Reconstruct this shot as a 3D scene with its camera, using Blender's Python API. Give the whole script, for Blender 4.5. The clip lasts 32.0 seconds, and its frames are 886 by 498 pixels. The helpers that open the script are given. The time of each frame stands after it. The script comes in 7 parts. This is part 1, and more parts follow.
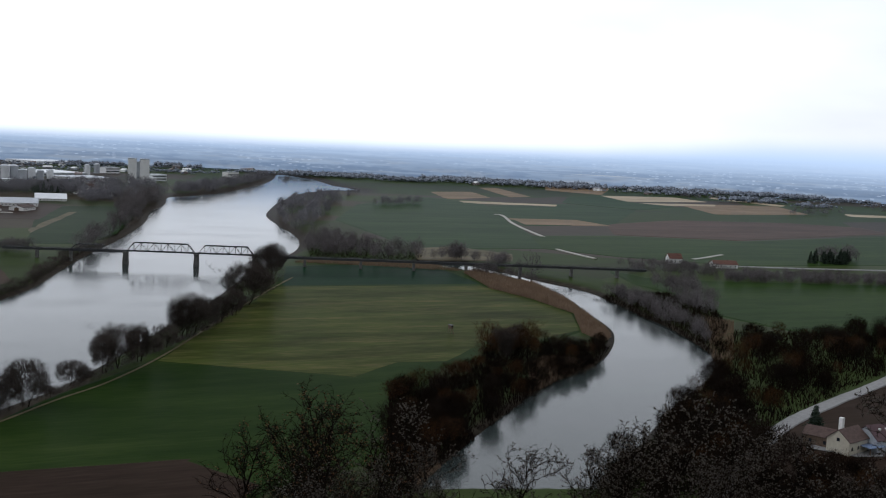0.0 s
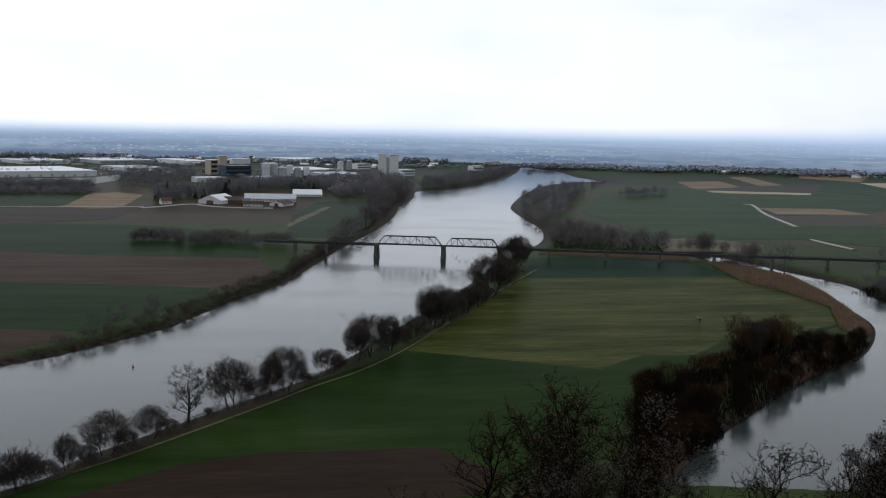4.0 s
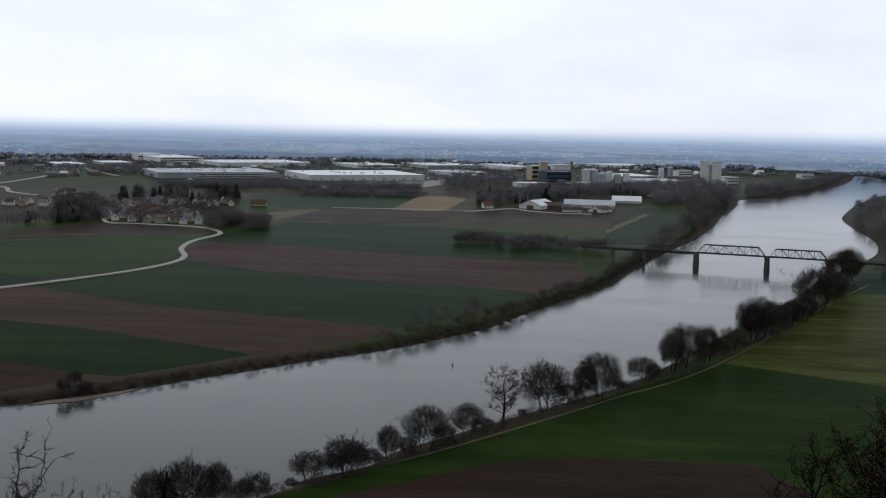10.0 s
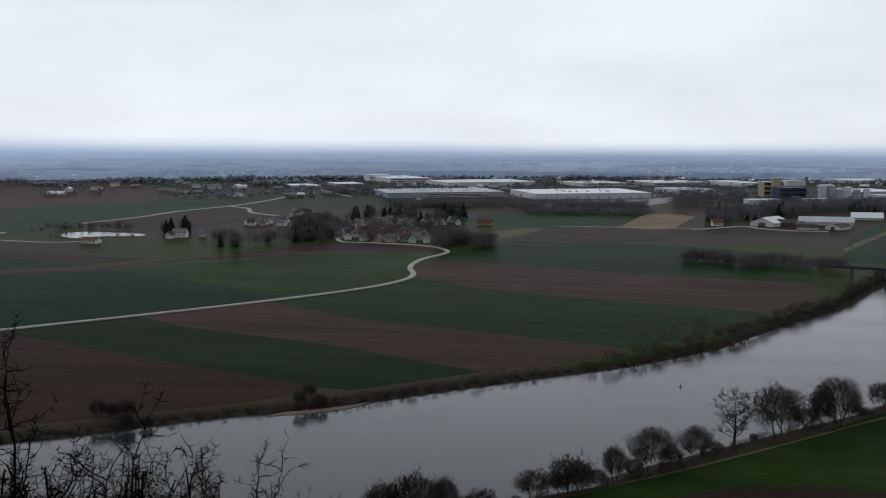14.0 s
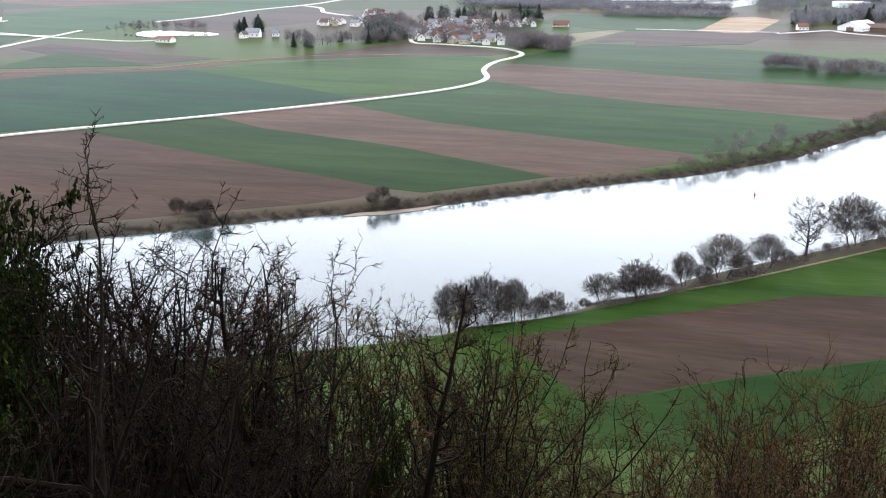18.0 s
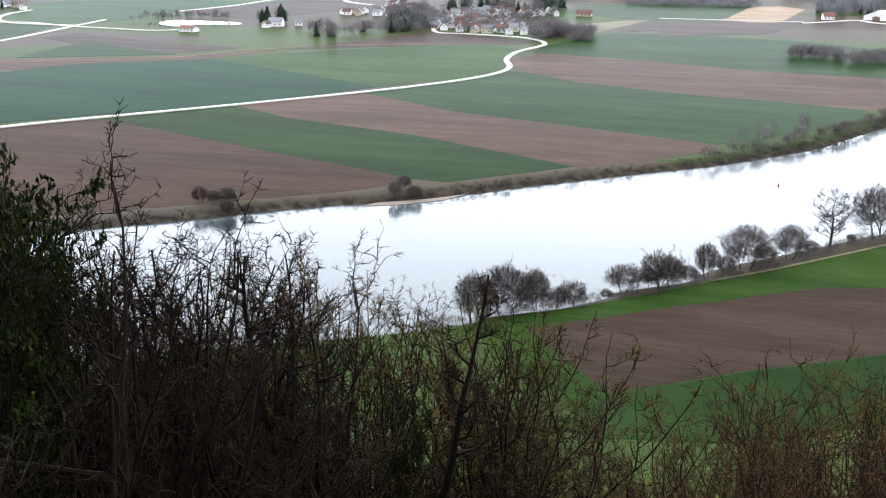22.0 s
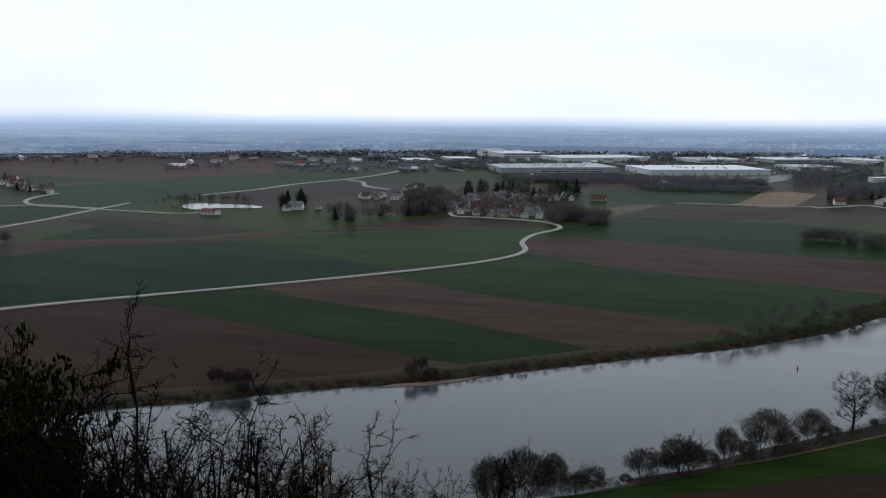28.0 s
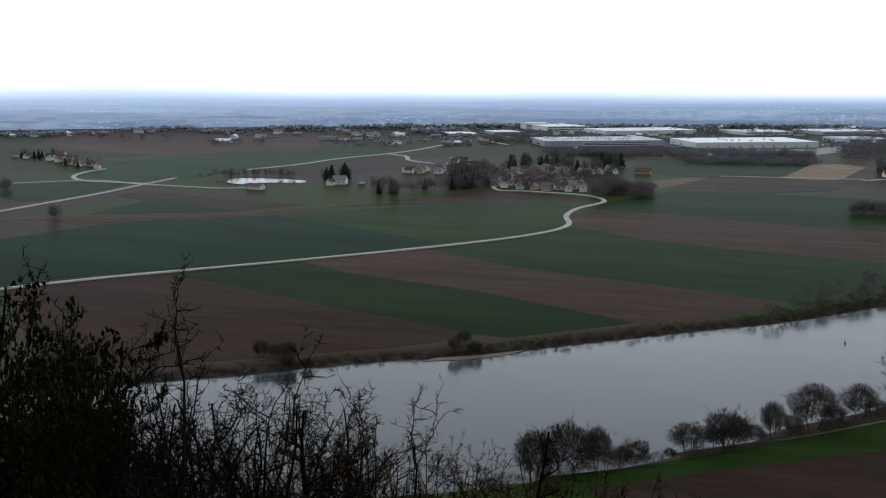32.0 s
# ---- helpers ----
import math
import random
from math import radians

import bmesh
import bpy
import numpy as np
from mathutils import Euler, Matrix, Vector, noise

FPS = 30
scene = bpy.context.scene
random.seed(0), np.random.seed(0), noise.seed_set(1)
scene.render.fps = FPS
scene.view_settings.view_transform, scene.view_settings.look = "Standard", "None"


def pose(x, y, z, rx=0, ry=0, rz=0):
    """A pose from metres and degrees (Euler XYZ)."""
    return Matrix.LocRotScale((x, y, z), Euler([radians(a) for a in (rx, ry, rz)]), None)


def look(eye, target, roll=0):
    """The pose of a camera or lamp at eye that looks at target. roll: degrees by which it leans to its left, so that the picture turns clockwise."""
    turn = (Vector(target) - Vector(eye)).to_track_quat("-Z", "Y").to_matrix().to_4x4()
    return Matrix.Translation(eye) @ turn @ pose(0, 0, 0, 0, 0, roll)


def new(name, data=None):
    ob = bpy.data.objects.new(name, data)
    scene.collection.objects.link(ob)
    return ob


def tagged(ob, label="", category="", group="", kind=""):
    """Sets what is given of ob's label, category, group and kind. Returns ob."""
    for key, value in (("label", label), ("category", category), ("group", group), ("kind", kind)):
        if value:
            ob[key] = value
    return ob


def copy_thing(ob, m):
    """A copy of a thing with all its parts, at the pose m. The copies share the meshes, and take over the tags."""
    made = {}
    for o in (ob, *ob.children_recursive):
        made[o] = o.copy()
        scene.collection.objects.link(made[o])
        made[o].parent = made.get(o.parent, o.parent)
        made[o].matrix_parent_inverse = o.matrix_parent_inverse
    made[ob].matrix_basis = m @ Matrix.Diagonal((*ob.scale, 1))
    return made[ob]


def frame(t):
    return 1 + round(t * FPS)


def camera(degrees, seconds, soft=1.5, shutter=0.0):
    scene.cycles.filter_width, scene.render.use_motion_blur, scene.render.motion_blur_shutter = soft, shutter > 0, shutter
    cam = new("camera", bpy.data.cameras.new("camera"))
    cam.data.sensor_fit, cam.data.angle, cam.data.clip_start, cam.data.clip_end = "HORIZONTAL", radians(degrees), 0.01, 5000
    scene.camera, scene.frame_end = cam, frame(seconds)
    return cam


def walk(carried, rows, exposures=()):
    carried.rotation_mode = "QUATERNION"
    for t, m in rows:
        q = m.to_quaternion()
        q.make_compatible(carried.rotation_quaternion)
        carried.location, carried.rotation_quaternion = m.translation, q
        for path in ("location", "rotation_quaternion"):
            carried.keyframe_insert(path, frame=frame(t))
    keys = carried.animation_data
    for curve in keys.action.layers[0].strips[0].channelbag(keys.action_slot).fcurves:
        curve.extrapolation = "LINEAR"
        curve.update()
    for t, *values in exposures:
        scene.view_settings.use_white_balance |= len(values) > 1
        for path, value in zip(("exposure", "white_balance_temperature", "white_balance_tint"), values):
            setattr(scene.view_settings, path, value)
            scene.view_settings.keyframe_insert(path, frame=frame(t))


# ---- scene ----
cam = camera(42.06, 32.0, soft=1.1)
EYE = (0.0, 0.0, 110.0)
PATH = [
    (0.0, pose(*EYE, 84.406, -2.881, -25.366)),
    (0.5, pose(*EYE, 84.869, -2.988, -24.259)),
    (1.0, pose(*EYE, 84.986, -2.888, -22.972)),
    (1.5, pose(*EYE, 84.741, -2.689, -21.533)),
    (2.0, pose(*EYE, 84.473, -2.436, -20.001)),
    (2.5, pose(*EYE, 84.218, -2.160, -18.369)),
    (3.0, pose(*EYE, 83.979, -1.869, -16.672)),
    (3.5, pose(*EYE, 83.759, -1.599, -14.985)),
    (4.0, pose(*EYE, 83.569, -1.311, -13.356)),
    (4.5, pose(*EYE, 83.439, -1.191, -11.768)),
    (6.5, pose(*EYE, 83.382, -1.065, -6.081)),
    (7.0, pose(*EYE, 83.412, -1.234, -4.790)),
    (7.5, pose(*EYE, 83.481, -1.358, -3.540)),
    (8.0, pose(*EYE, 83.529, -1.463, -2.326)),
    (8.5, pose(*EYE, 83.547, -1.504, -1.158)),
    (9.0, pose(*EYE, 83.546, -1.435, -0.000)),
    (9.5, pose(*EYE, 83.515, -1.303, 1.158)),
    (10.0, pose(*EYE, 83.536, -1.172, 2.423)),
    (10.5, pose(*EYE, 83.682, -1.012, 3.824)),
    (11.0, pose(*EYE, 83.934, -0.857, 5.295)),
    (11.5, pose(*EYE, 84.187, -0.693, 6.775)),
    (12.0, pose(*EYE, 84.315, -0.633, 8.210)),
    (12.5, pose(*EYE, 84.335, -0.442, 9.586)),
    (13.0, pose(*EYE, 84.340, -0.421, 10.961)),
    (13.5, pose(*EYE, 84.392, -0.234, 12.307)),
    (15.5, pose(*EYE, 82.782, 0.128, 15.929)),
    (16.0, pose(*EYE, 81.200, 0.056, 16.276)),
    (16.5, pose(*EYE, 79.318, -0.031, 16.537)),
    (17.0, pose(*EYE, 77.353, -0.074, 16.777)),
    (17.5, pose(*EYE, 75.680, -0.152, 17.003)),
    (18.0, pose(*EYE, 74.598, -0.189, 17.210)),
    (18.5, pose(*EYE, 74.059, -0.261, 17.383)),
    (19.0, pose(*EYE, 73.980, -0.287, 17.553)),
    (19.5, pose(*EYE, 74.013, -0.305, 17.669)),
    (20.0, pose(*EYE, 74.018, -0.336, 17.802)),
    (20.5, pose(*EYE, 74.039, -0.226, 17.922)),
    (21.0, pose(*EYE, 74.047, -0.207, 18.045)),
    (21.5, pose(*EYE, 74.043, -0.139, 18.144)),
    (22.0, pose(*EYE, 74.086, -0.132, 18.315)),
    (22.5, pose(*EYE, 74.197, -0.107, 18.435)),
    (23.0, pose(*EYE, 74.502, -0.123, 18.574)),
    (23.5, pose(*EYE, 75.280, -0.032, 18.654)),
    (24.0, pose(*EYE, 76.541, -0.045, 18.747)),
    (24.5, pose(*EYE, 78.016, -0.057, 18.839)),
    (25.0, pose(*EYE, 79.245, -0.123, 18.940)),
    (25.5, pose(*EYE, 79.881, -0.118, 18.995)),
    (27.5, pose(*EYE, 82.233, -0.117, 19.086)),
    (28.0, pose(*EYE, 83.089, -0.207, 19.154)),
    (28.5, pose(*EYE, 83.392, -0.205, 19.337)),
    (29.0, pose(*EYE, 83.330, -0.149, 19.616)),
    (29.5, pose(*EYE, 83.217, -0.112, 19.896)),
    (30.0, pose(*EYE, 83.028, -0.026, 20.170)),
    (30.5, pose(*EYE, 82.801, -0.005, 20.459)),
    (31.0, pose(*EYE, 82.528, 0.075, 20.756)),
    (31.5, pose(*EYE, 82.188, 0.117, 21.031)),
    (32.0, pose(*EYE, 81.796, 0.178, 21.284)),
]
walk(cam, PATH, exposures=[(0, -2.8, 5800, 11), (1, -3.1, 5750, 11), (2.6, -3.15, 5750, 11), (4, -3.02, 5800, 11), (6.5, -3.1, 5800, 11), (9, -3.15, 5800, 11), (13.5, -3.35, 5800, 11), (15.5, -3.5, 5800, 11),
    (16, -3.6, 5850, 11), (16.5, -3.0, 5850, 12), (17, -2.15, 5750, 12), (17.5, -1.1, 5750, 12), (18, -0.65, 5700, 12), (19, -0.58, 5700, 12), (22.5, -0.58, 5650, 12), (23.5, -0.6, 5450, 12),
    (24.5, -1.05, 5400, 12), (25.5, -2.35, 5450, 12), (28, -3.12, 5600, 11), (29, -3.2, 5600, 11), (30, -3.08, 5600, 11), (32, -2.85, 5650, 11)])

# ---------------------------------------------------------------- daylight under thin cloud
world = bpy.data.worlds.new("overcast_sky")
scene.world = world
world.use_nodes = True
wt = world.node_tree
sky = wt.nodes.new("ShaderNodeTexSky")
sky.sky_type = "NISHITA"
sky.sun_disc = False
sky.sun_elevation = radians(43)
sky.sun_rotation = radians(293)
blue = wt.nodes.new("ShaderNodeVectorMath")
blue.operation = "SCALE"
blue.inputs["Scale"].default_value = 0.16
wt.links.new(sky.outputs["Color"], blue.inputs[0])
coord = wt.nodes.new("ShaderNodeTexCoord")
stretch = wt.nodes.new("ShaderNodeMapping")
stretch.inputs["Scale"].default_value = (1.0, 1.0, 3.2)
wt.links.new(coord.outputs["Generated"], stretch.inputs["Vector"])
cloud = wt.nodes.new("ShaderNodeTexNoise")
cloud.inputs["Scale"].default_value = 3.6
cloud.inputs["Detail"].default_value = 7
cloud.inputs["Roughness"].default_value = 0.5
wt.links.new(stretch.outputs["Vector"], cloud.inputs["Vector"])
veil = wt.nodes.new("ShaderNodeValToRGB")
veil.color_ramp.elements[0].position, veil.color_ramp.elements[0].color = 0.3, (5.5, 5.42, 5.3, 1)
veil.color_ramp.elements[1].position, veil.color_ramp.elements[1].color = 0.6, (6.5, 6.4, 6.2, 1)
wt.links.new(cloud.outputs["Fac"], veil.inputs["Fac"])
cover = wt.nodes.new("ShaderNodeMix")
cover.data_type = "RGBA"
cover.inputs["Factor"].default_value = 0.9
wt.links.new(blue.outputs["Vector"], cover.inputs["A"])
wt.links.new(veil.outputs["Color"], cover.inputs["B"])
# the cloud is thinner and brighter ahead than behind the viewer
facing = wt.nodes.new("ShaderNodeVectorMath")
facing.operation = "DOT_PRODUCT"
facing.inputs[1].default_value = (-0.3, 0.95, 0.05)
wt.links.new(coord.outputs["Generated"], facing.inputs[0])
glow = wt.nodes.new("ShaderNodeMapRange")
glow.inputs["From Min"].default_value, glow.inputs["From Max"].default_value = -1, 1
glow.inputs["To Min"].default_value, glow.inputs["To Max"].default_value = 0.5, 1.97
wt.links.new(facing.outputs["Value"], glow.inputs["Value"])
lit = wt.nodes.new("ShaderNodeVectorMath")
lit.operation = "SCALE"
wt.links.new(cover.outputs["Result"], lit.inputs[0])
wt.links.new(glow.outputs["Result"], lit.inputs["Scale"])
wt.links.new(lit.outputs["Vector"], wt.nodes["Background"].inputs["Color"])
wt.nodes["Background"].inputs["Strength"].default_value = 0.8
lamp = bpy.data.lights.new("sun", "SUN")
lamp.energy, lamp.angle, lamp.color = 0.6, radians(20), (1.0, 0.96, 0.9)
sun = new("sun", lamp)
sun.matrix_basis = look((-70, 30, 70), (0, 0, 0))


# ---------------------------------------------------------------- materials
def nodes_of(name):
    m = bpy.data.materials.new(name)
    m.use_nodes = True
    t = m.node_tree
    return m, t, t.nodes["Principled BSDF"]


def link(t, a, b):
    t.links.new(a, b)


def mottled(name, dark, mid, light, scale, rough=0.8, spec=0.3, bump=0.3, stretch=(1, 1, 1), turn=0.0, fine=9.0,
            metal=0.0, vary=0.0, distance=0.1):
    """A surface with stains at one scale and grain at another, in object-independent world metres."""
    m, t, b = nodes_of(name)
    geo = t.nodes.new("ShaderNodeNewGeometry")
    mp = t.nodes.new("ShaderNodeMapping")
    mp.inputs["Scale"].default_value = stretch
    mp.inputs["Rotation"].default_value = (0, 0, turn)
    link(t, geo.outputs["Position"], mp.inputs["Vector"])
    big = t.nodes.new("ShaderNodeTexNoise")
    big.inputs["Scale"].default_value = scale
    big.inputs["Detail"].default_value = 5
    big.inputs["Roughness"].default_value = 0.62
    link(t, mp.outputs["Vector"], big.inputs["Vector"])
    small = t.nodes.new("ShaderNodeTexNoise")
    small.inputs["Scale"].default_value = scale * fine
    small.inputs["Detail"].default_value = 4
    link(t, mp.outputs["Vector"], small.inputs["Vector"])
    mix = t.nodes.new("ShaderNodeMath")
    mix.operation = "MULTIPLY_ADD"
    mix.inputs[1].default_value = 0.45
    link(t, small.outputs["Fac"], mix.inputs[0])
    half = t.nodes.new("ShaderNodeMath")
    half.operation = "MULTIPLY"
    half.inputs[1].default_value = 0.55
    link(t, big.outputs["Fac"], half.inputs[0])
    link(t, half.outputs[0], mix.inputs[2])
    ramp = t.nodes.new("ShaderNodeValToRGB")
    r = ramp.color_ramp
    r.elements[0].position, r.elements[0].color = 0.36, (*dark, 1)
    r.elements[1].position, r.elements[1].color = 0.64, (*light, 1)
    e = r.elements.new(0.5)
    e.color = (*mid, 1)
    link(t, mix.outputs[0], ramp.inputs["Fac"])
    out = ramp.outputs["Color"]
    if vary:
        info = t.nodes.new("ShaderNodeObjectInfo")
        hsv = t.nodes.new("ShaderNodeHueSaturation")
        rng = t.nodes.new("ShaderNodeMapRange")
        rng.inputs["To Min"].default_value, rng.inputs["To Max"].default_value = 1 - vary, 1 + vary
        link(t, info.outputs["Random"], rng.inputs["Value"])
        link(t, rng.outputs["Result"], hsv.inputs["Value"])
        link(t, out, hsv.inputs["Color"])
        out = hsv.outputs["Color"]
    link(t, out, b.inputs["Base Color"])
    b.inputs["Roughness"].default_value = rough
    b.inputs["Specular IOR Level"].default_value = spec
    b.inputs["Metallic"].default_value = metal
    if bump:
        bp = t.nodes.new("ShaderNodeBump")
        bp.inputs["Strength"].default_value = bump
        bp.inputs["Distance"].default_value = distance
        link(t, mix.outputs[0], bp.inputs["Height"])
        link(t, bp.outputs["Normal"], b.inputs["Normal"])
    return m


def island_tinted(name, colours, rough=0.8, spec=0.2):
    """One colour out of a row of colours for each loose piece of a mesh."""
    m, t, b = nodes_of(name)
    geo = t.nodes.new("ShaderNodeNewGeometry")
    ramp = t.nodes.new("ShaderNodeValToRGB")
    r = ramp.color_ramp
    r.interpolation = "CONSTANT"
    r.elements[0].color = (*colours[0], 1)
    r.elements[1].position, r.elements[1].color = 1 / len(colours), (*colours[1], 1)
    for i, c in enumerate(colours[2:], 2):
        r.elements.new(i / len(colours)).color = (*c, 1)
    link(t, geo.outputs["Random Per Island"], ramp.inputs["Fac"])
    noise_ = t.nodes.new("ShaderNodeTexNoise")
    noise_.inputs["Scale"].default_value = 0.6
    link(t, geo.outputs["Position"], noise_.inputs["Vector"])
    hsv = t.nodes.new("ShaderNodeHueSaturation")
    rng = t.nodes.new("ShaderNodeMapRange")
    rng.inputs["To Min"].default_value, rng.inputs["To Max"].default_value = 0.7, 1.3
    link(t, noise_.outputs["Fac"], rng.inputs["Value"])
    link(t, rng.outputs["Result"], hsv.inputs["Value"])
    link(t, ramp.outputs["Color"], hsv.inputs["Color"])
    link(t, hsv.outputs["Color"], b.inputs["Base Color"])
    b.inputs["Roughness"].default_value = rough
    b.inputs["Specular IOR Level"].default_value = spec
    return m


def water_material(name, base, ripple):
    m, t, b = nodes_of(name)
    geo = t.nodes.new("ShaderNodeNewGeometry")
    mp = t.nodes.new("ShaderNodeMapping")
    mp.inputs["Rotation"].default_value = (0, 0, -0.9)
    mp.inputs["Scale"].default_value = (0.5, 1.5, 1)
    link(t, geo.outputs["Position"], mp.inputs["Vector"])
    wave = t.nodes.new("ShaderNodeTexNoise")
    wave.inputs["Scale"].default_value = 1.5
    wave.inputs["Detail"].default_value = 4
    link(t, mp.outputs["Vector"], wave.inputs["Vector"])
    calm = t.nodes.new("ShaderNodeTexNoise")
    calm.inputs["Scale"].default_value = 0.02
    calm.inputs["Detail"].default_value = 4
    link(t, mp.outputs["Vector"], calm.inputs["Vector"])
    rng = t.nodes.new("ShaderNodeMapRange")
    rng.inputs["From Min"].default_value, rng.inputs["From Max"].default_value = 0.35, 0.65
    rng.inputs["To Min"].default_value, rng.inputs["To Max"].default_value = 0.05, 0.15
    link(t, calm.outputs["Fac"], rng.inputs["Value"])
    link(t, rng.outputs["Result"], b.inputs["Roughness"])
    bp = t.nodes.new("ShaderNodeBump")
    bp.inputs["Strength"].default_value = ripple
    bp.inputs["Distance"].default_value = 0.035
    link(t, wave.outputs["Fac"], bp.inputs["Height"])
    link(t, bp.outputs["Normal"], b.inputs["Normal"])
    b.inputs["Base Color"].default_value = (*base, 1)
    b.inputs["IOR"].default_value = 1.33
    b.inputs["Specular IOR Level"].default_value = 0.205
    return m


def ground_material():
    """Mosaic of far fields, meadow in between, leaf litter on the hill and mud and stones at the water's edge."""
    m, t, b = nodes_of("mixed_farmland")
    geo = t.nodes.new("ShaderNodeNewGeometry")
    sep = t.nodes.new("ShaderNodeSeparateXYZ")
    link(t, geo.outputs["Position"], sep.inputs[0])
    mp = t.nodes.new("ShaderNodeMapping")
    mp.inputs["Rotation"].default_value = (0, 0, 0.35)
    mp.inputs["Scale"].default_value = (0.0022, 0.0052, 0.0001)
    link(t, geo.outputs["Position"], mp.inputs["Vector"])
    cell = t.nodes.new("ShaderNodeTexVoronoi")
    cell.inputs["Scale"].default_value = 1.0
    link(t, mp.outputs["Vector"], cell.inputs["Vector"])
    s2 = t.nodes.new("ShaderNodeSeparateColor")
    link(t, cell.outputs["Color"], s2.inputs[0])
    ramp = t.nodes.new("ShaderNodeValToRGB")
    r = ramp.color_ramp
    r.interpolation = "CONSTANT"
    r.elements[0].color = (0.03, 0.044, 0.014, 1)
    r.elements[1].position, r.elements[1].color = 0.34, (0.038, 0.052, 0.018, 1)
    r.elements.new(0.55).color = (0.05, 0.042, 0.032, 1)
    r.elements.new(0.72).color = (0.03, 0.037, 0.016, 1)
    r.elements.new(0.88).color = (0.048, 0.04, 0.027, 1)
    link(t, s2.outputs[0], ramp.inputs["Fac"])
    grain = t.nodes.new("ShaderNodeTexNoise")
    grain.inputs["Scale"].default_value = 0.03
    grain.inputs["Detail"].default_value = 8
    grain.inputs["Roughness"].default_value = 0.7
    link(t, geo.outputs["Position"], grain.inputs["Vector"])
    val = t.nodes.new("ShaderNodeMapRange")
    val.inputs["To Min"].default_value, val.inputs["To Max"].default_value = 0.6, 1.4
    link(t, grain.outputs["Fac"], val.inputs["Value"])
    hsv = t.nodes.new("ShaderNodeHueSaturation")
    link(t, ramp.outputs["Color"], hsv.inputs["Color"])
    link(t, val.outputs["Result"], hsv.inputs["Value"])
    litter = t.nodes.new("ShaderNodeTexNoise")
    litter.inputs["Scale"].default_value = 0.25
    litter.inputs["Detail"].default_value = 8
    link(t, geo.outputs["Position"], litter.inputs["Vector"])
    lramp = t.nodes.new("ShaderNodeValToRGB")
    lramp.color_ramp.elements[0].position, lramp.color_ramp.elements[0].color = 0.4, (0.012, 0.013, 0.005, 1)
    lramp.color_ramp.elements[1].position, lramp.color_ramp.elements[1].color = 0.68, (0.05, 0.064, 0.014, 1)
    link(t, litter.outputs["Fac"], lramp.inputs["Fac"])
    up = t.nodes.new("ShaderNodeMapRange")
    up.inputs["From Min"].default_value, up.inputs["From Max"].default_value = 3.2, 6.0
    link(t, sep.outputs["Z"], up.inputs["Value"])
    m1 = t.nodes.new("ShaderNodeMix")
    m1.data_type = "RGBA"
    link(t, up.outputs["Result"], m1.inputs["Factor"])
    link(t, hsv.outputs["Color"], m1.inputs["A"])
    link(t, lramp.outputs["Color"], m1.inputs["B"])
    low = t.nodes.new("ShaderNodeMapRange")
    low.inputs["From Min"].default_value, low.inputs["From Max"].default_value = 2.3, 1.2
    link(t, sep.outputs["Z"], low.inputs["Value"])
    mud = t.nodes.new("ShaderNodeValToRGB")
    mud.color_ramp.elements[0].position, mud.color_ramp.elements[0].color = 0.4, (0.018, 0.0145, 0.0115, 1)
    mud.color_ramp.elements[1].position, mud.color_ramp.elements[1].color = 0.7, (0.05, 0.042, 0.031, 1)
    link(t, litter.outputs["Fac"], mud.inputs["Fac"])
    m2 = t.nodes.new("ShaderNodeMix")
    m2.data_type = "RGBA"
    link(t, low.outputs["Result"], m2.inputs["Factor"])
    link(t, m1.outputs["Result"], m2.inputs["A"])
    link(t, mud.outputs["Color"], m2.inputs["B"])
    link(t, m2.outputs["Result"], b.inputs["Base Color"])
    b.inputs["Roughness"].default_value = 0.3
    b.inputs["Specular IOR Level"].default_value = 0.0006
    return m


def crop(name, dark, mid, light, turn, patch=0.28, size=0.012):
    """A field: drill rows in one direction, with broad patches of thinner and denser growth."""
    m = mottled(name, dark, mid, light, 0.05, rough=0.3, spec=0.0006, bump=0.1, stretch=(0.25, 1.6, 1), turn=turn,
                fine=7.0, distance=0.15)
    t = m.node_tree
    b = t.nodes["Principled BSDF"]
    colour = b.inputs["Base Color"].links[0].from_socket
    geo = t.nodes.new("ShaderNodeNewGeometry")
    mp = t.nodes.new("ShaderNodeMapping")
    mp.inputs["Rotation"].default_value = (0, 0, turn)
    mp.inputs["Scale"].default_value = (0.45, 1.5, 1)
    link(t, geo.outputs["Position"], mp.inputs["Vector"])
    big = t.nodes.new("ShaderNodeTexNoise")
    big.inputs["Scale"].default_value = size
    big.inputs["Detail"].default_value = 7
    big.inputs["Roughness"].default_value = 0.66
    link(t, mp.outputs["Vector"], big.inputs["Vector"])
    rng = t.nodes.new("ShaderNodeMapRange")
    rng.inputs["From Min"].default_value, rng.inputs["From Max"].default_value = 0.3, 0.7
    rng.inputs["To Min"].default_value, rng.inputs["To Max"].default_value = 1 - patch, 1 + patch
    link(t, big.outputs["Fac"], rng.inputs["Value"])
    tone = t.nodes.new("ShaderNodeMapRange")
    tone.inputs["From Min"].default_value, tone.inputs["From Max"].default_value = 0.3, 0.7
    tone.inputs["To Min"].default_value, tone.inputs["To Max"].default_value = 0.512, 0.488
    link(t, big.outputs["Fac"], tone.inputs["Value"])
    hsv = t.nodes.new("ShaderNodeHueSaturation")
    link(t, colour, hsv.inputs["Color"])
    link(t, rng.outputs["Result"], hsv.inputs["Value"])
    link(t, tone.outputs["Result"], hsv.inputs["Hue"])
    link(t, hsv.outputs["Color"], b.inputs["Base Color"])
    return m


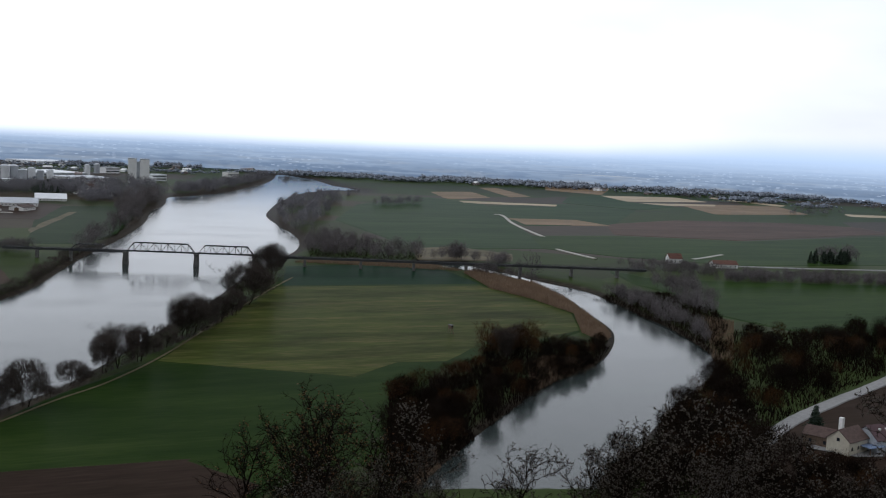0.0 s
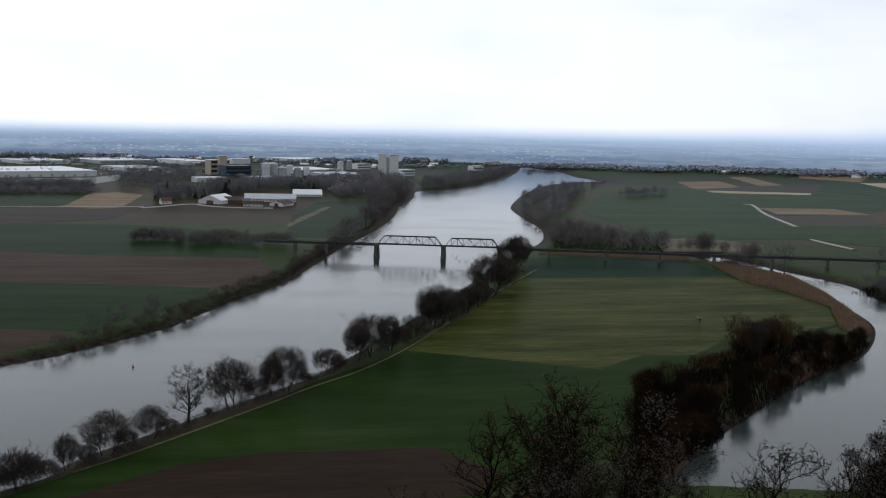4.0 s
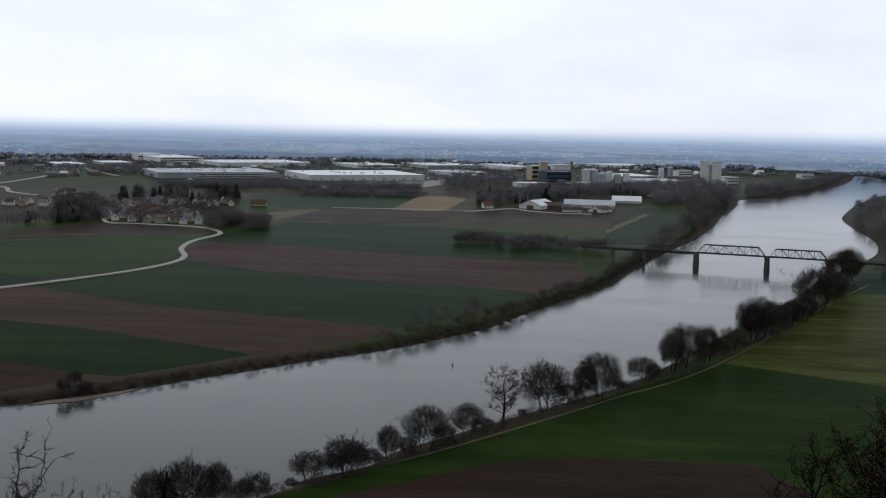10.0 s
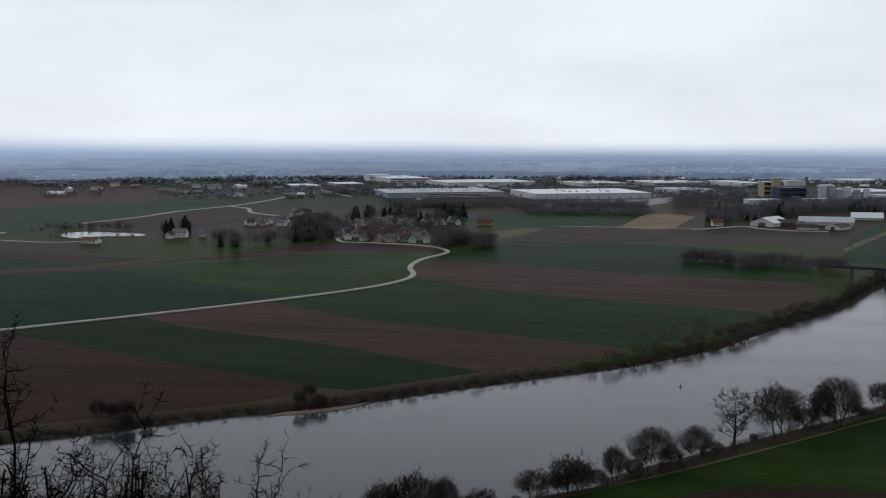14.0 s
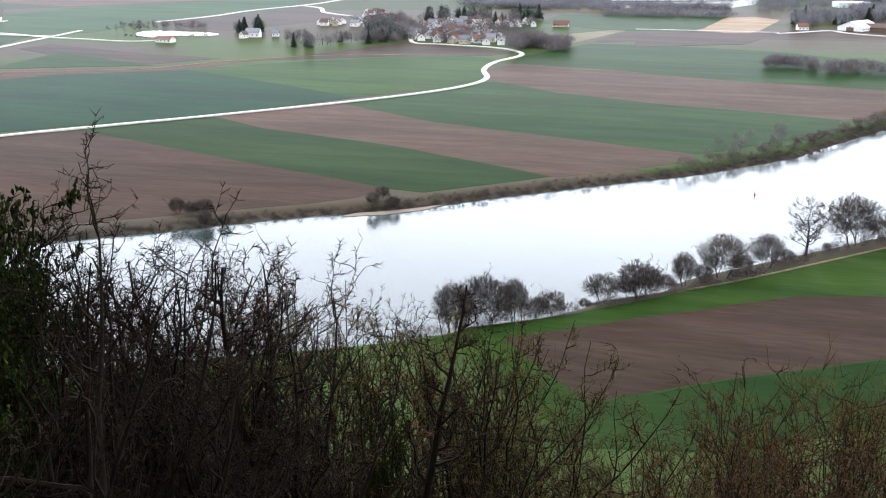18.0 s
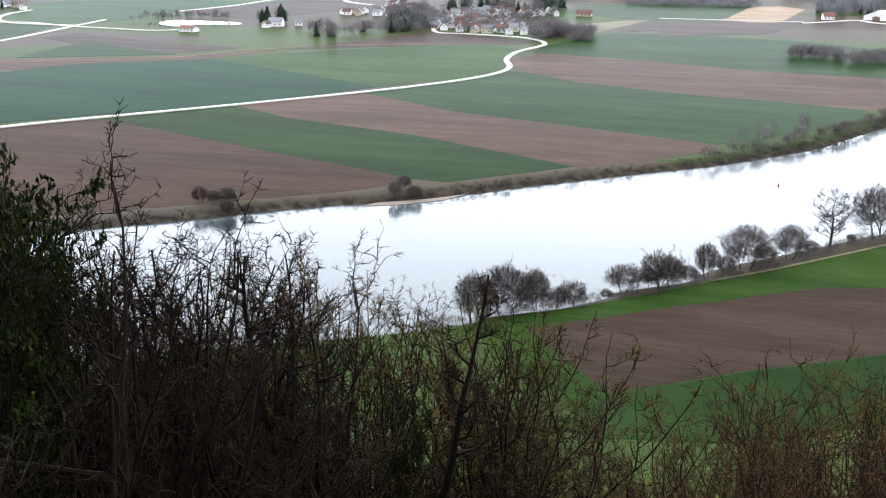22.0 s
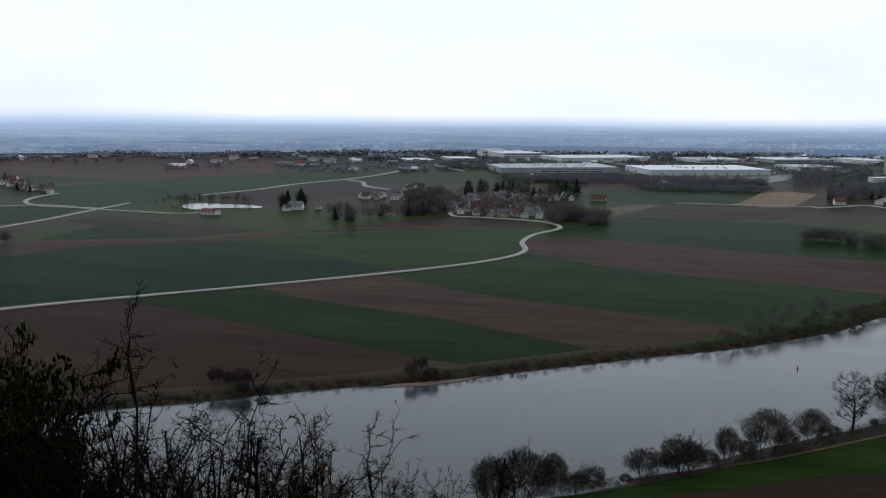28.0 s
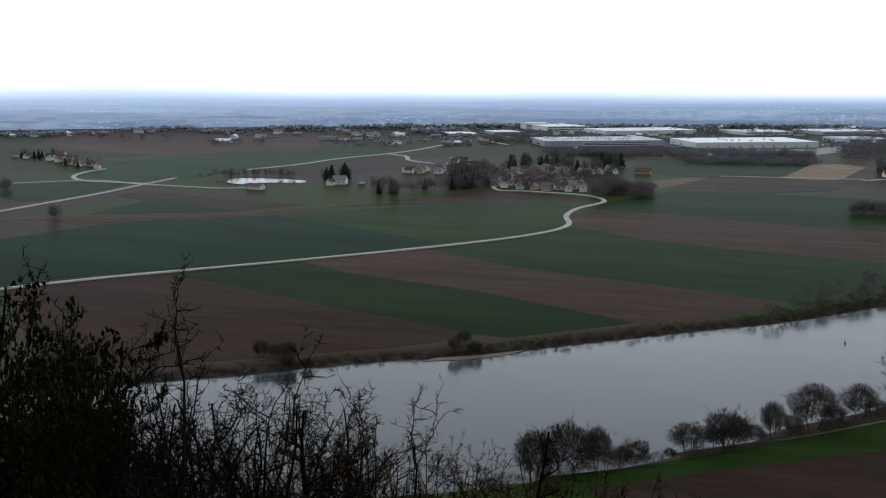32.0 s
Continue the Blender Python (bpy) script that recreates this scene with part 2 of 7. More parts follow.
M = {}
M["ground"] = ground_material()
M["river"] = water_material("river_water", (0.03, 0.038, 0.036), 0.6)
M["pond"] = water_material("pond_water", (0.05, 0.06, 0.06), 0.1)
M["wheat"] = crop("young_wheat", (0.0119, 0.0248, 0.0081), (0.0148, 0.0303, 0.0098), (0.0193, 0.0363, 0.0124), 0.33)
# light copy for far wheat, deep copies for near crops: haze contrast by colour
M["wheat_light"] = crop("light_green_crop", (0.0173, 0.0347, 0.0121), (0.0215, 0.0424, 0.0147), (0.0280, 0.0508, 0.0186), 0.33)
M["wheat_deep"] = crop("deep_green_wheat", (0.0098, 0.0198, 0.0055), (0.0121, 0.0242, 0.0067), (0.0158, 0.0290, 0.0084), 0.33)
M["wheat_blue"] = crop("dense_wheat", (0.0070, 0.0219, 0.0109), (0.0094, 0.0261, 0.0129), (0.0117, 0.0308, 0.0148), 0.33)
M["grass"] = crop("meadow_grass", (0.0158, 0.0339, 0.0077), (0.0213, 0.0412, 0.0094), (0.0297, 0.0502, 0.0132), 0.1)
M["grass_deep"] = crop("deep_green_meadow", (0.0126, 0.0264, 0.0058), (0.0170, 0.0321, 0.0071), (0.0238, 0.0392, 0.0099), 0.1)
M["meadow"] = crop("dry_meadow", (0.026, 0.038, 0.0085), (0.042, 0.051, 0.0135), (0.078, 0.071, 0.026), -0.3, patch=0.5, size=0.02)
M["soil"] = crop("ploughed_soil", (0.0378, 0.0236, 0.0165), (0.0500, 0.0321, 0.0231), (0.0641, 0.0436, 0.0313), 0.33)
M["soil_light"] = crop("light_brown_soil", (0.0510, 0.0319, 0.0231), (0.0675, 0.0433, 0.0323), (0.0865, 0.0589, 0.0438), 0.33)
# ploughed soil darkened for a near field, standing in for haze contrast
M["soil_deep"] = crop("deep_brown_river_soil", (0.0257, 0.0156, 0.0106), (0.0340, 0.0212, 0.0148), (0.0436, 0.0288, 0.0200), 0.33)
M["soil_dark"] = crop("dark_soil", (0.0286, 0.0200, 0.0159), (0.0372, 0.0267, 0.0207), (0.0476, 0.0351, 0.0278), 0.2)
# dark soil darkened again for near ground, for the same depth contrast
M["soil_harrowed"] = crop("harrowed_soil", (0.0229, 0.0152, 0.0114), (0.0298, 0.0203, 0.0149), (0.0381, 0.0267, 0.0200), 0.2)
M["soil_pale"] = crop("dry_soil", (0.13, 0.092, 0.055), (0.18, 0.128, 0.078), (0.23, 0.168, 0.105), 0.1)
M["straw"] = crop("fleece_covered_rows", (0.27, 0.215, 0.14), (0.35, 0.285, 0.195), (0.43, 0.36, 0.26), 0.1)
M["fallow"] = crop("fallow_grass", (0.07, 0.06, 0.036), (0.1, 0.085, 0.052), (0.14, 0.118, 0.075), 0.1)
M["gravel"] = mottled("pale_gravel", (0.2890, 0.2720, 0.2380), (0.3570, 0.3400, 0.3060), (0.4250, 0.4080, 0.3740), 0.4, rough=0.9, bump=0.3)
M["asphalt"] = mottled("grey_asphalt", (0.16, 0.155, 0.15), (0.2, 0.195, 0.19), (0.25, 0.245, 0.24), 0.5, rough=0.7, bump=0.2)
M["sand"] = mottled("river_sand", (0.1040, 0.0800, 0.0592), (0.1400, 0.1104, 0.0832), (0.1760, 0.1424, 0.1096), 0.3, rough=0.9)
M["bark_grey"] = mottled("grey_bank_bark", (0.012, 0.0098, 0.0082), (0.02, 0.0165, 0.014), (0.032, 0.027, 0.023), 3.0, rough=0.9, spec=0.1, vary=0.2)
M["bark"] = mottled("grey_brown_bark", (0.0042, 0.0028, 0.0018), (0.0072, 0.0047, 0.003), (0.014, 0.0092, 0.006), 3.0, rough=0.9, spec=0.05, vary=0.25)
M["twig"] = mottled("dark_brown_twigs", (0.0045, 0.0028, 0.0016), (0.0082, 0.0049, 0.0028), (0.0165, 0.010, 0.0058), 0.8, rough=0.85, spec=0.05, bump=0, vary=0.3)
M["twig_red"] = mottled("reddish_budding_twigs", (0.020, 0.0085, 0.0026), (0.037, 0.0165, 0.0048), (0.062, 0.030, 0.009), 0.8, rough=0.85, spec=0.1, bump=0, vary=0.3)
M["twig_green"] = mottled("mossy_twigs", (0.020, 0.0155, 0.0028), (0.038, 0.0295, 0.0052), (0.068, 0.053, 0.0098), 0.8, rough=0.85, spec=0.1, bump=0, vary=0.25)
# base colour lifted a little towards the haze over far woods
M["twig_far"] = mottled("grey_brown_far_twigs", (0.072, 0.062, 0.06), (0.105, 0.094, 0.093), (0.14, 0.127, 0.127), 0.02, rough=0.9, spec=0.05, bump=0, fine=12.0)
# paler, greyer copy of the far twigs, with haze put into its colour
M["twig_grey"] = mottled("haze_tinted_twigs", (0.105, 0.1, 0.108), (0.145, 0.14, 0.15), (0.19, 0.184, 0.195), 0.02, rough=0.9, spec=0.05, bump=0, fine=12.0)
M["twig_bank"] = mottled("grey_bank_twigs", (0.040, 0.033, 0.028), (0.057, 0.047, 0.041), (0.076, 0.064, 0.056), 0.1, rough=0.9, spec=0.05, bump=0, vary=0.2)
# distance haze is painted into this pale blue-grey base colour
M["twig_pale"] = mottled("haze_paled_twigs", (0.2, 0.222, 0.265), (0.25, 0.275, 0.32), (0.3, 0.33, 0.38), 0.02, rough=0.9, spec=0.05, bump=0, fine=12.0)
M["withered"] = mottled("withered_orange_leaves", (0.0700, 0.0270, 0.0075), (0.1120, 0.0450, 0.0125), (0.1540, 0.0660, 0.0200), 1.0, rough=0.7, bump=0)
M["bud"] = mottled("pale_buds", (0.04, 0.032, 0.024), (0.07, 0.056, 0.042), (0.11, 0.09, 0.068), 1.0, rough=0.7, bump=0)
M["needle"] = mottled("dark_needles", (0.012, 0.022, 0.013), (0.02, 0.034, 0.02), (0.032, 0.05, 0.028), 0.7, rough=0.8, bump=0, vary=0.25)
M["ivy"] = mottled("ivy_leaves", (0.0036, 0.0068, 0.0015), (0.0091, 0.0146, 0.0031), (0.0341, 0.0390, 0.0077), 2.5, rough=0.8, spec=0.02, bump=0)
M["reed"] = mottled("dry_reeds", (0.1488, 0.0990, 0.0630), (0.1984, 0.1350, 0.0870), (0.2480, 0.1740, 0.1140), 0.15, rough=0.85, bump=0)
M["steel"] = mottled("rusted_dark_steel", (0.028, 0.03, 0.032), (0.045, 0.047, 0.05), (0.07, 0.068, 0.066), 0.8, rough=0.6, spec=0.4, metal=0.2)
M["pier"] = mottled("stained_stone", (0.07, 0.068, 0.064), (0.11, 0.107, 0.1), (0.16, 0.155, 0.145), 0.35, rough=0.85)
M["plaster"] = mottled("white_plaster", (0.72, 0.71, 0.68), (0.79, 0.78, 0.75), (0.84, 0.83, 0.81), 0.25, rough=0.85, vary=0.1)
M["beige"] = mottled("beige_render", (0.42, 0.36, 0.28), (0.5, 0.43, 0.34), (0.57, 0.5, 0.41), 0.2, rough=0.85, vary=0.08)
M["concrete"] = mottled("white_painted_concrete", (0.74, 0.74, 0.73), (0.8, 0.8, 0.79), (0.85, 0.85, 0.84), 0.12, rough=0.85)
M["sheet_grey"] = mottled("grey_sheet_metal", (0.32, 0.34, 0.37), (0.40, 0.425, 0.455), (0.48, 0.505, 0.535), 0.1, rough=0.5, spec=0.5, vary=0.12)
M["sheet_white"] = mottled("white_sheet_metal", (0.66, 0.68, 0.70), (0.74, 0.76, 0.775), (0.80, 0.82, 0.83), 0.1, rough=0.5, spec=0.5, vary=0.08)
M["navy"] = mottled("dark_blue_cladding", (0.03, 0.045, 0.075), (0.045, 0.065, 0.1), (0.06, 0.085, 0.13), 0.2, rough=0.5)
M["tile_red"] = mottled("red_roof_tiles", (0.0720, 0.0320, 0.0224), (0.1080, 0.0480, 0.0336), (0.1512, 0.0720, 0.0480), 0.5, rough=0.8, stretch=(1, 1, 3), vary=0.25)
M["tile_brown"] = mottled("brown_roof_tiles", (0.05, 0.032, 0.027), (0.075, 0.048, 0.04), (0.11, 0.072, 0.06), 0.5, rough=0.8, stretch=(1, 1, 3), vary=0.25)
M["tile_grey"] = mottled("grey_roof_tiles", (0.09, 0.092, 0.1), (0.135, 0.138, 0.145), (0.19, 0.19, 0.2), 0.5, rough=0.75, stretch=(1, 1, 3), vary=0.25)
M["dark"] = mottled("dark_window_glass", (0.015, 0.018, 0.022), (0.022, 0.026, 0.032), (0.03, 0.036, 0.042), 0.6, rough=0.15, spec=0.6, bump=0)
M["wood"] = mottled("weathered_boards", (0.09, 0.062, 0.042), (0.14, 0.098, 0.068), (0.19, 0.14, 0.1), 0.8, rough=0.8, stretch=(3, 3, 0.4))
M["paint_red"] = mottled("red_paint", (0.3, 0.04, 0.03), (0.38, 0.055, 0.04), (0.45, 0.075, 0.055), 0.8, rough=0.6)
M["panel"] = mottled("solar_glass", (0.02, 0.03, 0.06), (0.03, 0.045, 0.09), (0.045, 0.06, 0.11), 0.6, rough=0.15, spec=0.6, bump=0)
M["settled"] = island_tinted("far_houses", [(0.78, 0.78, 0.77), (0.22, 0.18, 0.17), (0.2, 0.2, 0.215), (0.22, 0.22, 0.235), (0.72, 0.72, 0.71), (0.24, 0.2, 0.19), (0.2, 0.2, 0.21)])


# ---------------------------------------------------------------- mesh helpers
def mesh_of(name, verts, faces, material, smooth=False):
    me = bpy.data.meshes.new(name)
    me.from_pydata([tuple(v) for v in verts], [], faces)
    me.materials.append(material)
    if smooth:
        me.polygons.foreach_set("use_smooth", [True] * len(me.polygons))
    me.update()
    return me


def piece(name, verts, faces, material, parent=None, label="", smooth=False):
    ob = new(name, mesh_of(name, verts, faces, material, smooth))
    ob.parent = parent
    if label:
        tagged(ob, label)
    return ob


def part(name, bm, material, parent, label=""):
    me = bpy.data.meshes.new(name)
    bmesh.ops.recalc_face_normals(bm, faces=bm.faces)
    bm.to_mesh(me)
    bm.free()
    me.materials.append(material)
    ob = new(name, me)
    ob.parent = parent
    if label:
        tagged(ob, label)
    return ob


def add_box(bm, x0, x1, y0, y1, z0, z1, m=None):
    co = [(x, y, z) for z in (z0, z1) for y in (y0, y1) for x in (x0, x1)]
    vs = [bm.verts.new(m @ Vector(c) if m else c) for c in co]
    for f in ((0, 1, 3, 2), (4, 5, 7, 6), (0, 1, 5, 4), (2, 3, 7, 6), (0, 2, 6, 4), (1, 3, 7, 5)):
        bm.faces.new([vs[i] for i in f])


def box_part(name, x0, x1, y0, y1, z0, z1, material, parent, label=""):
    bm = bmesh.new()
    add_box(bm, x0, x1, y0, y1, z0, z1)
    return part(name, bm, material, parent, label)


def add_bar(bm, a, b, w, h=None):
    """A square bar from a to b."""
    a, b = Vector(a), Vector(b)
    d = b - a
    q = d.to_track_quat("X", "Z").to_matrix().to_4x4()
    add_box(bm, 0, d.length, -w / 2, w / 2, -(h or w) / 2, (h or w) / 2, Matrix.Translation(a) @ q)


def thing(name, x, y, z, turn, label, category, group=""):
    ob = new(name)
    ob.matrix_basis = pose(x, y, z, 0, 0, turn)
    return tagged(ob, label, category, group)


def catmull(points, n=6, closed=False):
    p = [np.array(q, float) for q in points]
    out = []
    k = len(p)
    last = k if closed else k - 1
    for i in range(last):
        a = p[(i - 1) % k] if closed or i > 0 else 2 * p[0] - p[1]
        b, c = p[i], p[(i + 1) % k]
        d = p[(i + 2) % k] if closed or i + 2 < k else 2 * p[-1] - p[-2]
        for s in range(n):
            u = s / n
            out.append(0.5 * (2 * b + (c - a) * u + (2 * a - 5 * b + 4 * c - d) * u * u + (3 * b - a - 3 * c + d) * u ** 3))
    if not closed:
        out.append(p[-1])
    return np.array(out)


def inside(px, py, poly):
    """Even-odd test of many points against one outline."""
    hit = np.zeros(px.shape, bool)
    x0, y0 = poly[-1]
    for x1, y1 in poly:
        if y0 != y1:
            hit ^= ((y1 > py) != (y0 > py)) & (px < (x0 - x1) * (py - y1) / (y0 - y1) + x1)
        x0, y0 = x1, y1
    return hit


def edge_distance(px, py, poly):
    best = np.full(px.shape, 1e9)
    x0, y0 = poly[-1]
    for x1, y1 in poly:
        dx, dy = x1 - x0, y1 - y0
        u = np.clip(((px - x0) * dx + (py - y0) * dy) / (dx * dx + dy * dy + 1e-9), 0, 1)
        best = np.minimum(best, np.hypot(px - x0 - u * dx, py - y0 - u * dy))
        x0, y0 = x1, y1
    return best


LAND = 2.5


# ---------------------------------------------------------------- plan: banks of the river and of the backwater
FAR_BANK = [(-239, 363), (-211, 389), (-183, 413), (-156, 431), (-138, 449), (-119, 470), (-77, 512), (-42, 546), (-5, 595), (35, 654), (3, 607), (35, 680), (77, 764), (107, 856), (137, 948), (189, 1090), (244, 1264), (282, 1428), (320, 1532), (367, 1723), (413, 1752), (497, 1877), (604, 2092), (698, 2301), (782, 2541), (809, 2619), (842, 2575), (845, 2423), (796, 2146), (810, 2030)]
NEAR_BANK = [(774, 1967), (730, 1998), (638, 1887), (525, 1655), (451, 1470), (417, 1367), (393, 1236), (374, 1121), (340, 1014), (298, 933), (258, 859), (223, 796), (187, 718), (147, 642), (112, 575), (81, 515), (57, 475), (36, 449), (-11, 392), (-29, 370), (-37, 352), (-57, 334), (-55, 332), (-70, 313), (-90, 294), (-110, 277), (-133, 263)]
CREEK_WEST = [(408, 892), (421, 868), (434, 830), (441, 805), (448, 772), (432, 696), (407, 626), (390, 577), (374, 547), (346, 509), (320, 482), (289, 460), (257, 433), (226, 402), (196, 372), (171, 345), (144, 317)]
CREEK_EAST = [(207, 299), (246, 339), (307, 396), (355, 436), (379, 461), (396, 484), (414, 524), (432, 575), (439, 608), (454, 657), (464, 701), (467, 736), (460, 784), (457, 844), (446, 887), (415, 908)]
RIVER = [tuple(p) for p in catmull([(-1500, -500), (-700, 20), (-420, 215)] + FAR_BANK, 4)] + \
    [tuple(p) for p in catmull(NEAR_BANK + [(-210, 215), (-400, 90), (-800, -150), (-1600, -700)], 4)]
CREEK = [tuple(p) for p in catmull(CREEK_WEST, 4)] + [tuple(p) for p in catmull(CREEK_EAST, 4)]

# ---------------------------------------------------------------- terrain
def hill_height(x, y):
    """A steep spur: sharper straight ahead, gentler to the east, with an added unseen rise behind the viewpoint."""
    r = np.hypot(x, y)
    az = np.degrees(np.arctan2(-x, y))
    ahead = np.clip((110 - np.abs(az)) / 30, 0, 1)
    east = np.clip((-2 - az) / 14, 0, 1)
    front = 0.64 * np.clip(r - 1.2, 0, 58) + 0.455 * np.maximum(r - 59.2, 0)
    spur = 0.425 * np.maximum(r - 1.5, 0)
    drop = front * (1 - east) + spur * east
    # rise out of view behind the viewpoint, added to block rear sky light
    back = np.clip((np.abs(az) - 100) / 40, 0, 1)
    h = 108.3 - drop * ahead - 0.03 * r * (1 - ahead) + back * 0.62 * np.clip(r - 6, 0, 90)
    h = h + np.clip(r / 40, 0, 1) * (1.2 * np.sin(x * 0.071 + 1.3) * np.cos(y * 0.06) + 0.6 * np.sin(x * 0.19 + y * 0.13))
    w = np.clip((h - LAND) / 8.0, -1, 1)
    soft = np.where(h - LAND > 8, h, LAND + 2.0 * (w + 1) ** 2)
    return np.where(h - LAND < -8, LAND, soft)


def terrain(x, y):
    x, y = np.atleast_1d(np.asarray(x, float)), np.atleast_1d(np.asarray(y, float))
    z = hill_height(x, y)
    r = np.hypot(x, y)
    ramp = np.clip(r * r / 110 * 0.0012, 5.0, 40.0)
    for poly in (RIVER, CREEK):
        d = edge_distance(x, y, poly)
        d = np.where(inside(x, y, poly), -d, d)
        z = np.minimum(z, np.clip(0.3 + d / ramp * 2.2, -1.5, 400))
    return z


def ground_z(x, y):
    return float(terrain(x, y)[0])


def build_ground():
    az = np.radians(np.concatenate([np.arange(-62, 62, 0.2), np.linspace(62, 298, 40)[:-1]]))
    near = np.arange(3.0, 110, 3.0)
    far = 107.5 / np.tan(np.radians(np.arange(44.0, 1.3, -0.13)))
    rr = np.concatenate([near, far, [4960.0]])
    a, r = np.meshgrid(az, rr)
    x, y = -np.sin(a) * r, np.cos(a) * r
    z = terrain(x.ravel(), y.ravel())
    n, k = len(az), len(rr)
    verts = np.column_stack([x.ravel(), y.ravel(), z])
    verts = np.vstack([[0, 0, 108.3], verts])
    i, j = np.meshgrid(np.arange(k - 1), np.arange(n), indexing="ij")
    j2 = (j + 1) % n
    quads = np.stack([1 + i * n + j, 1 + i * n + j2, 1 + (i + 1) * n + j2, 1 + (i + 1) * n + j], -1).reshape(-1, 4)
    me = bpy.data.meshes.new("ground")
    me.from_pydata(verts.tolist(), [], quads.tolist() + [(0, 1 + (q + 1) % n, 1 + q) for q in range(n)])
    me.materials.append(M["ground"])
    me.polygons.foreach_set("use_smooth", [True] * len(me.polygons))
    tagged(new("ground", me), "flat river plain of green and brown fields below a steep hill", "ground", kind="structure")


def flat_sheet(name, outline, z, material, label, category, skirt=0.0):
    """A level sheet; a skirt gives it an edge that reaches down into the land."""
    bm = bmesh.new()
    vs = [bm.verts.new((p[0], p[1], z)) for p in outline]
    es = [bm.edges.new((vs[i], vs[(i + 1) % len(vs)])) for i in range(len(vs))]
    bmesh.ops.triangle_fill(bm, use_beauty=True, edges=es)
    for f in bm.faces:
        if f.normal.z < 0:
            f.normal_flip()
    if skirt:
        n = len(outline)
        turn = 1 if sum(outline[i][0] * outline[(i + 1) % n][1] - outline[(i + 1) % n][0] * outline[i][1] for i in range(n)) > 0 else -1
        low = []
        for i, p in enumerate(outline):
            d = Vector(outline[(i + 1) % n]) - Vector(outline[i - 1])
            d = d.normalized() * min(7.0, 0.004 * math.hypot(*p)) * turn
            low.append(bm.verts.new((p[0] + d.y, p[1] - d.x, z - skirt)))
        for i in range(len(vs)):
            k = (i + 1) % len(vs)
            bm.faces.new((vs[i], vs[k], low[k], low[i]))
    me = bpy.data.meshes.new(name)
    bm.to_mesh(me)
    bm.free()
    me.materials.append(material)
    return tagged(new(name, me), label, category, kind="structure")


lift = [0]


def field(material, label, corners, category="field"):
    """A field lying on the plain, with slightly uneven edges."""
    rng = random.Random(len(corners) * 7 + lift[0])
    lift[0] += 1
    out = []
    for i, a in enumerate(corners):
        b = corners[(i + 1) % len(corners)]
        d = math.dist(a, b)
        n = max(1, min(14, int(d / 18)))
        for s in range(n):
            u = s / n
            w = 0 if s == 0 else rng.uniform(-1, 1) * (0.7 + d * 0.001)
            out.append((a[0] + (b[0] - a[0]) * u - (b[1] - a[1]) / d * w, a[1] + (b[1] - a[1]) * u + (b[0] - a[0]) / d * w))
    return flat_sheet("field", out, LAND + 0.05 + 0.006 * lift[0], M[material], label, category, skirt=0.08 + 0.006 * lift[0])


def lane(name, points, width, material, label, z=None, follow=False, rise=0.7):
    """A road or path with shoulders: a strip along a curve, a little proud of the land."""
    c = catmull(points, 8)
    t = np.gradient(c, axis=0)
    t /= np.linalg.norm(t, axis=1)[:, None] + 1e-9
    nrm = np.column_stack([-t[:, 1], t[:, 0]])
    rng = random.Random(len(points))
    verts, faces = [], []
    zz = terrain(c[:, 0], c[:, 1]) + 0.25 if follow else np.full(len(c), z or LAND + rise)
    for k, (p, q) in enumerate(zip(c, nrm)):
        w = width / 2 * (1 + rng.uniform(-0.06, 0.06))
        for s, dz in ((-1.15, -rise), (-1, 0), (0, 0.06), (1, 0), (1.15, -rise)):
            verts.append((p[0] + q[0] * w * s, p[1] + q[1] * w * s, zz[k] + dz))
    for k in range(len(c) - 1):
        for s in range(4):
            a = k * 5 + s
            faces.append((a, a + 5, a + 6, a + 1))
    ob = piece(name, verts, faces, M[material])
    return tagged(ob, label, "road", kind="structure")


# ---------------------------------------------------------------- trees
class Wood:
    """Collects tapered branches into vertex and face lists."""

    def __init__(self):
        self.v, self.f = [], []

    def tube(self, pts, radii, sides):
        base = len(self.v)
        for k, (p, r) in enumerate(zip(pts, radii)):
            d = (pts[min(k + 1, len(pts) - 1)] - pts[max(k - 1, 0)]).normalized()
            u = d.orthogonal().normalized()
            w = d.cross(u)
            for s in range(sides):
                a = 2 * math.pi * s / sides
                self.v.append(p + (u * math.cos(a) + w * math.sin(a)) * r)
        for k in range(len(pts) - 1):
            for s in range(sides):
                a, b = base + k * sides + s, base + k * sides + (s + 1) % sides
                self.f.append((a, b, b + sides, a + sides))

    def spike(self, a, b, r):
        d = b - a
        u = d.orthogonal().normalized() * r
        w = d.cross(u).normalized() * r
        k = len(self.v)
        self.v += [a + u, a - u * 0.5 + w * 0.87, a - u * 0.5 - w * 0.87, b]
        self.f += [(k, k + 1, k + 3), (k + 1, k + 2, k + 3), (k + 2, k, k + 3)]


def curved(rng, a, b, n, wob, rise=0.0):
    """A crooked line from a to b, sagging outwards first and then rising."""
    d = (b - a).length
    pts = []
    for i in range(n + 1):
        u = i / n
        p = a.lerp(b, u)
        p.z += -rise * d * math.sin(math.pi * u)
        if 0 < i < n:
            p += Vector((rng.gauss(0, 1), rng.gauss(0, 1), rng.gauss(0, 0.6))) * wob * d
        pts.append(p)
    return pts


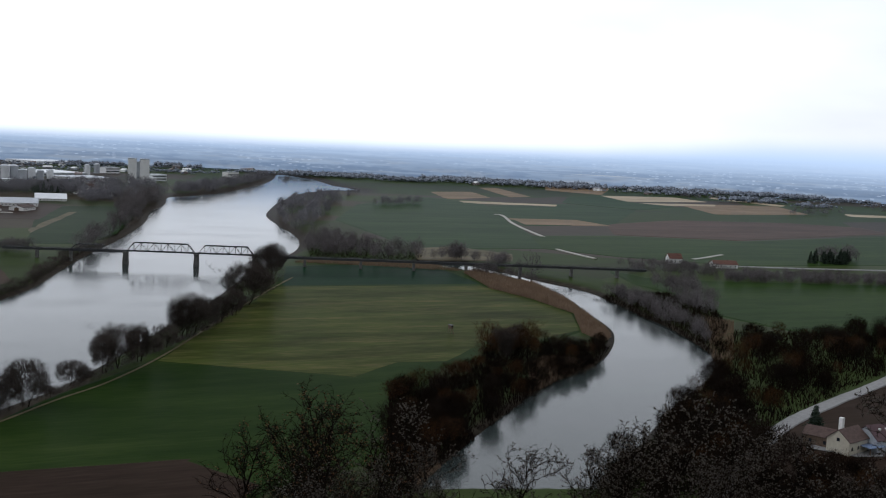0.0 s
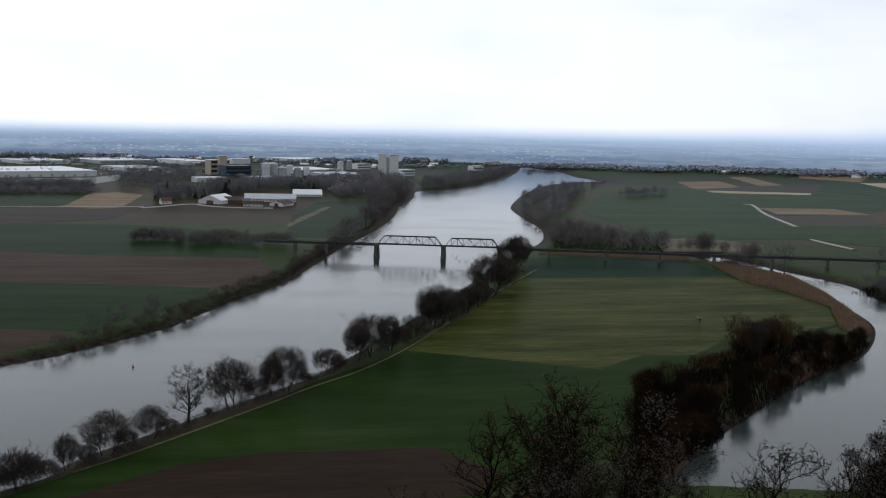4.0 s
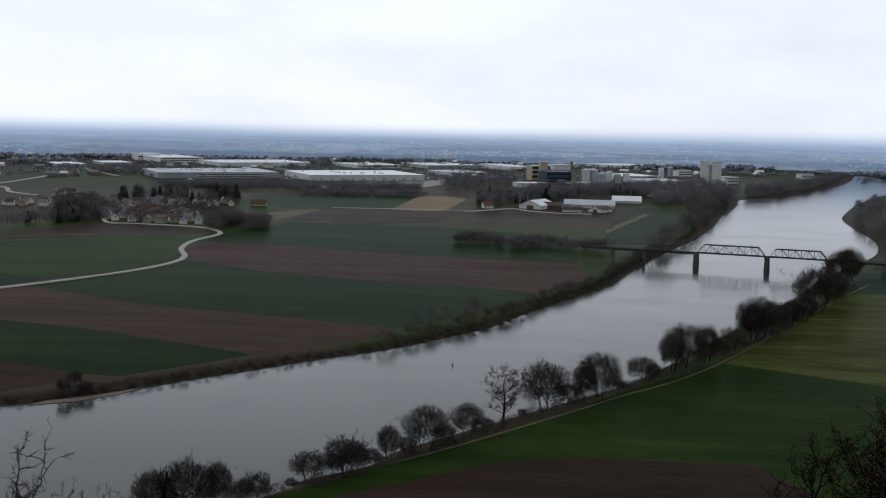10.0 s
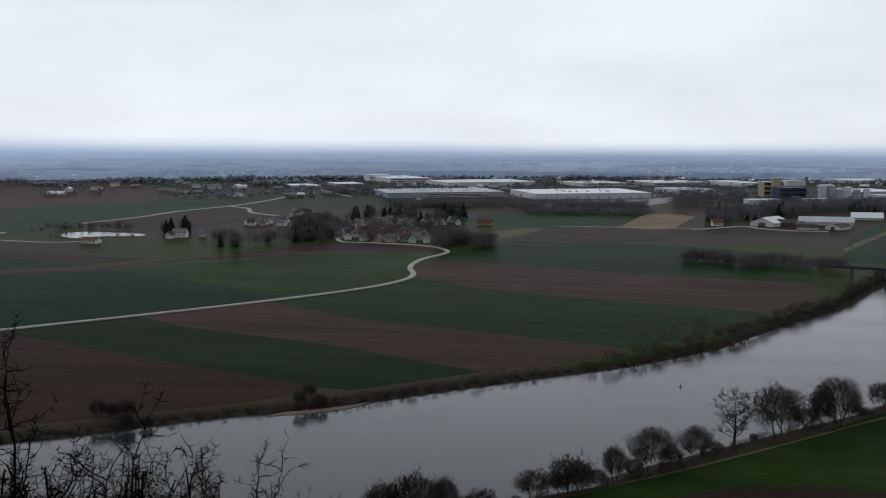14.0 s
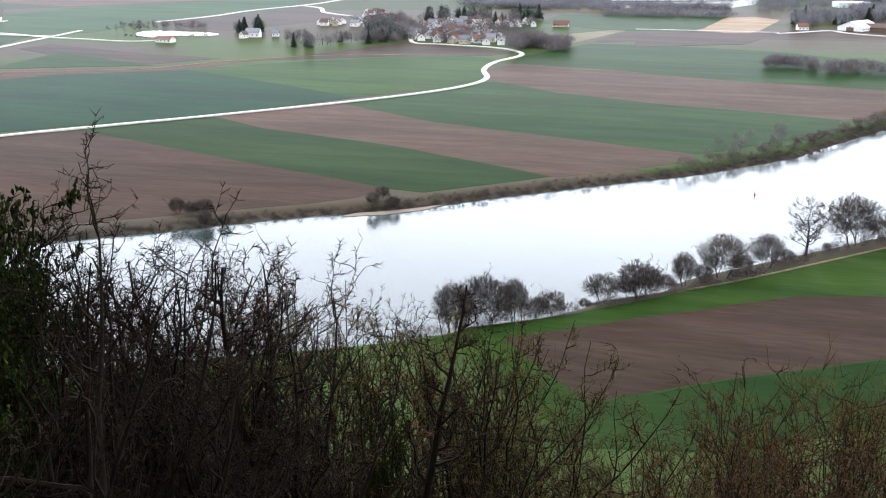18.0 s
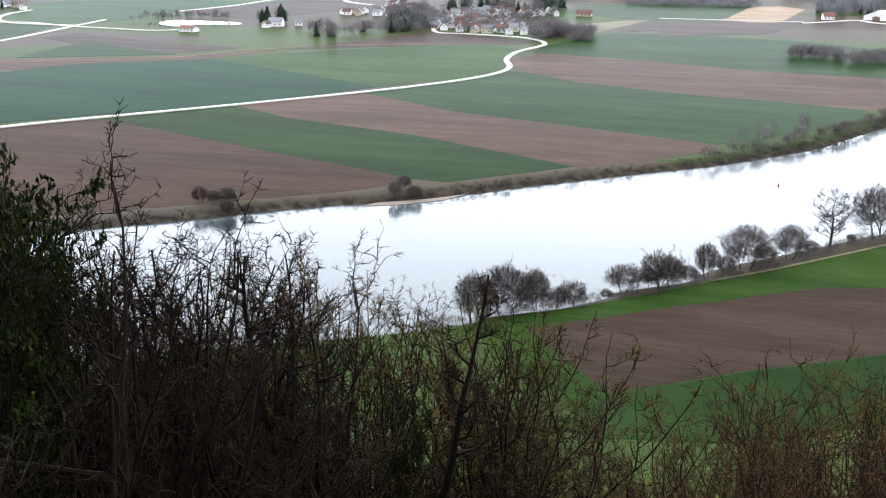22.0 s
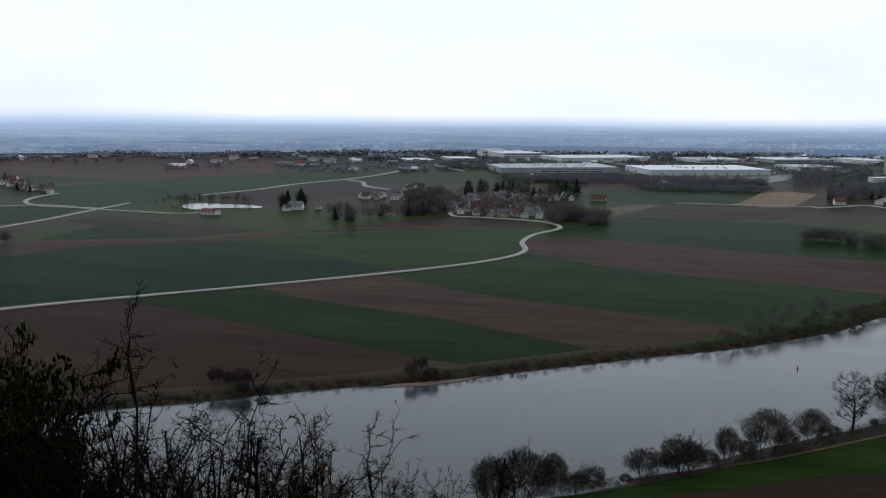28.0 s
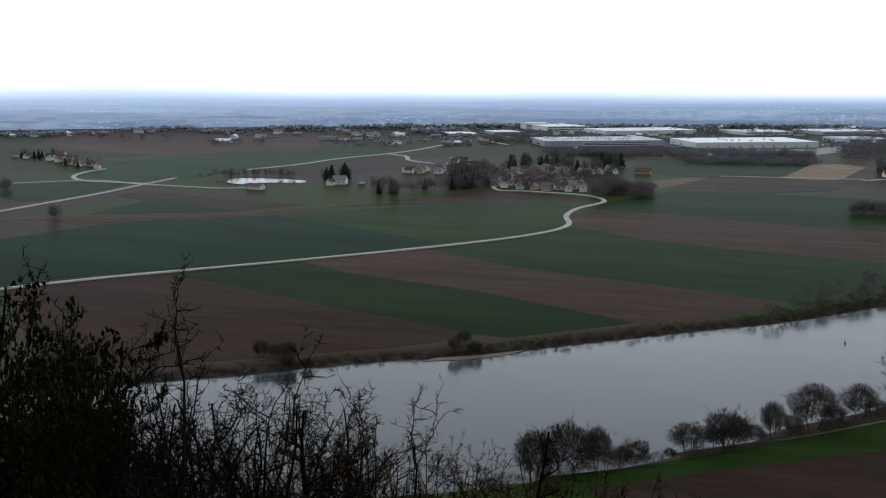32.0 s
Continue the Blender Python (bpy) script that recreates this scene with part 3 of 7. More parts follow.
def crown_fuzz(rng, crown, centre, rx, rz, count, length, radius, root, lumps=0.16):
    """Fine outer twigs that fill a rounded, lumpy crown and point away from the fork."""
    p1, p2 = rng.uniform(0, 6.28), rng.uniform(0, 6.28)
    for i in range(count):
        z = rng.uniform(-0.92, 1)
        a = rng.uniform(0, 6.28)
        c = math.sqrt(1 - z * z)
        lump = 1 + lumps * math.sin(3 * a + p1 + 2 * z) + lumps * math.sin(5 * z + 2 * a + p2)
        rho = rng.uniform(0.25, 1) ** 0.55 * 0.85 * lump
        p = Vector((math.cos(a) * c * rx * rho, math.sin(a) * c * rx * rho, centre + z * rz * min(rho, 1.05)))
        d = (p - root).normalized() + Vector((rng.gauss(0, 0.35), rng.gauss(0, 0.35), rng.gauss(0.1, 0.35)))
        crown.spike(p, p + d.normalized() * length * rng.uniform(0.5, 1.25), radius * rng.uniform(0.6, 1.2))


def bare_tree(seed, height, spread, name, label, category="tree", limbs=9, subs=6, twigs=9, stems=1, twig_r=0.05, twig_l=1.6,
              low=0.22, twig_mat="twig", top=0.72, leafy=None, upright=0.5, fuzz=0, lumps=0.16, trunk_r=0.019, bark="bark", crook=0.035):
    """A leafless broadleaf: trunk or several stems, limbs that fork, and a crown of twigs."""
    rng = random.Random(seed)
    trunk, boughs, crown = Wood(), Wood(), Wood()
    leaves, shafts = Wood(), []
    each = limbs if stems == 1 else max(3, limbs // 2)
    for s in range(stems):
        a = rng.uniform(0, 6.28)
        lean = spread * (0.12 if stems == 1 else 0.55)
        foot = Vector((math.cos(a), math.sin(a), 0)) * (0.0 if stems == 1 else spread * 0.12)
        foot.z = -0.6
        head = Vector((math.cos(a) * lean * rng.uniform(0.4, 1), math.sin(a) * lean * rng.uniform(0.4, 1), height * top * rng.uniform(0.88, 1.05)))
        r0 = height * (trunk_r if stems == 1 else trunk_r * 0.6)
        pts = curved(rng, foot, head, 7, crook * 0.5, 0.02)
        stem = trunk if stems == 1 else Wood()
        stem.tube(pts, [r0 * (1 - 0.94 * i / 7) * (1.3 if i == 0 else 1) for i in range(8)], 7 if stems == 1 else 5)
        shafts.append(stem)
        for k in range(each):
            u = low + (0.97 - low) * (k + rng.random()) / each
            i = min(6, int(u * 7))
            p = pts[i].lerp(pts[i + 1], u * 7 - i)
            b = rng.uniform(0, 6.28) + k * 2.4
            hh = p.z / height
            reach = spread * (0.35 + 0.6 * math.sin(math.pi * min(1, max(0.12, (hh - low * 0.4) / (1.05 - low * 0.4)))) ** 0.7) * rng.uniform(0.6, 1.0)
            up = (height - p.z) * rng.uniform(0.35, 0.9) * (0.6 + 0.5 * upright)
            q = p + Vector((math.cos(b) * reach, math.sin(b) * reach, up))
            q.z = min(q.z, height * rng.uniform(0.82, 0.94))
            lp = curved(rng, p, q, 5, crook, 0.07)
            lr = r0 * (1 - 0.8 * u) * 0.5 + 0.008
            boughs.tube(lp, [lr * (1 - 0.85 * j / 5) for j in range(6)], 4)
            for m in range(subs):
                w = rng.uniform(0.25, 1.0)
                j = min(4, int(w * 5))
                sp = lp[j].lerp(lp[j + 1], w * 5 - j)
                d = (q - p).normalized() * rng.uniform(0.2, 0.9) + Vector((rng.gauss(0, 0.6), rng.gauss(0, 0.6), rng.gauss(0.35, 0.4)))
                e = sp + d.normalized() * reach * rng.uniform(0.25, 0.5)
                e.z = min(e.z, height * rng.uniform(0.9, 1.0))
                sl = curved(rng, sp, e, 3, crook * 1.4, 0.03)
                boughs.tube(sl, [lr * 0.4, lr * 0.28, lr * 0.17, lr * 0.06], 3)
                for g in range(twigs):
                    x = rng.uniform(0.15, 1)
                    jj = min(2, int(x * 3))
                    tp = sl[jj].lerp(sl[jj + 1], x * 3 - jj)
                    dd = (e - sp).normalized() * 0.7 + Vector((rng.gauss(0, 0.6), rng.gauss(0, 0.6), rng.gauss(0.3, 0.5)))
                    te = tp + dd.normalized() * twig_l * rng.uniform(0.4, 1.2)
                    crown.spike(tp, te, twig_r * rng.uniform(0.6, 1.2))
                    for h in range(2):
                        c = tp.lerp(te, rng.uniform(0.3, 0.8))
                        ce = c + (dd.normalized() + Vector((rng.gauss(0, 0.7), rng.gauss(0, 0.7), rng.gauss(0.1, 0.6)))).normalized() * twig_l * rng.uniform(0.25, 0.6)
                        crown.spike(c, ce, twig_r * 0.6)
                        if leafy and rng.random() < leafy[2]:
                            for _ in range(2):
                                o = c.lerp(ce, rng.random())
                                leaves.spike(o, o + Vector((rng.gauss(0, 1), rng.gauss(0, 1), rng.gauss(0, 1))).normalized() * leafy[1], leafy[1] * 0.45)
    if fuzz:
        lo = height * (0.16 if stems == 1 else 0.02)
        crown_fuzz(rng, crown, (height + lo) / 2, spread, (height - lo) / 2 * 0.95, fuzz, twig_l, twig_r, Vector((0, 0, height * 0.15)), lumps)
    ob = tagged(new(name), label, category)
    for stem in shafts:
        piece("trunk" if stems == 1 else "stem", stem.v, stem.f, M[bark], ob, smooth=True)
    piece("branchwork", boughs.v, boughs.f, M[bark], ob)
    piece("crown", crown.v, crown.f, M[twig_mat], ob)
    if leafy:
        piece("foliage", leaves.v, leaves.f, M[leafy[0]], ob)
    tall = sorted(v.z for v in crown.v)[int(len(crown.v) * 0.985)]
    return ob, tall


def gnarled(seed, height, spread, name, label, stems=2, boughs=9, subs=7, spurs=8, thick=0.02, lean=0.25, twig_mat="twig", first=0.25, leafy=None, fat=1.0, rounded=False, bark="bark"):
    """A hawthorn: crooked stems that wander upwards, knobbly side branches and short spurs."""
    rng = random.Random(seed)
    shafts, tips, leaves = [], Wood(), Wood()

    def wander(start, way, length, steps, jitter, rise, pull=0.0):
        pts, p, d = [start.copy()], start.copy(), way.normalized()
        for _ in range(steps):
            d = (d + Vector((rng.gauss(0, jitter), rng.gauss(0, jitter), rng.gauss(rise, jitter * 0.8))) - Vector((p.x, p.y, 0)) * pull).normalized()
            p = p + d * (length / steps)
            pts.append(p.copy())
        return pts

    def along(pts, u):
        f = u * (len(pts) - 1)
        k = min(len(pts) - 2, int(f))
        return pts[k].lerp(pts[k + 1], f - k), (pts[k + 1] - pts[k]).normalized()

    def sideways(d, out):
        return (d * (1 - out) + Vector((rng.gauss(0, 1), rng.gauss(0, 1), rng.gauss(0.15, 0.6))).normalized() * out).normalized()

    def spray(pts, count, size, r):
        for _ in range(count):
            p, d = along(pts, rng.uniform(0.12, 1))
            e = p + sideways(d, 0.75) * size * rng.uniform(0.4, 1.3)
            tips.spike(p, e, r)
            if rng.random() < 0.6:
                q = p.lerp(e, rng.uniform(0.4, 0.8))
                tips.spike(q, q + sideways(e - p, 0.8) * size * 0.5, r * 0.7)
            if leafy and rng.random() < leafy[2]:
                for _ in range(3):
                    o = p.lerp(e, rng.random())
                    leaves.spike(o, o + Vector((rng.gauss(0, 1), rng.gauss(0, 1), rng.gauss(0, 1))).normalized() * leafy[1], leafy[1] * 0.45)

    for s in range(stems):
        a = rng.uniform(0, 6.28)
        foot = Vector((math.cos(a), math.sin(a), 0)) * spread * 0.1
        foot.z = -0.5
        r0 = height * thick
        st = wander(foot, Vector((math.cos(a) * lean, math.sin(a) * lean, 1)), height * rng.uniform(0.92, 1.04), 14, 0.125 if stems == 1 else 0.17, 0.13, 0.045 if stems == 1 else 0.0)
        shaft, wood_ = Wood(), Wood()
        shaft.tube(st, [r0 * (1 - 0.9 * (k / 14) ** 0.8) for k in range(15)], 6)
        shafts.append((shaft, wood_))
        spray(st[8:], spurs * 2, height * 0.03, height * 0.0013 * fat)
        for b in range(boughs):
            u = first + (0.95 - first) * (b + rng.random()) / boughs
            p, d = along(st, u)
            w = sideways(d, 0.6)
            w.z = abs(w.z) * 0.7 + 0.2
            length = spread * rng.uniform(0.6, 1.1) * (0.4 + 0.75 * math.sin(math.pi * min(1, u * 1.05)) if rounded else 1.15 - 0.7 * u)
            bp = wander(p, w, length, 9, 0.3, 0.1)
            r1 = r0 * (1 - 0.85 * u) * 0.5 + height * 0.0008
            wood_.tube(bp, [r1 * (1 - 0.85 * k / 9) for k in range(10)], 4)
            spray(bp, spurs, height * 0.028, height * 0.0013 * fat)
            for c in range(subs):
                q, e = along(bp, rng.uniform(0.15, 1))
                sp = wander(q, sideways(e, 0.6) + Vector((0, 0, 0.25)), length * rng.uniform(0.25, 0.55), 6, 0.32, 0.08)
                r2 = max(r1 * 0.45, height * 0.0012 * fat)
                wood_.tube(sp, [r2 * (1 - 0.75 * k / 6) for k in range(7)], 3)
                spray(sp, spurs, height * 0.026, height * 0.0011 * fat)
    ob = tagged(new(name), label, "tree" if height > 12 else "shrub")
    for shaft, wood_ in shafts:
        stem = piece("stem" if stems > 1 else "trunk", shaft.v, shaft.f, M[bark], ob, smooth=True)
        tagged(piece("branchwork", wood_.v, wood_.f, M[bark], stem), kind="stuff")
    piece("crown", tips.v, tips.f, M[twig_mat], ob)
    if leafy:
        piece("foliage", leaves.v, leaves.f, M[leafy[0]], ob)
    tall = max(v.z for v in tips.v) * (0.96 if height < 12 else 0.93)
    return ob, tall


def far_tree(seed, height, spread, fuzz, twig_r, twig_l):
    """A light model of a leafless tree for the joined woods: wood and twigs as triangles."""
    rng = random.Random(seed)
    w = Wood()
    w.tube([Vector((0, 0, -0.5)), Vector((0.2, 0, height * 0.35)), Vector((0, 0.2, height * 0.75))], [height * 0.018, height * 0.012, height * 0.004], 4)
    for k in range(6):
        a = k * 2.4 + rng.random()
        p = Vector((0, 0, height * rng.uniform(0.18, 0.5)))
        w.spike(p, p + Vector((math.cos(a) * spread * 0.7, math.sin(a) * spread * 0.7, height * rng.uniform(0.25, 0.45))), height * 0.008)
    crown_fuzz(rng, w, height * 0.5, spread, height * 0.48, fuzz, twig_l, twig_r, Vector((0, 0, height * 0.12)), 0.2)
    tris = []
    for f in w.f:
        tris.append(f[:3])
        if len(f) == 4:
            tris.append((f[0], f[2], f[3]))
    return np.array([tuple(v) for v in w.v]), np.array(tris)


def joined(name, verts, tris, material, label, category):
    me = bpy.data.meshes.new(name)
    n, k = len(verts), len(tris)
    me.vertices.add(n)
    me.vertices.foreach_set("co", verts.astype(np.float32).ravel())
    me.loops.add(k * 3)
    me.loops.foreach_set("vertex_index", tris.astype(np.int32).ravel())
    me.polygons.add(k)
    me.polygons.foreach_set("loop_start", np.arange(0, k * 3, 3, dtype=np.int32))
    me.update(calc_edges=True)
    me.materials.append(material)
    return tagged(new(name, me), label, category, kind="stuff")


FAR_TREES = []


def spread_wood(spots, low, high, rng, name, label, material, category="trees", models=(0, 1, 2)):
    spots = spots[np.hypot(spots[:, 0], spots[:, 1]) < RIM - 40]
    if not len(spots):
        return None
    # woods past 1500 m switch to the twig copy painted with haze
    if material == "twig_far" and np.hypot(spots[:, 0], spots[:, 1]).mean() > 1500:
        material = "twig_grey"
    z = terrain(spots[:, 0], spots[:, 1])
    vs, fs, k = [], [], 0
    for (x, y), g in zip(spots, z):
        if g < 0.9:
            continue
        v, f = FAR_TREES[models[rng.randint(len(models))]]
        s, a, w = rng.uniform(low, high) / 12, rng.uniform(0, 6.28), rng.uniform(0.85, 1.2)
        c, d = math.cos(a) * s * w, math.sin(a) * s * w
        vs.append(np.column_stack([x + v[:, 0] * c - v[:, 1] * d, y + v[:, 0] * d + v[:, 1] * c, max(g, 0.3) + v[:, 2] * s]))
        fs.append(f + k)
        k += len(v)
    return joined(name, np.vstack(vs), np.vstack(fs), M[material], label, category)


def wood(outline, count, low, high, seed, label="leafless brown wood on the river plain", material="twig_far", models=(0, 1, 2), name="wood"):
    """A stand of bare trees too dense to count."""
    rng = np.random.RandomState(seed)
    poly = np.array(outline, float)
    p = rng.uniform(poly.min(0), poly.max(0), (count * 30, 2))
    p = p[inside(p[:, 0], p[:, 1], outline)][:count]
    return spread_wood(p, low, high, rng, name, label, material, models=models)


def hedgerow(points, step, low, high, seed, side=2.0, label="low brown scrub along the water", material="twig_far", models=(3, 4), name="hedge", inland=0.0):
    """A row of bushes along a curve, joined."""
    rng = np.random.RandomState(seed)
    c = catmull(points, 12)
    way = np.gradient(c, axis=0)
    way /= np.linalg.norm(way, axis=1)[:, None] + 1e-9
    c = c + np.column_stack([-way[:, 1], way[:, 0]]) * inland
    seg = np.hypot(*np.diff(c, axis=0).T)
    run = np.concatenate([[0], np.cumsum(seg)])
    at = np.cumsum(rng.uniform(0.5, 1.5, int(run[-1] / step * 1.3)) * step)
    at = at[at < run[-1]]
    p = np.column_stack([np.interp(at, run, c[:, 0]), np.interp(at, run, c[:, 1])]) + rng.uniform(-side, side, (len(at), 2))
    return spread_wood(p, low, high, rng, name, label, material, "hedge", models)


def conifer(seed, height, spread, name, label):
    rng = random.Random(seed)
    trunk, boughs = Wood(), Wood()
    trunk.tube([Vector((0, 0, -0.3)), Vector((0.1, 0, height * 0.5)), Vector((0, 0, height))], [height * 0.018, height * 0.011, 0.02], 6)
    n = 26
    for k in range(n):
        z = height * (0.1 + 0.88 * k / n)
        reach = spread * (1.05 - z / height) * rng.uniform(0.8, 1.15) + 0.2
        for s in range(9):
            a = rng.uniform(0, 6.28)
            o = Vector((0, 0, z))
            e = o + Vector((math.cos(a) * reach, math.sin(a) * reach, -reach * rng.uniform(0.1, 0.45)))
            for g in range(4):
                c = o.lerp(e, rng.uniform(0.2, 0.9))
                w = c + Vector((rng.gauss(0, 0.5), rng.gauss(0, 0.5), rng.gauss(-0.1, 0.3))) * (0.35 * reach + 0.3)
                boughs.spike(c, w, 0.16 + 0.05 * reach)
            boughs.spike(o, e, 0.2 + 0.06 * reach)
    ob = tagged(new(name), label, "tree")
    piece("trunk", trunk.v, trunk.f, M["bark"], ob)
    piece("crown", boughs.v, boughs.f, M["needle"], ob)
    return ob, height


KINDS, used = {}, set()


def plant(kind, x, y, height=None, turn=0.0, z=None, wide=1.0, label="", lean=0.0):
    """Stands a plant of that kind on the land; the first one takes the model itself."""
    model, tall = KINDS[kind]
    s = (height or tall) / tall
    m = pose(x, y, (ground_z(x, y) if z is None else z), lean, lean * 0.6, turn) @ Matrix.Diagonal((s * wide, s * wide, s, 1))
    if kind in used:
        ob = copy_thing(model, m @ Matrix.Diagonal([1 / c for c in model.scale] + [1]))
    else:
        used.add(kind)
        ob = model
        ob.matrix_basis = m
    if label:
        tagged(ob, label)
    return ob


def grove(kinds, outline, count, low, high, seed, gap=0.0, z=None):
    """Scatters plants inside an outline on the plan, keeping them apart."""
    rng = random.Random(seed)
    xs, ys = [p[0] for p in outline], [p[1] for p in outline]
    done, spots, tries = 0, [], 0
    while done < count and tries < count * 60:
        tries += 1
        x, y = rng.uniform(min(xs), max(xs)), rng.uniform(min(ys), max(ys))
        if not inside(np.array([x]), np.array([y]), outline)[0]:
            continue
        if any((x - a) ** 2 + (y - b) ** 2 < gap * gap for a, b in spots):
            continue
        spots.append((x, y))
        h = rng.uniform(low, high)
        plant(rng.choice(kinds), x, y, h, rng.uniform(0, 360), z=z, wide=rng.uniform(0.85, 1.2))
        done += 1


def hedge(kinds, points, step, low, high, seed, side=2.0):
    """A row of bushes or trees along a curve."""
    rng = random.Random(seed)
    c = catmull(points, 12)
    run, nxt = 0.0, 0.0
    for a, b in zip(c[:-1], c[1:]):
        d = float(np.hypot(*(b - a)))
        while nxt <= run + d:
            p = a + (b - a) * ((nxt - run) / max(d, 1e-6))
            plant(rng.choice(kinds), p[0] + rng.uniform(-side, side), p[1] + rng.uniform(-side, side), rng.uniform(low, high) * rng.choice((0.7, 1, 1, 1.1)),
                  rng.uniform(0, 360), wide=rng.uniform(0.9, 1.3))
            nxt += step * rng.uniform(0.6, 1.5)
        run += d


def tufts(name, outline, count, low, high, material, label, category, seed, thick, lean=0.25, base=None):
    """Uncountable upright stalks inside an outline, one mesh."""
    rng = np.random.RandomState(seed)
    poly = np.array(outline, float)
    lo, hi = poly.min(0), poly.max(0)
    p = rng.uniform(lo, hi, (count * 6, 2))
    p = p[inside(p[:, 0], p[:, 1], outline)][:count]
    n = len(p)
    z = terrain(p[:, 0], p[:, 1]) - 0.1 if base is None else np.full(n, base)
    h = rng.uniform(low, high, n)
    a = rng.uniform(0, 2 * np.pi, n)
    w = h * thick
    tip = np.column_stack([p[:, 0] + rng.normal(0, lean, n) * h, p[:, 1] + rng.normal(0, lean, n) * h, z + h])
    v = np.empty((n, 4, 3))
    for k in range(3):
        v[:, k] = np.column_stack([p[:, 0] + np.cos(a + 2.1 * k) * w, p[:, 1] + np.sin(a + 2.1 * k) * w, z])
    v[:, 3] = tip
    i = np.arange(n) * 4
    f = np.concatenate([np.column_stack([i + k, i + (k + 1) % 3, i + 3]) for k in range(3)])
    ob = piece(name, v.reshape(-1, 3).tolist(), f.tolist(), material)
    return tagged(ob, label, category, kind="stuff")


# ---------------------------------------------------------------- buildings
def gable_house(x, y, length, width, wall_h, roof_h, turn, wall_mat, roof_mat, label, name="house", z=LAND, windows=True, chimney=True, category="house", group="", door=False):
    ob = thing(name, x, y, z, turn, label, category, group)
    l, w = length / 2, width / 2
    v = [(-l, -w, 0), (l, -w, 0), (l, w, 0), (-l, w, 0), (-l, -w, wall_h), (l, -w, wall_h), (l, w, wall_h), (-l, w, wall_h), (-l, 0, wall_h + roof_h), (l, 0, wall_h + roof_h)]
    f = [(0, 1, 5, 4), (2, 3, 7, 6), (1, 2, 6, 9, 5), (3, 0, 4, 8, 7), (4, 5, 9, 8), (6, 7, 8, 9), (3, 2, 1, 0)]
    piece("wall", v, f, M[wall_mat], ob)
    o, t = 0.5, 0.22
    k = roof_h / w
    for s in (-1, 1):
        e = [(-l - o, s * (w + o), wall_h - o * k + 0.05), (l + o, s * (w + o), wall_h - o * k + 0.05), (l + o, 0, wall_h + roof_h + 0.05), (-l - o, 0, wall_h + roof_h + 0.05)]
        e += [(a, b, c + t) for a, b, c in e]
        piece("roof", e, [(0, 1, 2, 3), (4, 5, 6, 7), (0, 1, 5, 4), (1, 2, 6, 5), (2, 3, 7, 6), (3, 0, 4, 7)], M[roof_mat], ob)
    if chimney:
        box_part("chimney", l * 0.35, l * 0.35 + 0.7, -0.35 + w * 0.25, 0.35 + w * 0.25, wall_h + roof_h * 0.6, wall_h + roof_h + 0.9, M["tile_brown"], ob)
    if door:
        for s in (-1, 1):
            x0, x1 = sorted((s * (l - 0.1), s * (l + 0.06)))
            box_part("barn_door", x0, x1, -w * 0.3, w * 0.3, 0, wall_h * 0.95, M["wood"], ob, "dark timber barn door")
    if windows:
        n = max(2, int(length / 4))
        for s in (-1, 1):
            for i in range(n):
                cx = -l + (i + 0.5) * length / n
                y0, y1 = sorted((s * (w - 0.1), s * (w + 0.03)))
                box_part("window", cx - 0.55, cx + 0.55, y0, y1, wall_h * 0.35, wall_h * 0.35 + 1.3, M["dark"], ob)
        for s in (-1, 1):
            x0, x1 = sorted((s * (l - 0.1), s * (l + 0.03)))
            box_part("window", x0, x1, -0.6, 0.6, wall_h * 0.9, wall_h * 0.9 + 1.2, M["dark"], ob)
    return ob


def hall(x, y, length, depth, height, turn, wall_mat, roof_mat, label, strips=0, doors=0, units=0, bands=0, name="industrial_hall", z=LAND, category="hall"):
    """A flat-roofed works hall: cladding, parapet roof, window bands, dock doors and roof units."""
    ob = thing(name, x, y, z, turn, label, category)
    l = length / 2
    box_part("wall", -l, l, 0, depth, 0, height, M[wall_mat], ob)
    box_part("roof", -l - 0.3, l + 0.3, -0.3, depth + 0.3, height, height + 0.7, M[roof_mat], ob)
    for i in range(strips):
        zz = height * (i + 0.6) / (strips + 0.3)
        box_part("window_band", -l * 0.94, l * 0.94, -0.12, 0.2, zz, zz + height * 0.16, M["dark"], ob, "dark glass window band")
    if bands:
        box_part("window_front", -l * 0.35, l * 0.72, -0.3, 0.2, height * 0.1, height * 0.85, M["dark"], ob, "dark glazed front")
        for i in range(bands + 1):
            zz = height * (0.1 + 0.3 * i)
            box_part("white_band", -l * 0.36, l * 0.73, -0.6, -0.3, zz, zz + height * 0.13, M["sheet_white"], ob, "white cladding band")
    for i in range(doors):
        cx = -l * 0.9 + (i + 0.5) * length * 0.9 / doors
        box_part("dock_door", cx - 2, cx + 2, -0.15, 0.2, 0, min(4.5, height * 0.55), M["sheet_grey"], ob, "grey roller door")
    rng = random.Random(int(x * 3 + y))
    for i in range(units):
        cx, cy = rng.uniform(-l * 0.85, l * 0.8), rng.uniform(depth * 0.15, depth * 0.8)
        s = rng.uniform(2, 6)
        box_part("roof_unit", cx, cx + s, cy, cy + s * 0.7, height + 0.7, height + 0.7 + rng.uniform(1, 2.6), M["sheet_white"], ob, "white roof-mounted plant unit")
    return ob


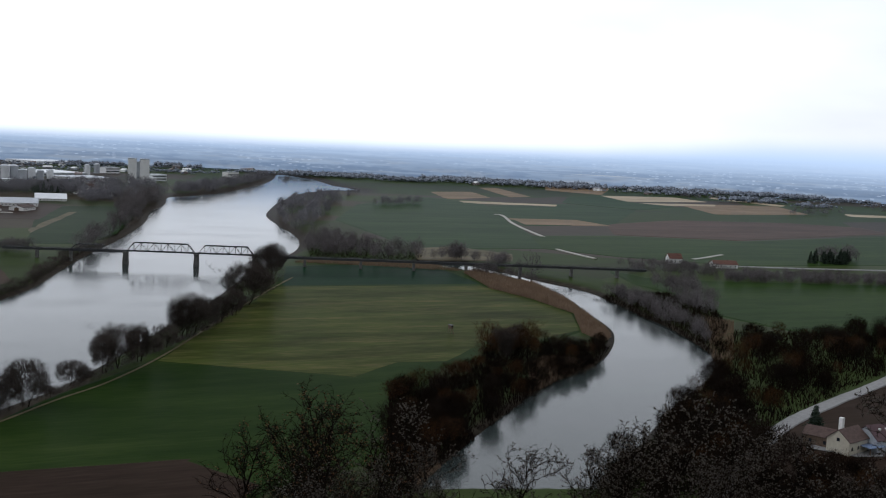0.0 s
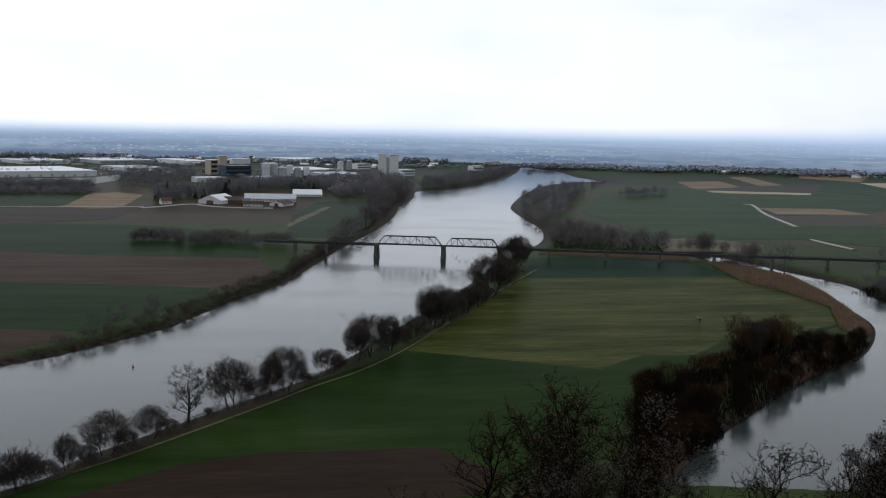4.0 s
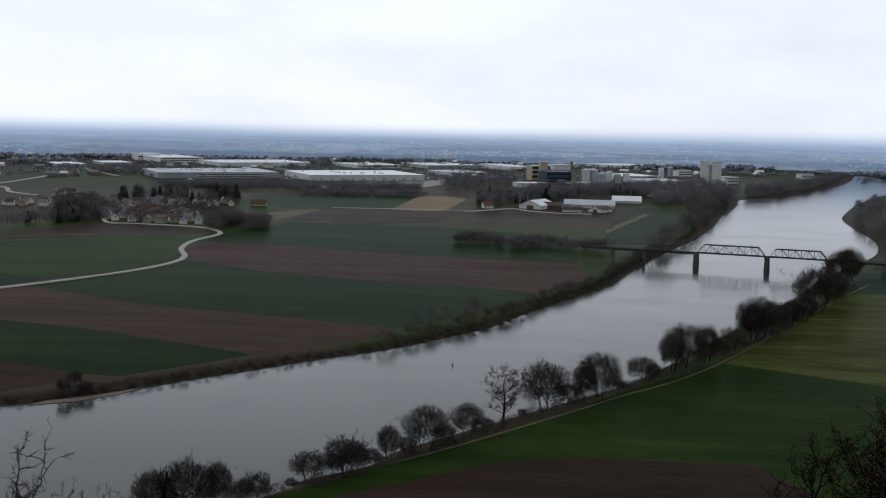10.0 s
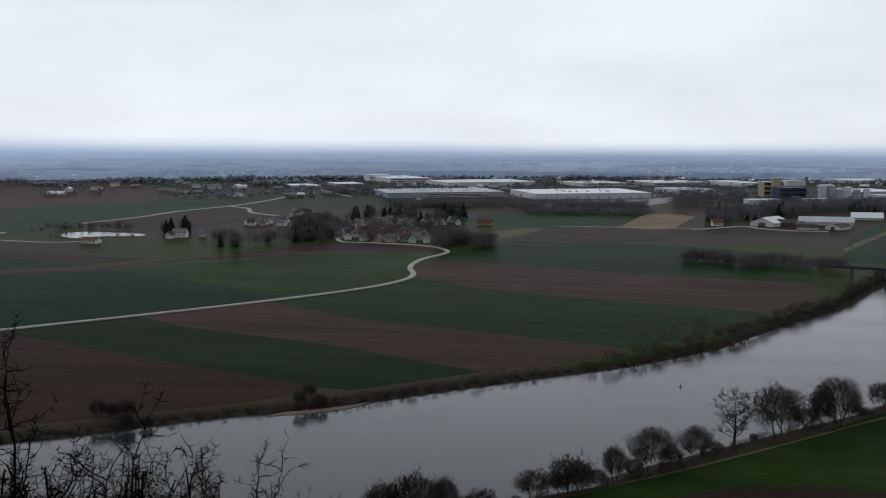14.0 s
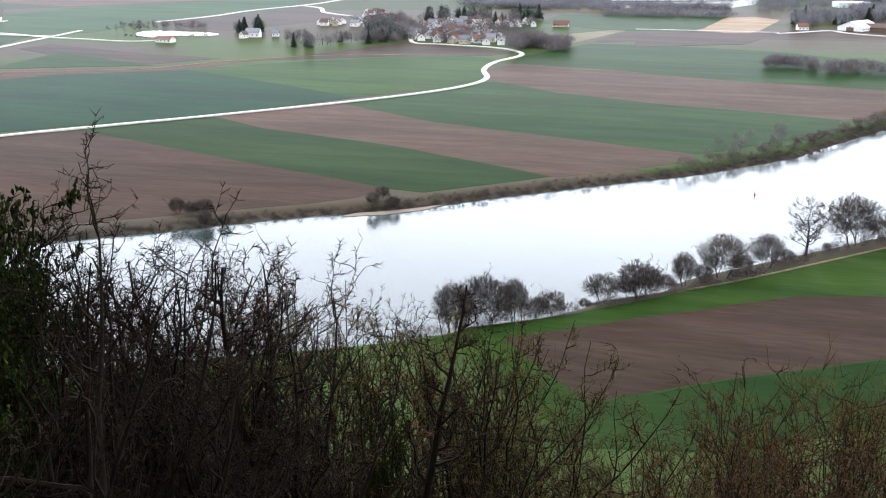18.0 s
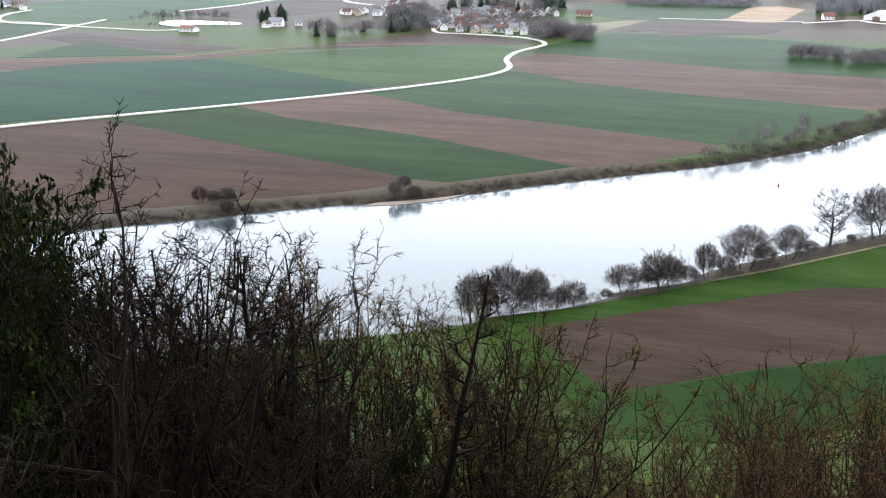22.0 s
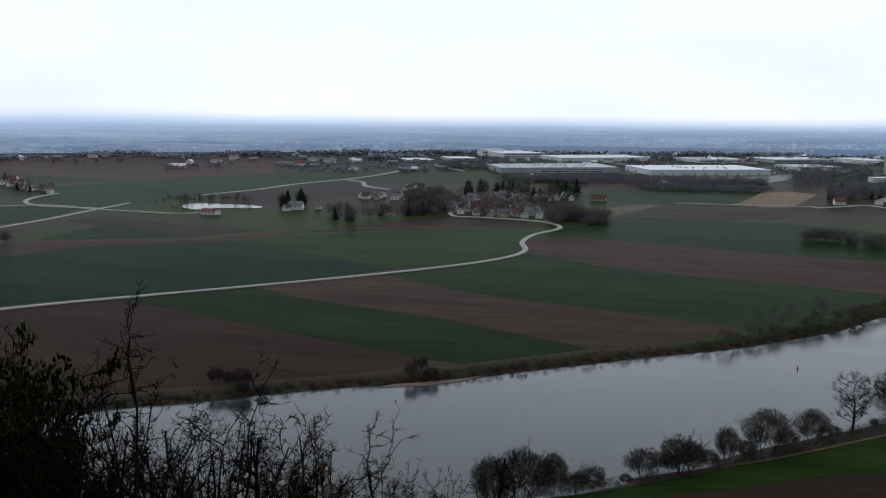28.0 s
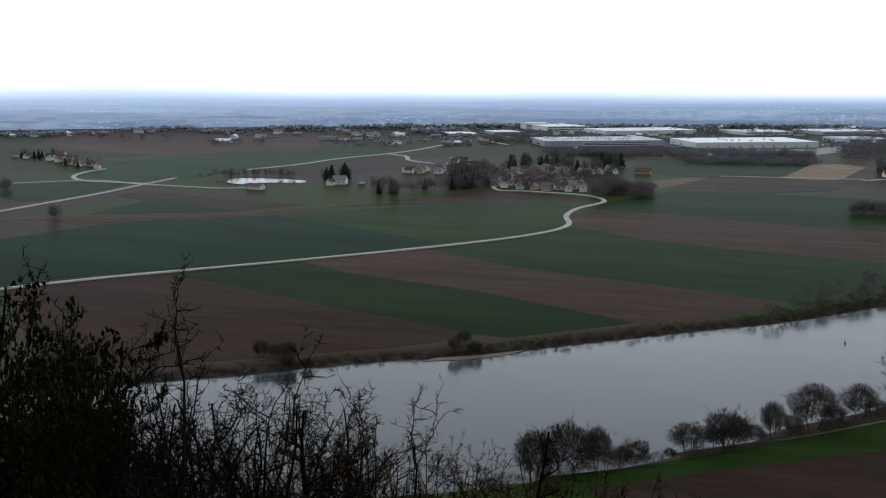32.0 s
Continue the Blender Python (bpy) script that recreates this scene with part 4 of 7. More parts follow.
def tank(x, y, radius, height, material, label, z=LAND):
    ob = thing("storage_tank", x, y, z, 0, label, "tank")
    bm = bmesh.new()
    bmesh.ops.create_cone(bm, cap_ends=True, segments=24, radius1=radius, radius2=radius, depth=height, matrix=Matrix.Translation((0, 0, height / 2)))
    part("shell", bm, M[material], ob)
    bm = bmesh.new()
    bmesh.ops.create_cone(bm, cap_ends=True, segments=24, radius1=radius * 1.03, radius2=radius * 0.25, depth=radius * 0.35, matrix=Matrix.Translation((0, 0, height + radius * 0.175)))
    part("cap", bm, M["sheet_grey"], ob)
    for a in (0.4, 3.6):
        bm = bmesh.new()
        add_bar(bm, (math.cos(a) * (radius + 0.3), math.sin(a) * (radius + 0.3), 0), (math.cos(a) * (radius + 0.3), math.sin(a) * (radius + 0.3), height), 0.5)
        part("ladder", bm, M["steel"], ob)
    return ob


# ---------------------------------------------------------------- large structure
build_ground()
flat_sheet("water", [(-2500, -900), (2600, -900), (2600, 3800), (-2500, 3800)], 0.0, M["river"], "grey river mirroring a pale sky", "water")


RIM = 2920.0


def backdrop():
    """The hazy rim of the plain and its low hills, painted on a plain glowing ring far behind everything."""
    m, t, b = nodes_of("hazy_distance")
    out = t.nodes["Material Output"]
    t.nodes.remove(b)

    def math_node(op, a, b_=None, c=None):
        n = t.nodes.new("ShaderNodeMath")
        n.operation = op
        for k, v in enumerate((a, b_, c)):
            if v is None:
                continue
            if isinstance(v, (int, float)):
                n.inputs[k].default_value = v
            else:
                link(t, v, n.inputs[k])
        return n.outputs[0]

    def noise(scale, detail, rough=0.55):
        size = t.nodes.new("ShaderNodeMapping")
        size.inputs["Scale"].default_value = scale
        link(t, plain.outputs["Vector"], size.inputs["Vector"])
        n = t.nodes.new("ShaderNodeTexNoise")
        n.inputs["Scale"].default_value = 1.0
        n.inputs["Detail"].default_value = detail
        n.inputs["Roughness"].default_value = rough
        link(t, size.outputs["Vector"], n.inputs["Vector"])
        return n.outputs["Fac"]

    def colours(fac, *stops):
        n = t.nodes.new("ShaderNodeValToRGB")
        r = n.color_ramp
        r.elements[0].position, r.elements[0].color = stops[0][0], (*stops[0][1], 1)
        r.elements[1].position, r.elements[1].color = stops[-1][0], (*stops[-1][1], 1)
        for at_, c in stops[1:-1]:
            r.elements.new(at_).color = (*c, 1)
        link(t, fac, n.inputs["Fac"])
        return n.outputs["Color"]

    def blend(fac, a, c):
        n = t.nodes.new("ShaderNodeMix")
        n.data_type = "RGBA"
        link(t, fac, n.inputs["Factor"])
        link(t, a, n.inputs["A"])
        if isinstance(c, tuple):
            n.inputs["B"].default_value = (*c, 1)
        else:
            link(t, c, n.inputs["B"])
        return n.outputs["Result"]

    def span(v, a, c, lo=0.0, hi=1.0):
        n = t.nodes.new("ShaderNodeMapRange")
        n.interpolation_type = "SMOOTHSTEP"
        for k, w in (("From Min", a), ("From Max", c), ("To Min", lo), ("To Max", hi)):
            n.inputs[k].default_value = w
        link(t, v, n.inputs["Value"])
        return n.outputs["Result"]

    geo = t.nodes.new("ShaderNodeNewGeometry")
    sep = t.nodes.new("ShaderNodeSeparateXYZ")
    link(t, geo.outputs["Position"], sep.inputs[0])
    # rows of things crowd together towards the skyline
    depth = math_node("LOGARITHM", math_node("DIVIDE", 110.0, math_node("MAXIMUM", math_node("SUBTRACT", 110.0, sep.outputs["Z"]), 5.0)), math.e)
    plain = t.nodes.new("ShaderNodeCombineXYZ")
    link(t, sep.outputs["X"], plain.inputs["X"])
    link(t, sep.outputs["Y"], plain.inputs["Y"])
    link(t, math_node("MULTIPLY", depth, 1000.0), plain.inputs["Z"])
    # hazy fields, lumpy woods and small pale roofs
    def cells(scale, metric):
        size = t.nodes.new("ShaderNodeMapping")
        size.inputs["Scale"].default_value = scale
        link(t, plain.outputs["Vector"], size.inputs["Vector"])
        n = t.nodes.new("ShaderNodeTexVoronoi")
        n.distance = metric
        n.inputs["Scale"].default_value = 1.0
        link(t, size.outputs["Vector"], n.inputs["Vector"])
        one = t.nodes.new("ShaderNodeSeparateColor")
        link(t, n.outputs["Color"], one.inputs[0])
        return n.outputs["Distance"], one.outputs[0]

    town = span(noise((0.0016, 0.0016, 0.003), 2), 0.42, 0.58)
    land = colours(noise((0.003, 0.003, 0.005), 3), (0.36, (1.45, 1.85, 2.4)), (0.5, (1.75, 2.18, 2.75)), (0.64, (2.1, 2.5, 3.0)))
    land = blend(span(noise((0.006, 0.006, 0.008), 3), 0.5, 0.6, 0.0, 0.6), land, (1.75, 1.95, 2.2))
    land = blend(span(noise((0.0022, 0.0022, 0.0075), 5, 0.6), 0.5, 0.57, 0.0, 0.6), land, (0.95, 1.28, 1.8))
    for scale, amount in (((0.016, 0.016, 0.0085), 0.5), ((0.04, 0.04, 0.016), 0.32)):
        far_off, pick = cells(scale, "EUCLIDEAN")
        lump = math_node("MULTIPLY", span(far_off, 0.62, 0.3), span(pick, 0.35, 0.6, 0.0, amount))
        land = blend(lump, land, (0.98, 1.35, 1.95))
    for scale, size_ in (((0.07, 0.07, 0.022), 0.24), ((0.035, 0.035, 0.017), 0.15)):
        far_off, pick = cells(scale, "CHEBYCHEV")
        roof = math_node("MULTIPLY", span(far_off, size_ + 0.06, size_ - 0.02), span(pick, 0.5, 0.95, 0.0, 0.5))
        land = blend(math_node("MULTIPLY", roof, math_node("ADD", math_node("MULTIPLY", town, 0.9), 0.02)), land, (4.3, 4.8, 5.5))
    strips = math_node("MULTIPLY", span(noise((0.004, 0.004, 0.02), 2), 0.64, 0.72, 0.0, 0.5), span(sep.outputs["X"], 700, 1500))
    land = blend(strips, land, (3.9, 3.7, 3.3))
    # haze is painted into the emission, paler and bluer towards the skyline
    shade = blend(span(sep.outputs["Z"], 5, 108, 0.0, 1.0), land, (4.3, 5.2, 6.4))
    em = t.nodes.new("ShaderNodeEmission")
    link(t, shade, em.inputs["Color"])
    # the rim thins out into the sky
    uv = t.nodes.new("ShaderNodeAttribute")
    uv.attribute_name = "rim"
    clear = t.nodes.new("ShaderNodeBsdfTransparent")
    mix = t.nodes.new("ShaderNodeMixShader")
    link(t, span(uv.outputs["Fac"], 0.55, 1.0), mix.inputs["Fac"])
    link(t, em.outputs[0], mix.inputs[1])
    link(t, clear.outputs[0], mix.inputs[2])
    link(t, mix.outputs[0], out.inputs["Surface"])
    rows = 12
    verts, faces, rim = [], [], []
    k = 480
    ridge = [(-180, 111), (-45, 111), (-38, 119), (-32, 111), (-26, 97), (-20, 93), (-14, 91), (-8, 84), (-2, 82), (4, 85), (10, 88), (16, 91), (22, 94), (28, 107), (32.6, 110), (34.2, 122), (36.3, 135), (39.0, 157), (40.8, 172), (43.4, 179), (46.1, 184), (60, 150), (90, 110), (180, 111)]
    for i in range(k):
        a = 2 * math.pi * i / k
        east = math.degrees(math.atan2(math.sin(-a), math.cos(-a)))
        top = np.interp(east, [q[0] for q in ridge], [q[1] for q in ridge]) + 2.0 * math.sin(i * 0.37) * math.sin(i * 0.11) + 10
        top = 110 + (top - 110) * 0.68
        x, y = -math.sin(a) * RIM, math.cos(a) * RIM
        for s in range(rows + 1):
            verts.append((x, y, -2 + (top + 2) * s / rows))
            rim.append(s / rows)
    for i in range(k):
        j = (i + 1) % k
        for s in range(rows):
            p, q = i * (rows + 1) + s, j * (rows + 1) + s
            faces.append((p, q, q + 1, p + 1))
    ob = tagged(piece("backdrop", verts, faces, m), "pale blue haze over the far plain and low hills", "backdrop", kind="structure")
    at = ob.data.attributes.new("rim", "FLOAT", "POINT")
    at.data.foreach_set("value", rim)


backdrop()

# fields across the river
field("soil_deep", "broad ploughed brown field beside the river", [(-435, 476), (-416, 519), (-380, 547), (-313, 520), (-232, 486), (-185, 468), (-169, 460), (-174, 440), (-188, 424), (-217, 400), (-242, 379), (-267, 360), (-291, 339)])
field("wheat_deep", "strip of young green wheat", [(-381, 549), (-356, 594), (-336, 619), (-286, 586), (-202, 559), (-106, 507), (-133, 477), (-150, 458), (-170, 461), (-185, 468), (-232, 486), (-313, 520)])
field("soil", "strip of bare ploughed brown soil", [(-335, 617), (-285, 692), (-201, 637), (-123, 610), (-52, 591), (-47, 568), (-79, 527), (-102, 507), (-202, 559), (-286, 586)])
field("wheat", "wide strip of young green wheat beside a bend of the lane", [(-285, 692), (-243, 766), (-227, 824), (-219, 834), (-160, 786), (-79, 752), (-8, 735), (24, 723), (17, 672), (-33, 600), (-50, 583), (-123, 610), (-201, 637)])
field("soil", "long strip of ploughed brown soil", [(-220, 841), (-242, 911), (-233, 954), (-144, 934), (-53, 894), (20, 882), (65, 870), (67, 791), (44, 734), (24, 723), (-8, 735), (-79, 752), (-160, 786)])
field("wheat", "green crop strip next to ploughed land", [(-234, 958), (-238, 1015), (-202, 1154), (-125, 1158), (-18, 1129), (76, 1049), (65, 873), (20, 882), (-53, 894), (-144, 934)])
field("soil_dark", "dark reddish-brown ploughed strip before the farm", [(-201, 1166), (-192, 1300), (-27, 1378), (163, 1506), (188, 1475), (137, 1262), (51, 1281), (-112, 1262)])
field("wheat", "green field in front of a farmstead", [(135, 1248), (186, 1456), (254, 1478), (242, 1329), (188, 1119), (147, 1023), (104, 1022)])
field("fallow", "pale path verge across a green field", [(113, 1117), (131, 1206), (182, 1367), (190, 1369), (134, 1182)])
field("wheat_blue", "dense dark green wheat beyond the lane", [(-580, 616), (-568, 715), (-550, 759), (-470, 824), (-392, 786), (-285, 721), (-336, 626), (-423, 528), (-453, 477)])
field("grass", "bright green field inside the curve of the lane", [(-472, 827), (-431, 886), (-351, 973), (-293, 1005), (-249, 976), (-253, 929), (-232, 844), (-248, 780), (-285, 721), (-392, 786)])
field("soil_dark", "narrow brown strip along a track", [(-447, 908), (-425, 967), (-378, 1114), (-335, 1091), (-257, 1051), (-269, 1014), (-353, 978)])
field("soil", "brownish strip between green fields", [(-627, 738), (-615, 775), (-506, 832), (-451, 907), (-472, 827), (-553, 762), (-570, 718)])
field("soil_dark", "thin tan strip of dry grass", [(-703, 929), (-706, 977), (-582, 930), (-487, 913), (-519, 854), (-626, 882)])
field("wheat", "green field by the lane junction", [(-627, 805), (-644, 907), (-514, 846), (-620, 782)])
field("wheat_light", "wide green field behind the lane junction", [(-996, 1297), (-1012, 1444), (-873, 1673), (-786, 1771), (-691, 1460), (-769, 1286), (-745, 1109), (-787, 1063), (-893, 1109)])
field("soil_dark", "brown field behind the hamlet", [(-749, 1252), (-700, 1577), (-631, 1480), (-515, 1352), (-582, 1329), (-616, 1179)])
field("wheat", "green triangle beside the track", [(-816, 894), (-894, 980), (-835, 1046), (-780, 1042), (-736, 922), (-745, 844)])
field("soil_light", "long brown field in the far plain", [(-1365, 1582), (-2016, 2491), (-1761, 2890), (-1185, 2273), (-904, 1733), (-1033, 1480)])
field("fallow", "tan rough grass by the village edge", [(-250, 1093), (-246, 1251), (-193, 1351), (-218, 1202), (-232, 1100)])
field("wheat", "green strip in front of the industrial halls", [(-304, 1404), (-313, 1552), (-104, 1599), (-114, 1378), (-202, 1322)])
field("soil_pale", "pale brown field strip", [(-115, 1352), (-95, 1569), (-69, 1600), (-86, 1338)])
field("soil_pale", "light grey strip of fallow rows", [(-86, 1330), (-67, 1600), (-36, 1557), (-59, 1332)])
field("asphalt", "dark paved loading yard before the warehouse", [(-262, 1716), (-299, 1871), (-112, 1959), (-82, 2048), (-84, 1885), (-122, 1760)])
field("fallow", "bare yard before the long hall", [(-363, 1717), (-192, 1732), (-191, 1654), (-337, 1630)])
field("soil_dark", "brown strip behind the white halls", [(-153, 1139), (-175, 1306), (-89, 1326), (-29, 1345), (-59, 1201)])
# fields on this side and beyond the railway
field("grass_deep", "deep green grassland on the river flat", [(-84, 283), (-20, 352), (36, 420), (64, 462), (112, 526), (160, 608), (240, 756), (275, 858), (402, 848), (396, 740), (392, 612), (356, 556), (320, 530), (232, 480), (194, 426), (160, 352), (100, 322), (40, 264), (-40, 229)])
field("wheat_blue", "dark green wheat next to the railway", [(277, 859), (324, 866), (401, 849), (393, 751), (241, 753)])
field("meadow", "large patchy yellow-green meadow", [(237, 748), (388, 742), (393, 675), (386, 613), (358, 558), (321, 537), (294, 545), (240, 490), (215, 492), (184, 466), (108, 516), (153, 602)])
field("grass_deep", "fresh green meadow along the river path", [(106, 514), (184, 464), (192, 428), (157, 357), (95, 349), (68, 373), (30, 368), (-25, 328), (-15, 333), (-44, 310), (-70, 292), (-92, 280), (-83, 295), (-61, 312), (-25, 353), (34, 422), (62, 463)])
field("soil_harrowed", "freshly harrowed dark brown field", [(-72, 289), (-38, 319), (4, 353), (28, 361), (39, 361), (87, 360), (85, 358), (100, 327), (85, 310), (26, 304), (-11, 278), (-42, 252)])
field("wheat_deep", "green field at the foot of the hill", [(-42, 251), (-11, 277), (26, 303), (43, 300), (34, 268), (-8, 235), (-39, 228), (-48, 234)])
field("soil_harrowed", "dark rough ground round the roadside farm", [(284, 348), (319, 344), (430, 398), (523, 434), (301, 245), (221, 269)])
field("grass", "green pasture beyond the backwater", [(554, 821), (558, 777), (608, 753), (762, 714), (794, 665), (572, 476), (535, 501), (496, 536), (489, 591), (525, 661), (523, 735)])
field("wheat_light", "wide green crop field in the plain", [(487, 1310), (632, 1605), (843, 1820), (864, 1668), (645, 1117), (591, 999), (451, 995)])
field("wheat_light", "green crop field crossed by a track", [(866, 1632), (1057, 1720), (1123, 1610), (874, 1303), (722, 1266), (771, 1401)])
field("grass", "light green field along the railway", [(591, 999), (653, 1131), (774, 1141), (923, 1085), (1233, 1164), (907, 853), (717, 857), (636, 926)])
field("soil_pale", "tan strip of dry soil", [(763, 1381), (863, 1371), (860, 1284), (731, 1283)])
field("straw", "narrow pale strip under fleece", [(870, 1746), (1027, 1699), (998, 1653), (850, 1701)])
field("soil_pale", "slanting tan strip", [(1153, 2221), (1192, 2237), (1103, 1936), (1052, 1903)])
field("straw", "pale tan field under fleece", [(1343, 2034), (1526, 2043), (1504, 1902), (1278, 1852)])
field("soil_pale", "light brown field", [(1374, 1820), (1600, 1805), (1482, 1589), (1248, 1543)])
field("soil_light", "large reddish-brown ploughed field", [(874, 1303), (1054, 1393), (1255, 1375), (1329, 1309), (1289, 1217), (916, 1098), (788, 1156)])
field("soil_pale", "tan field with a shed", [(1422, 2401), (1582, 2380), (1358, 2075), (1311, 2207)])
field("straw", "small pale field", [(1863, 2812), (2060, 2851), (1916, 2672), (1776, 2660)])
field("straw", "long thin pale strip", [(2261, 3108), (2576, 3037), (2489, 2934), (2186, 3005)])
field("soil_pale", "tan field corner", [(938, 2007), (1032, 2043), (979, 1864), (872, 1801)])
field("straw", "thin pale strip along a drain", [(1675, 2091), (1664, 1852), (1619, 1810), (1636, 2043)])
field("straw", "pale tan strip behind a copse", [(1272, 1806), (1457, 1812), (1414, 1758), (1238, 1754)])
field("straw", "pale slanting strip on the plain", [(1572, 2640), (1591, 2624), (1585, 2450), (1520, 2399)])
field("straw", "far pale strip under fleece", [(2693, 3192), (3031, 2882), (3044, 2894), (2708, 3210)])
field("straw", "far pale strip of dry soil", [(2570, 2880), (2825, 2869), (2730, 2773), (2447, 2741)])
field("straw", "pale strip at the far edge", [(1608, 1614), (1680, 1590), (1632, 1544), (1564, 1556)])
field("wheat_light", "distant green field", [(1203, 1937), (1328, 2029), (1265, 1833), (1292, 1727), (1137, 1613), (1077, 1752)])
field("fallow", "reed-coloured rough ground under the railway", [(451, 995), (495, 1012), (524, 948), (495, 895), (413, 904)])
lane("road", [(-338, 1810), (-259, 1752), (-188, 1738), (-139, 1759)], 7, "gravel", "pale works road along the loading yard")
lane("road", [(-30, 1336), (-7, 1361), (27, 1398), (47, 1369), (79, 1346), (119, 1342)], 5, "gravel", "pale farm road before the barns")
lane("road", [(-185, 1346), (-146, 1350), (-93, 1350), (-27, 1354)], 4, "gravel", "thin pale track between fields")
lane("road", [(279, 2039), (307, 1964), (328, 1860)], 7, "asphalt", "works road behind the farm")
# sand at the far bank
flat_sheet("sandbank", [(-171, 415), (-166, 426), (-153, 436), (-138, 448), (-143, 436), (-156, 423)], 0.14, M["sand"], "pale sandy spit at the water edge", "sand")
# roads
lane("road", [(-444, 460), (-413, 515), (-376, 566), (-334, 622), (-278, 703), (-243, 766), (-228, 814), (-229, 854), (-245, 904), (-250, 960), (-243, 1028), (-275, 1078), (-337, 1097), (-371, 1103), (-400, 1175)], 4.0, "gravel", "pale gravel farm lane with a double bend")
lane("road", [(-705, 753), (-727, 920), (-741, 990), (-754, 1055), (-767, 1120)], 4.5, "gravel", "pale gravel track to the junction")
lane("road", [(-895, 1001), (-837, 1061), (-757, 1039), (-704, 1031), (-647, 1025), (-622, 1048)], 4.5, "gravel", "pale gravel track from the junction")
lane("road", [(-747, 1048), (-830, 1050), (-885, 1089), (-920, 1149), (-936, 1213)], 5, "gravel", "pale curving farm track")
lane("road", [(-756, 1254), (-739, 1367), (-741, 1490), (-721, 1624), (-720, 1737), (-734, 1899)], 6, "gravel", "pale lane through the far fields")
lane("road", [(-715, 1611), (-670, 1568), (-630, 1488), (-571, 1436)], 6, "gravel", "pale lane behind the village")
lane("road", [(-767, 2156), (-690, 2017), (-624, 1914)], 6, "gravel", "pale access road to the halls")
lane("road", [(-658, 683), (-660, 722), (-606, 757), (-511, 817), (-474, 886), (-419, 956), (-345, 994)], 1.8, "soil_pale", "dry grass track along a ditch", rise=0.3)
lane("road", [(247, 771), (260, 791), (220, 723), (169, 631), (117, 535), (82, 480), (56, 450), (34, 422), (-10, 369), (-28, 350)], 1.2, "fallow", "worn tan path along the river bank", rise=0.35)
lane("road", [(772, 1445), (776, 1427), (716, 1285), (662, 1120)], 4, "gravel", "pale field track")
lane("road", [(602, 990), (599, 959), (595, 907)], 3.5, "gravel", "pale field track by the railway")
lane("road", [(703, 902), (731, 917), (771, 942)], 4, "gravel", "pale lane behind the houses")
lane("road", [(704, 848), (762, 830), (861, 809), (949, 797)], 6, "asphalt", "grey country road past hedges")
lane("road", [(593, 485), (434, 402), (368, 370), (321, 345), (269, 308), (234, 279), (197, 243)], 6.5, "asphalt", "grey main road curving round the foot of the hill")

# ---------------------------------------------------------------- plant models
FAR_TREES.append(far_tree(7, 12, 5.0, 230, 0.12, 2.1))
FAR_TREES.append(far_tree(8, 12, 6.0, 260, 0.12, 2.2))
FAR_TREES.append(far_tree(9, 12, 4.2, 200, 0.12, 2.0))
FAR_TREES.append(far_tree(11, 12, 8.5, 200, 0.16, 3.2))
FAR_TREES.append(far_tree(12, 12, 10.5, 220, 0.16, 3.4))
KINDS["alder"] = bare_tree(1, 12, 4.4, "alder", "bare grey-brown alder on the river bank", stems=3, limbs=16, subs=4, twigs=3, twig_r=0.042, twig_l=1.2, low=0.12, upright=1.0, lumps=0.08, fuzz=3600, twig_mat="twig_bank", bark="bark_grey")
KINDS["willow"] = bare_tree(2, 12, 5.8, "willow", "round-crowned leafless willow by the water", stems=2, limbs=16, subs=4, twigs=3, twig_r=0.042, twig_l=1.3, low=0.12, top=0.6, upright=1.0, lumps=0.08, fuzz=4200, twig_mat="twig_bank", bark="bark_grey")
KINDS["oak"] = bare_tree(3, 13, 5.2, "oak", "broad leafless dark oak on low ground", limbs=11, subs=4, twigs=3, twig_r=0.035, twig_l=1.4, twig_mat="twig_red", fuzz=1200)
KINDS["tall"] = bare_tree(4, 18, 5.8, "poplar", "tall lone bare poplar on the river bank", limbs=30, subs=8, twigs=7, twig_r=0.036, twig_l=1.1, low=0.2, trunk_r=0.022, top=0.88, upright=-0.3, twig_mat="twig_bank", bark="bark_grey", crook=0.04)
KINDS["bush"] = bare_tree(5, 6, 3.6, "bush", "leafless rounded riverside bush", category="bush", stems=5, limbs=6, subs=3, twigs=3, twig_r=0.042, twig_l=0.9, low=0.1, lumps=0.1, fuzz=1800, twig_mat="twig_bank", bark="bark_grey")
KINDS["thicket"] = bare_tree(6, 8, 4.4, "alder_thicket", "dark leafless thicket on low ground", category="bush", stems=5, limbs=8, subs=4, twigs=4, twig_r=0.035, twig_l=1.0, low=0.1, lumps=0.1, fuzz=1800, twig_mat="twig")
KINDS["fir"] = conifer(10, 14, 4.4, "spruce", "dark green spruce beside farm buildings")


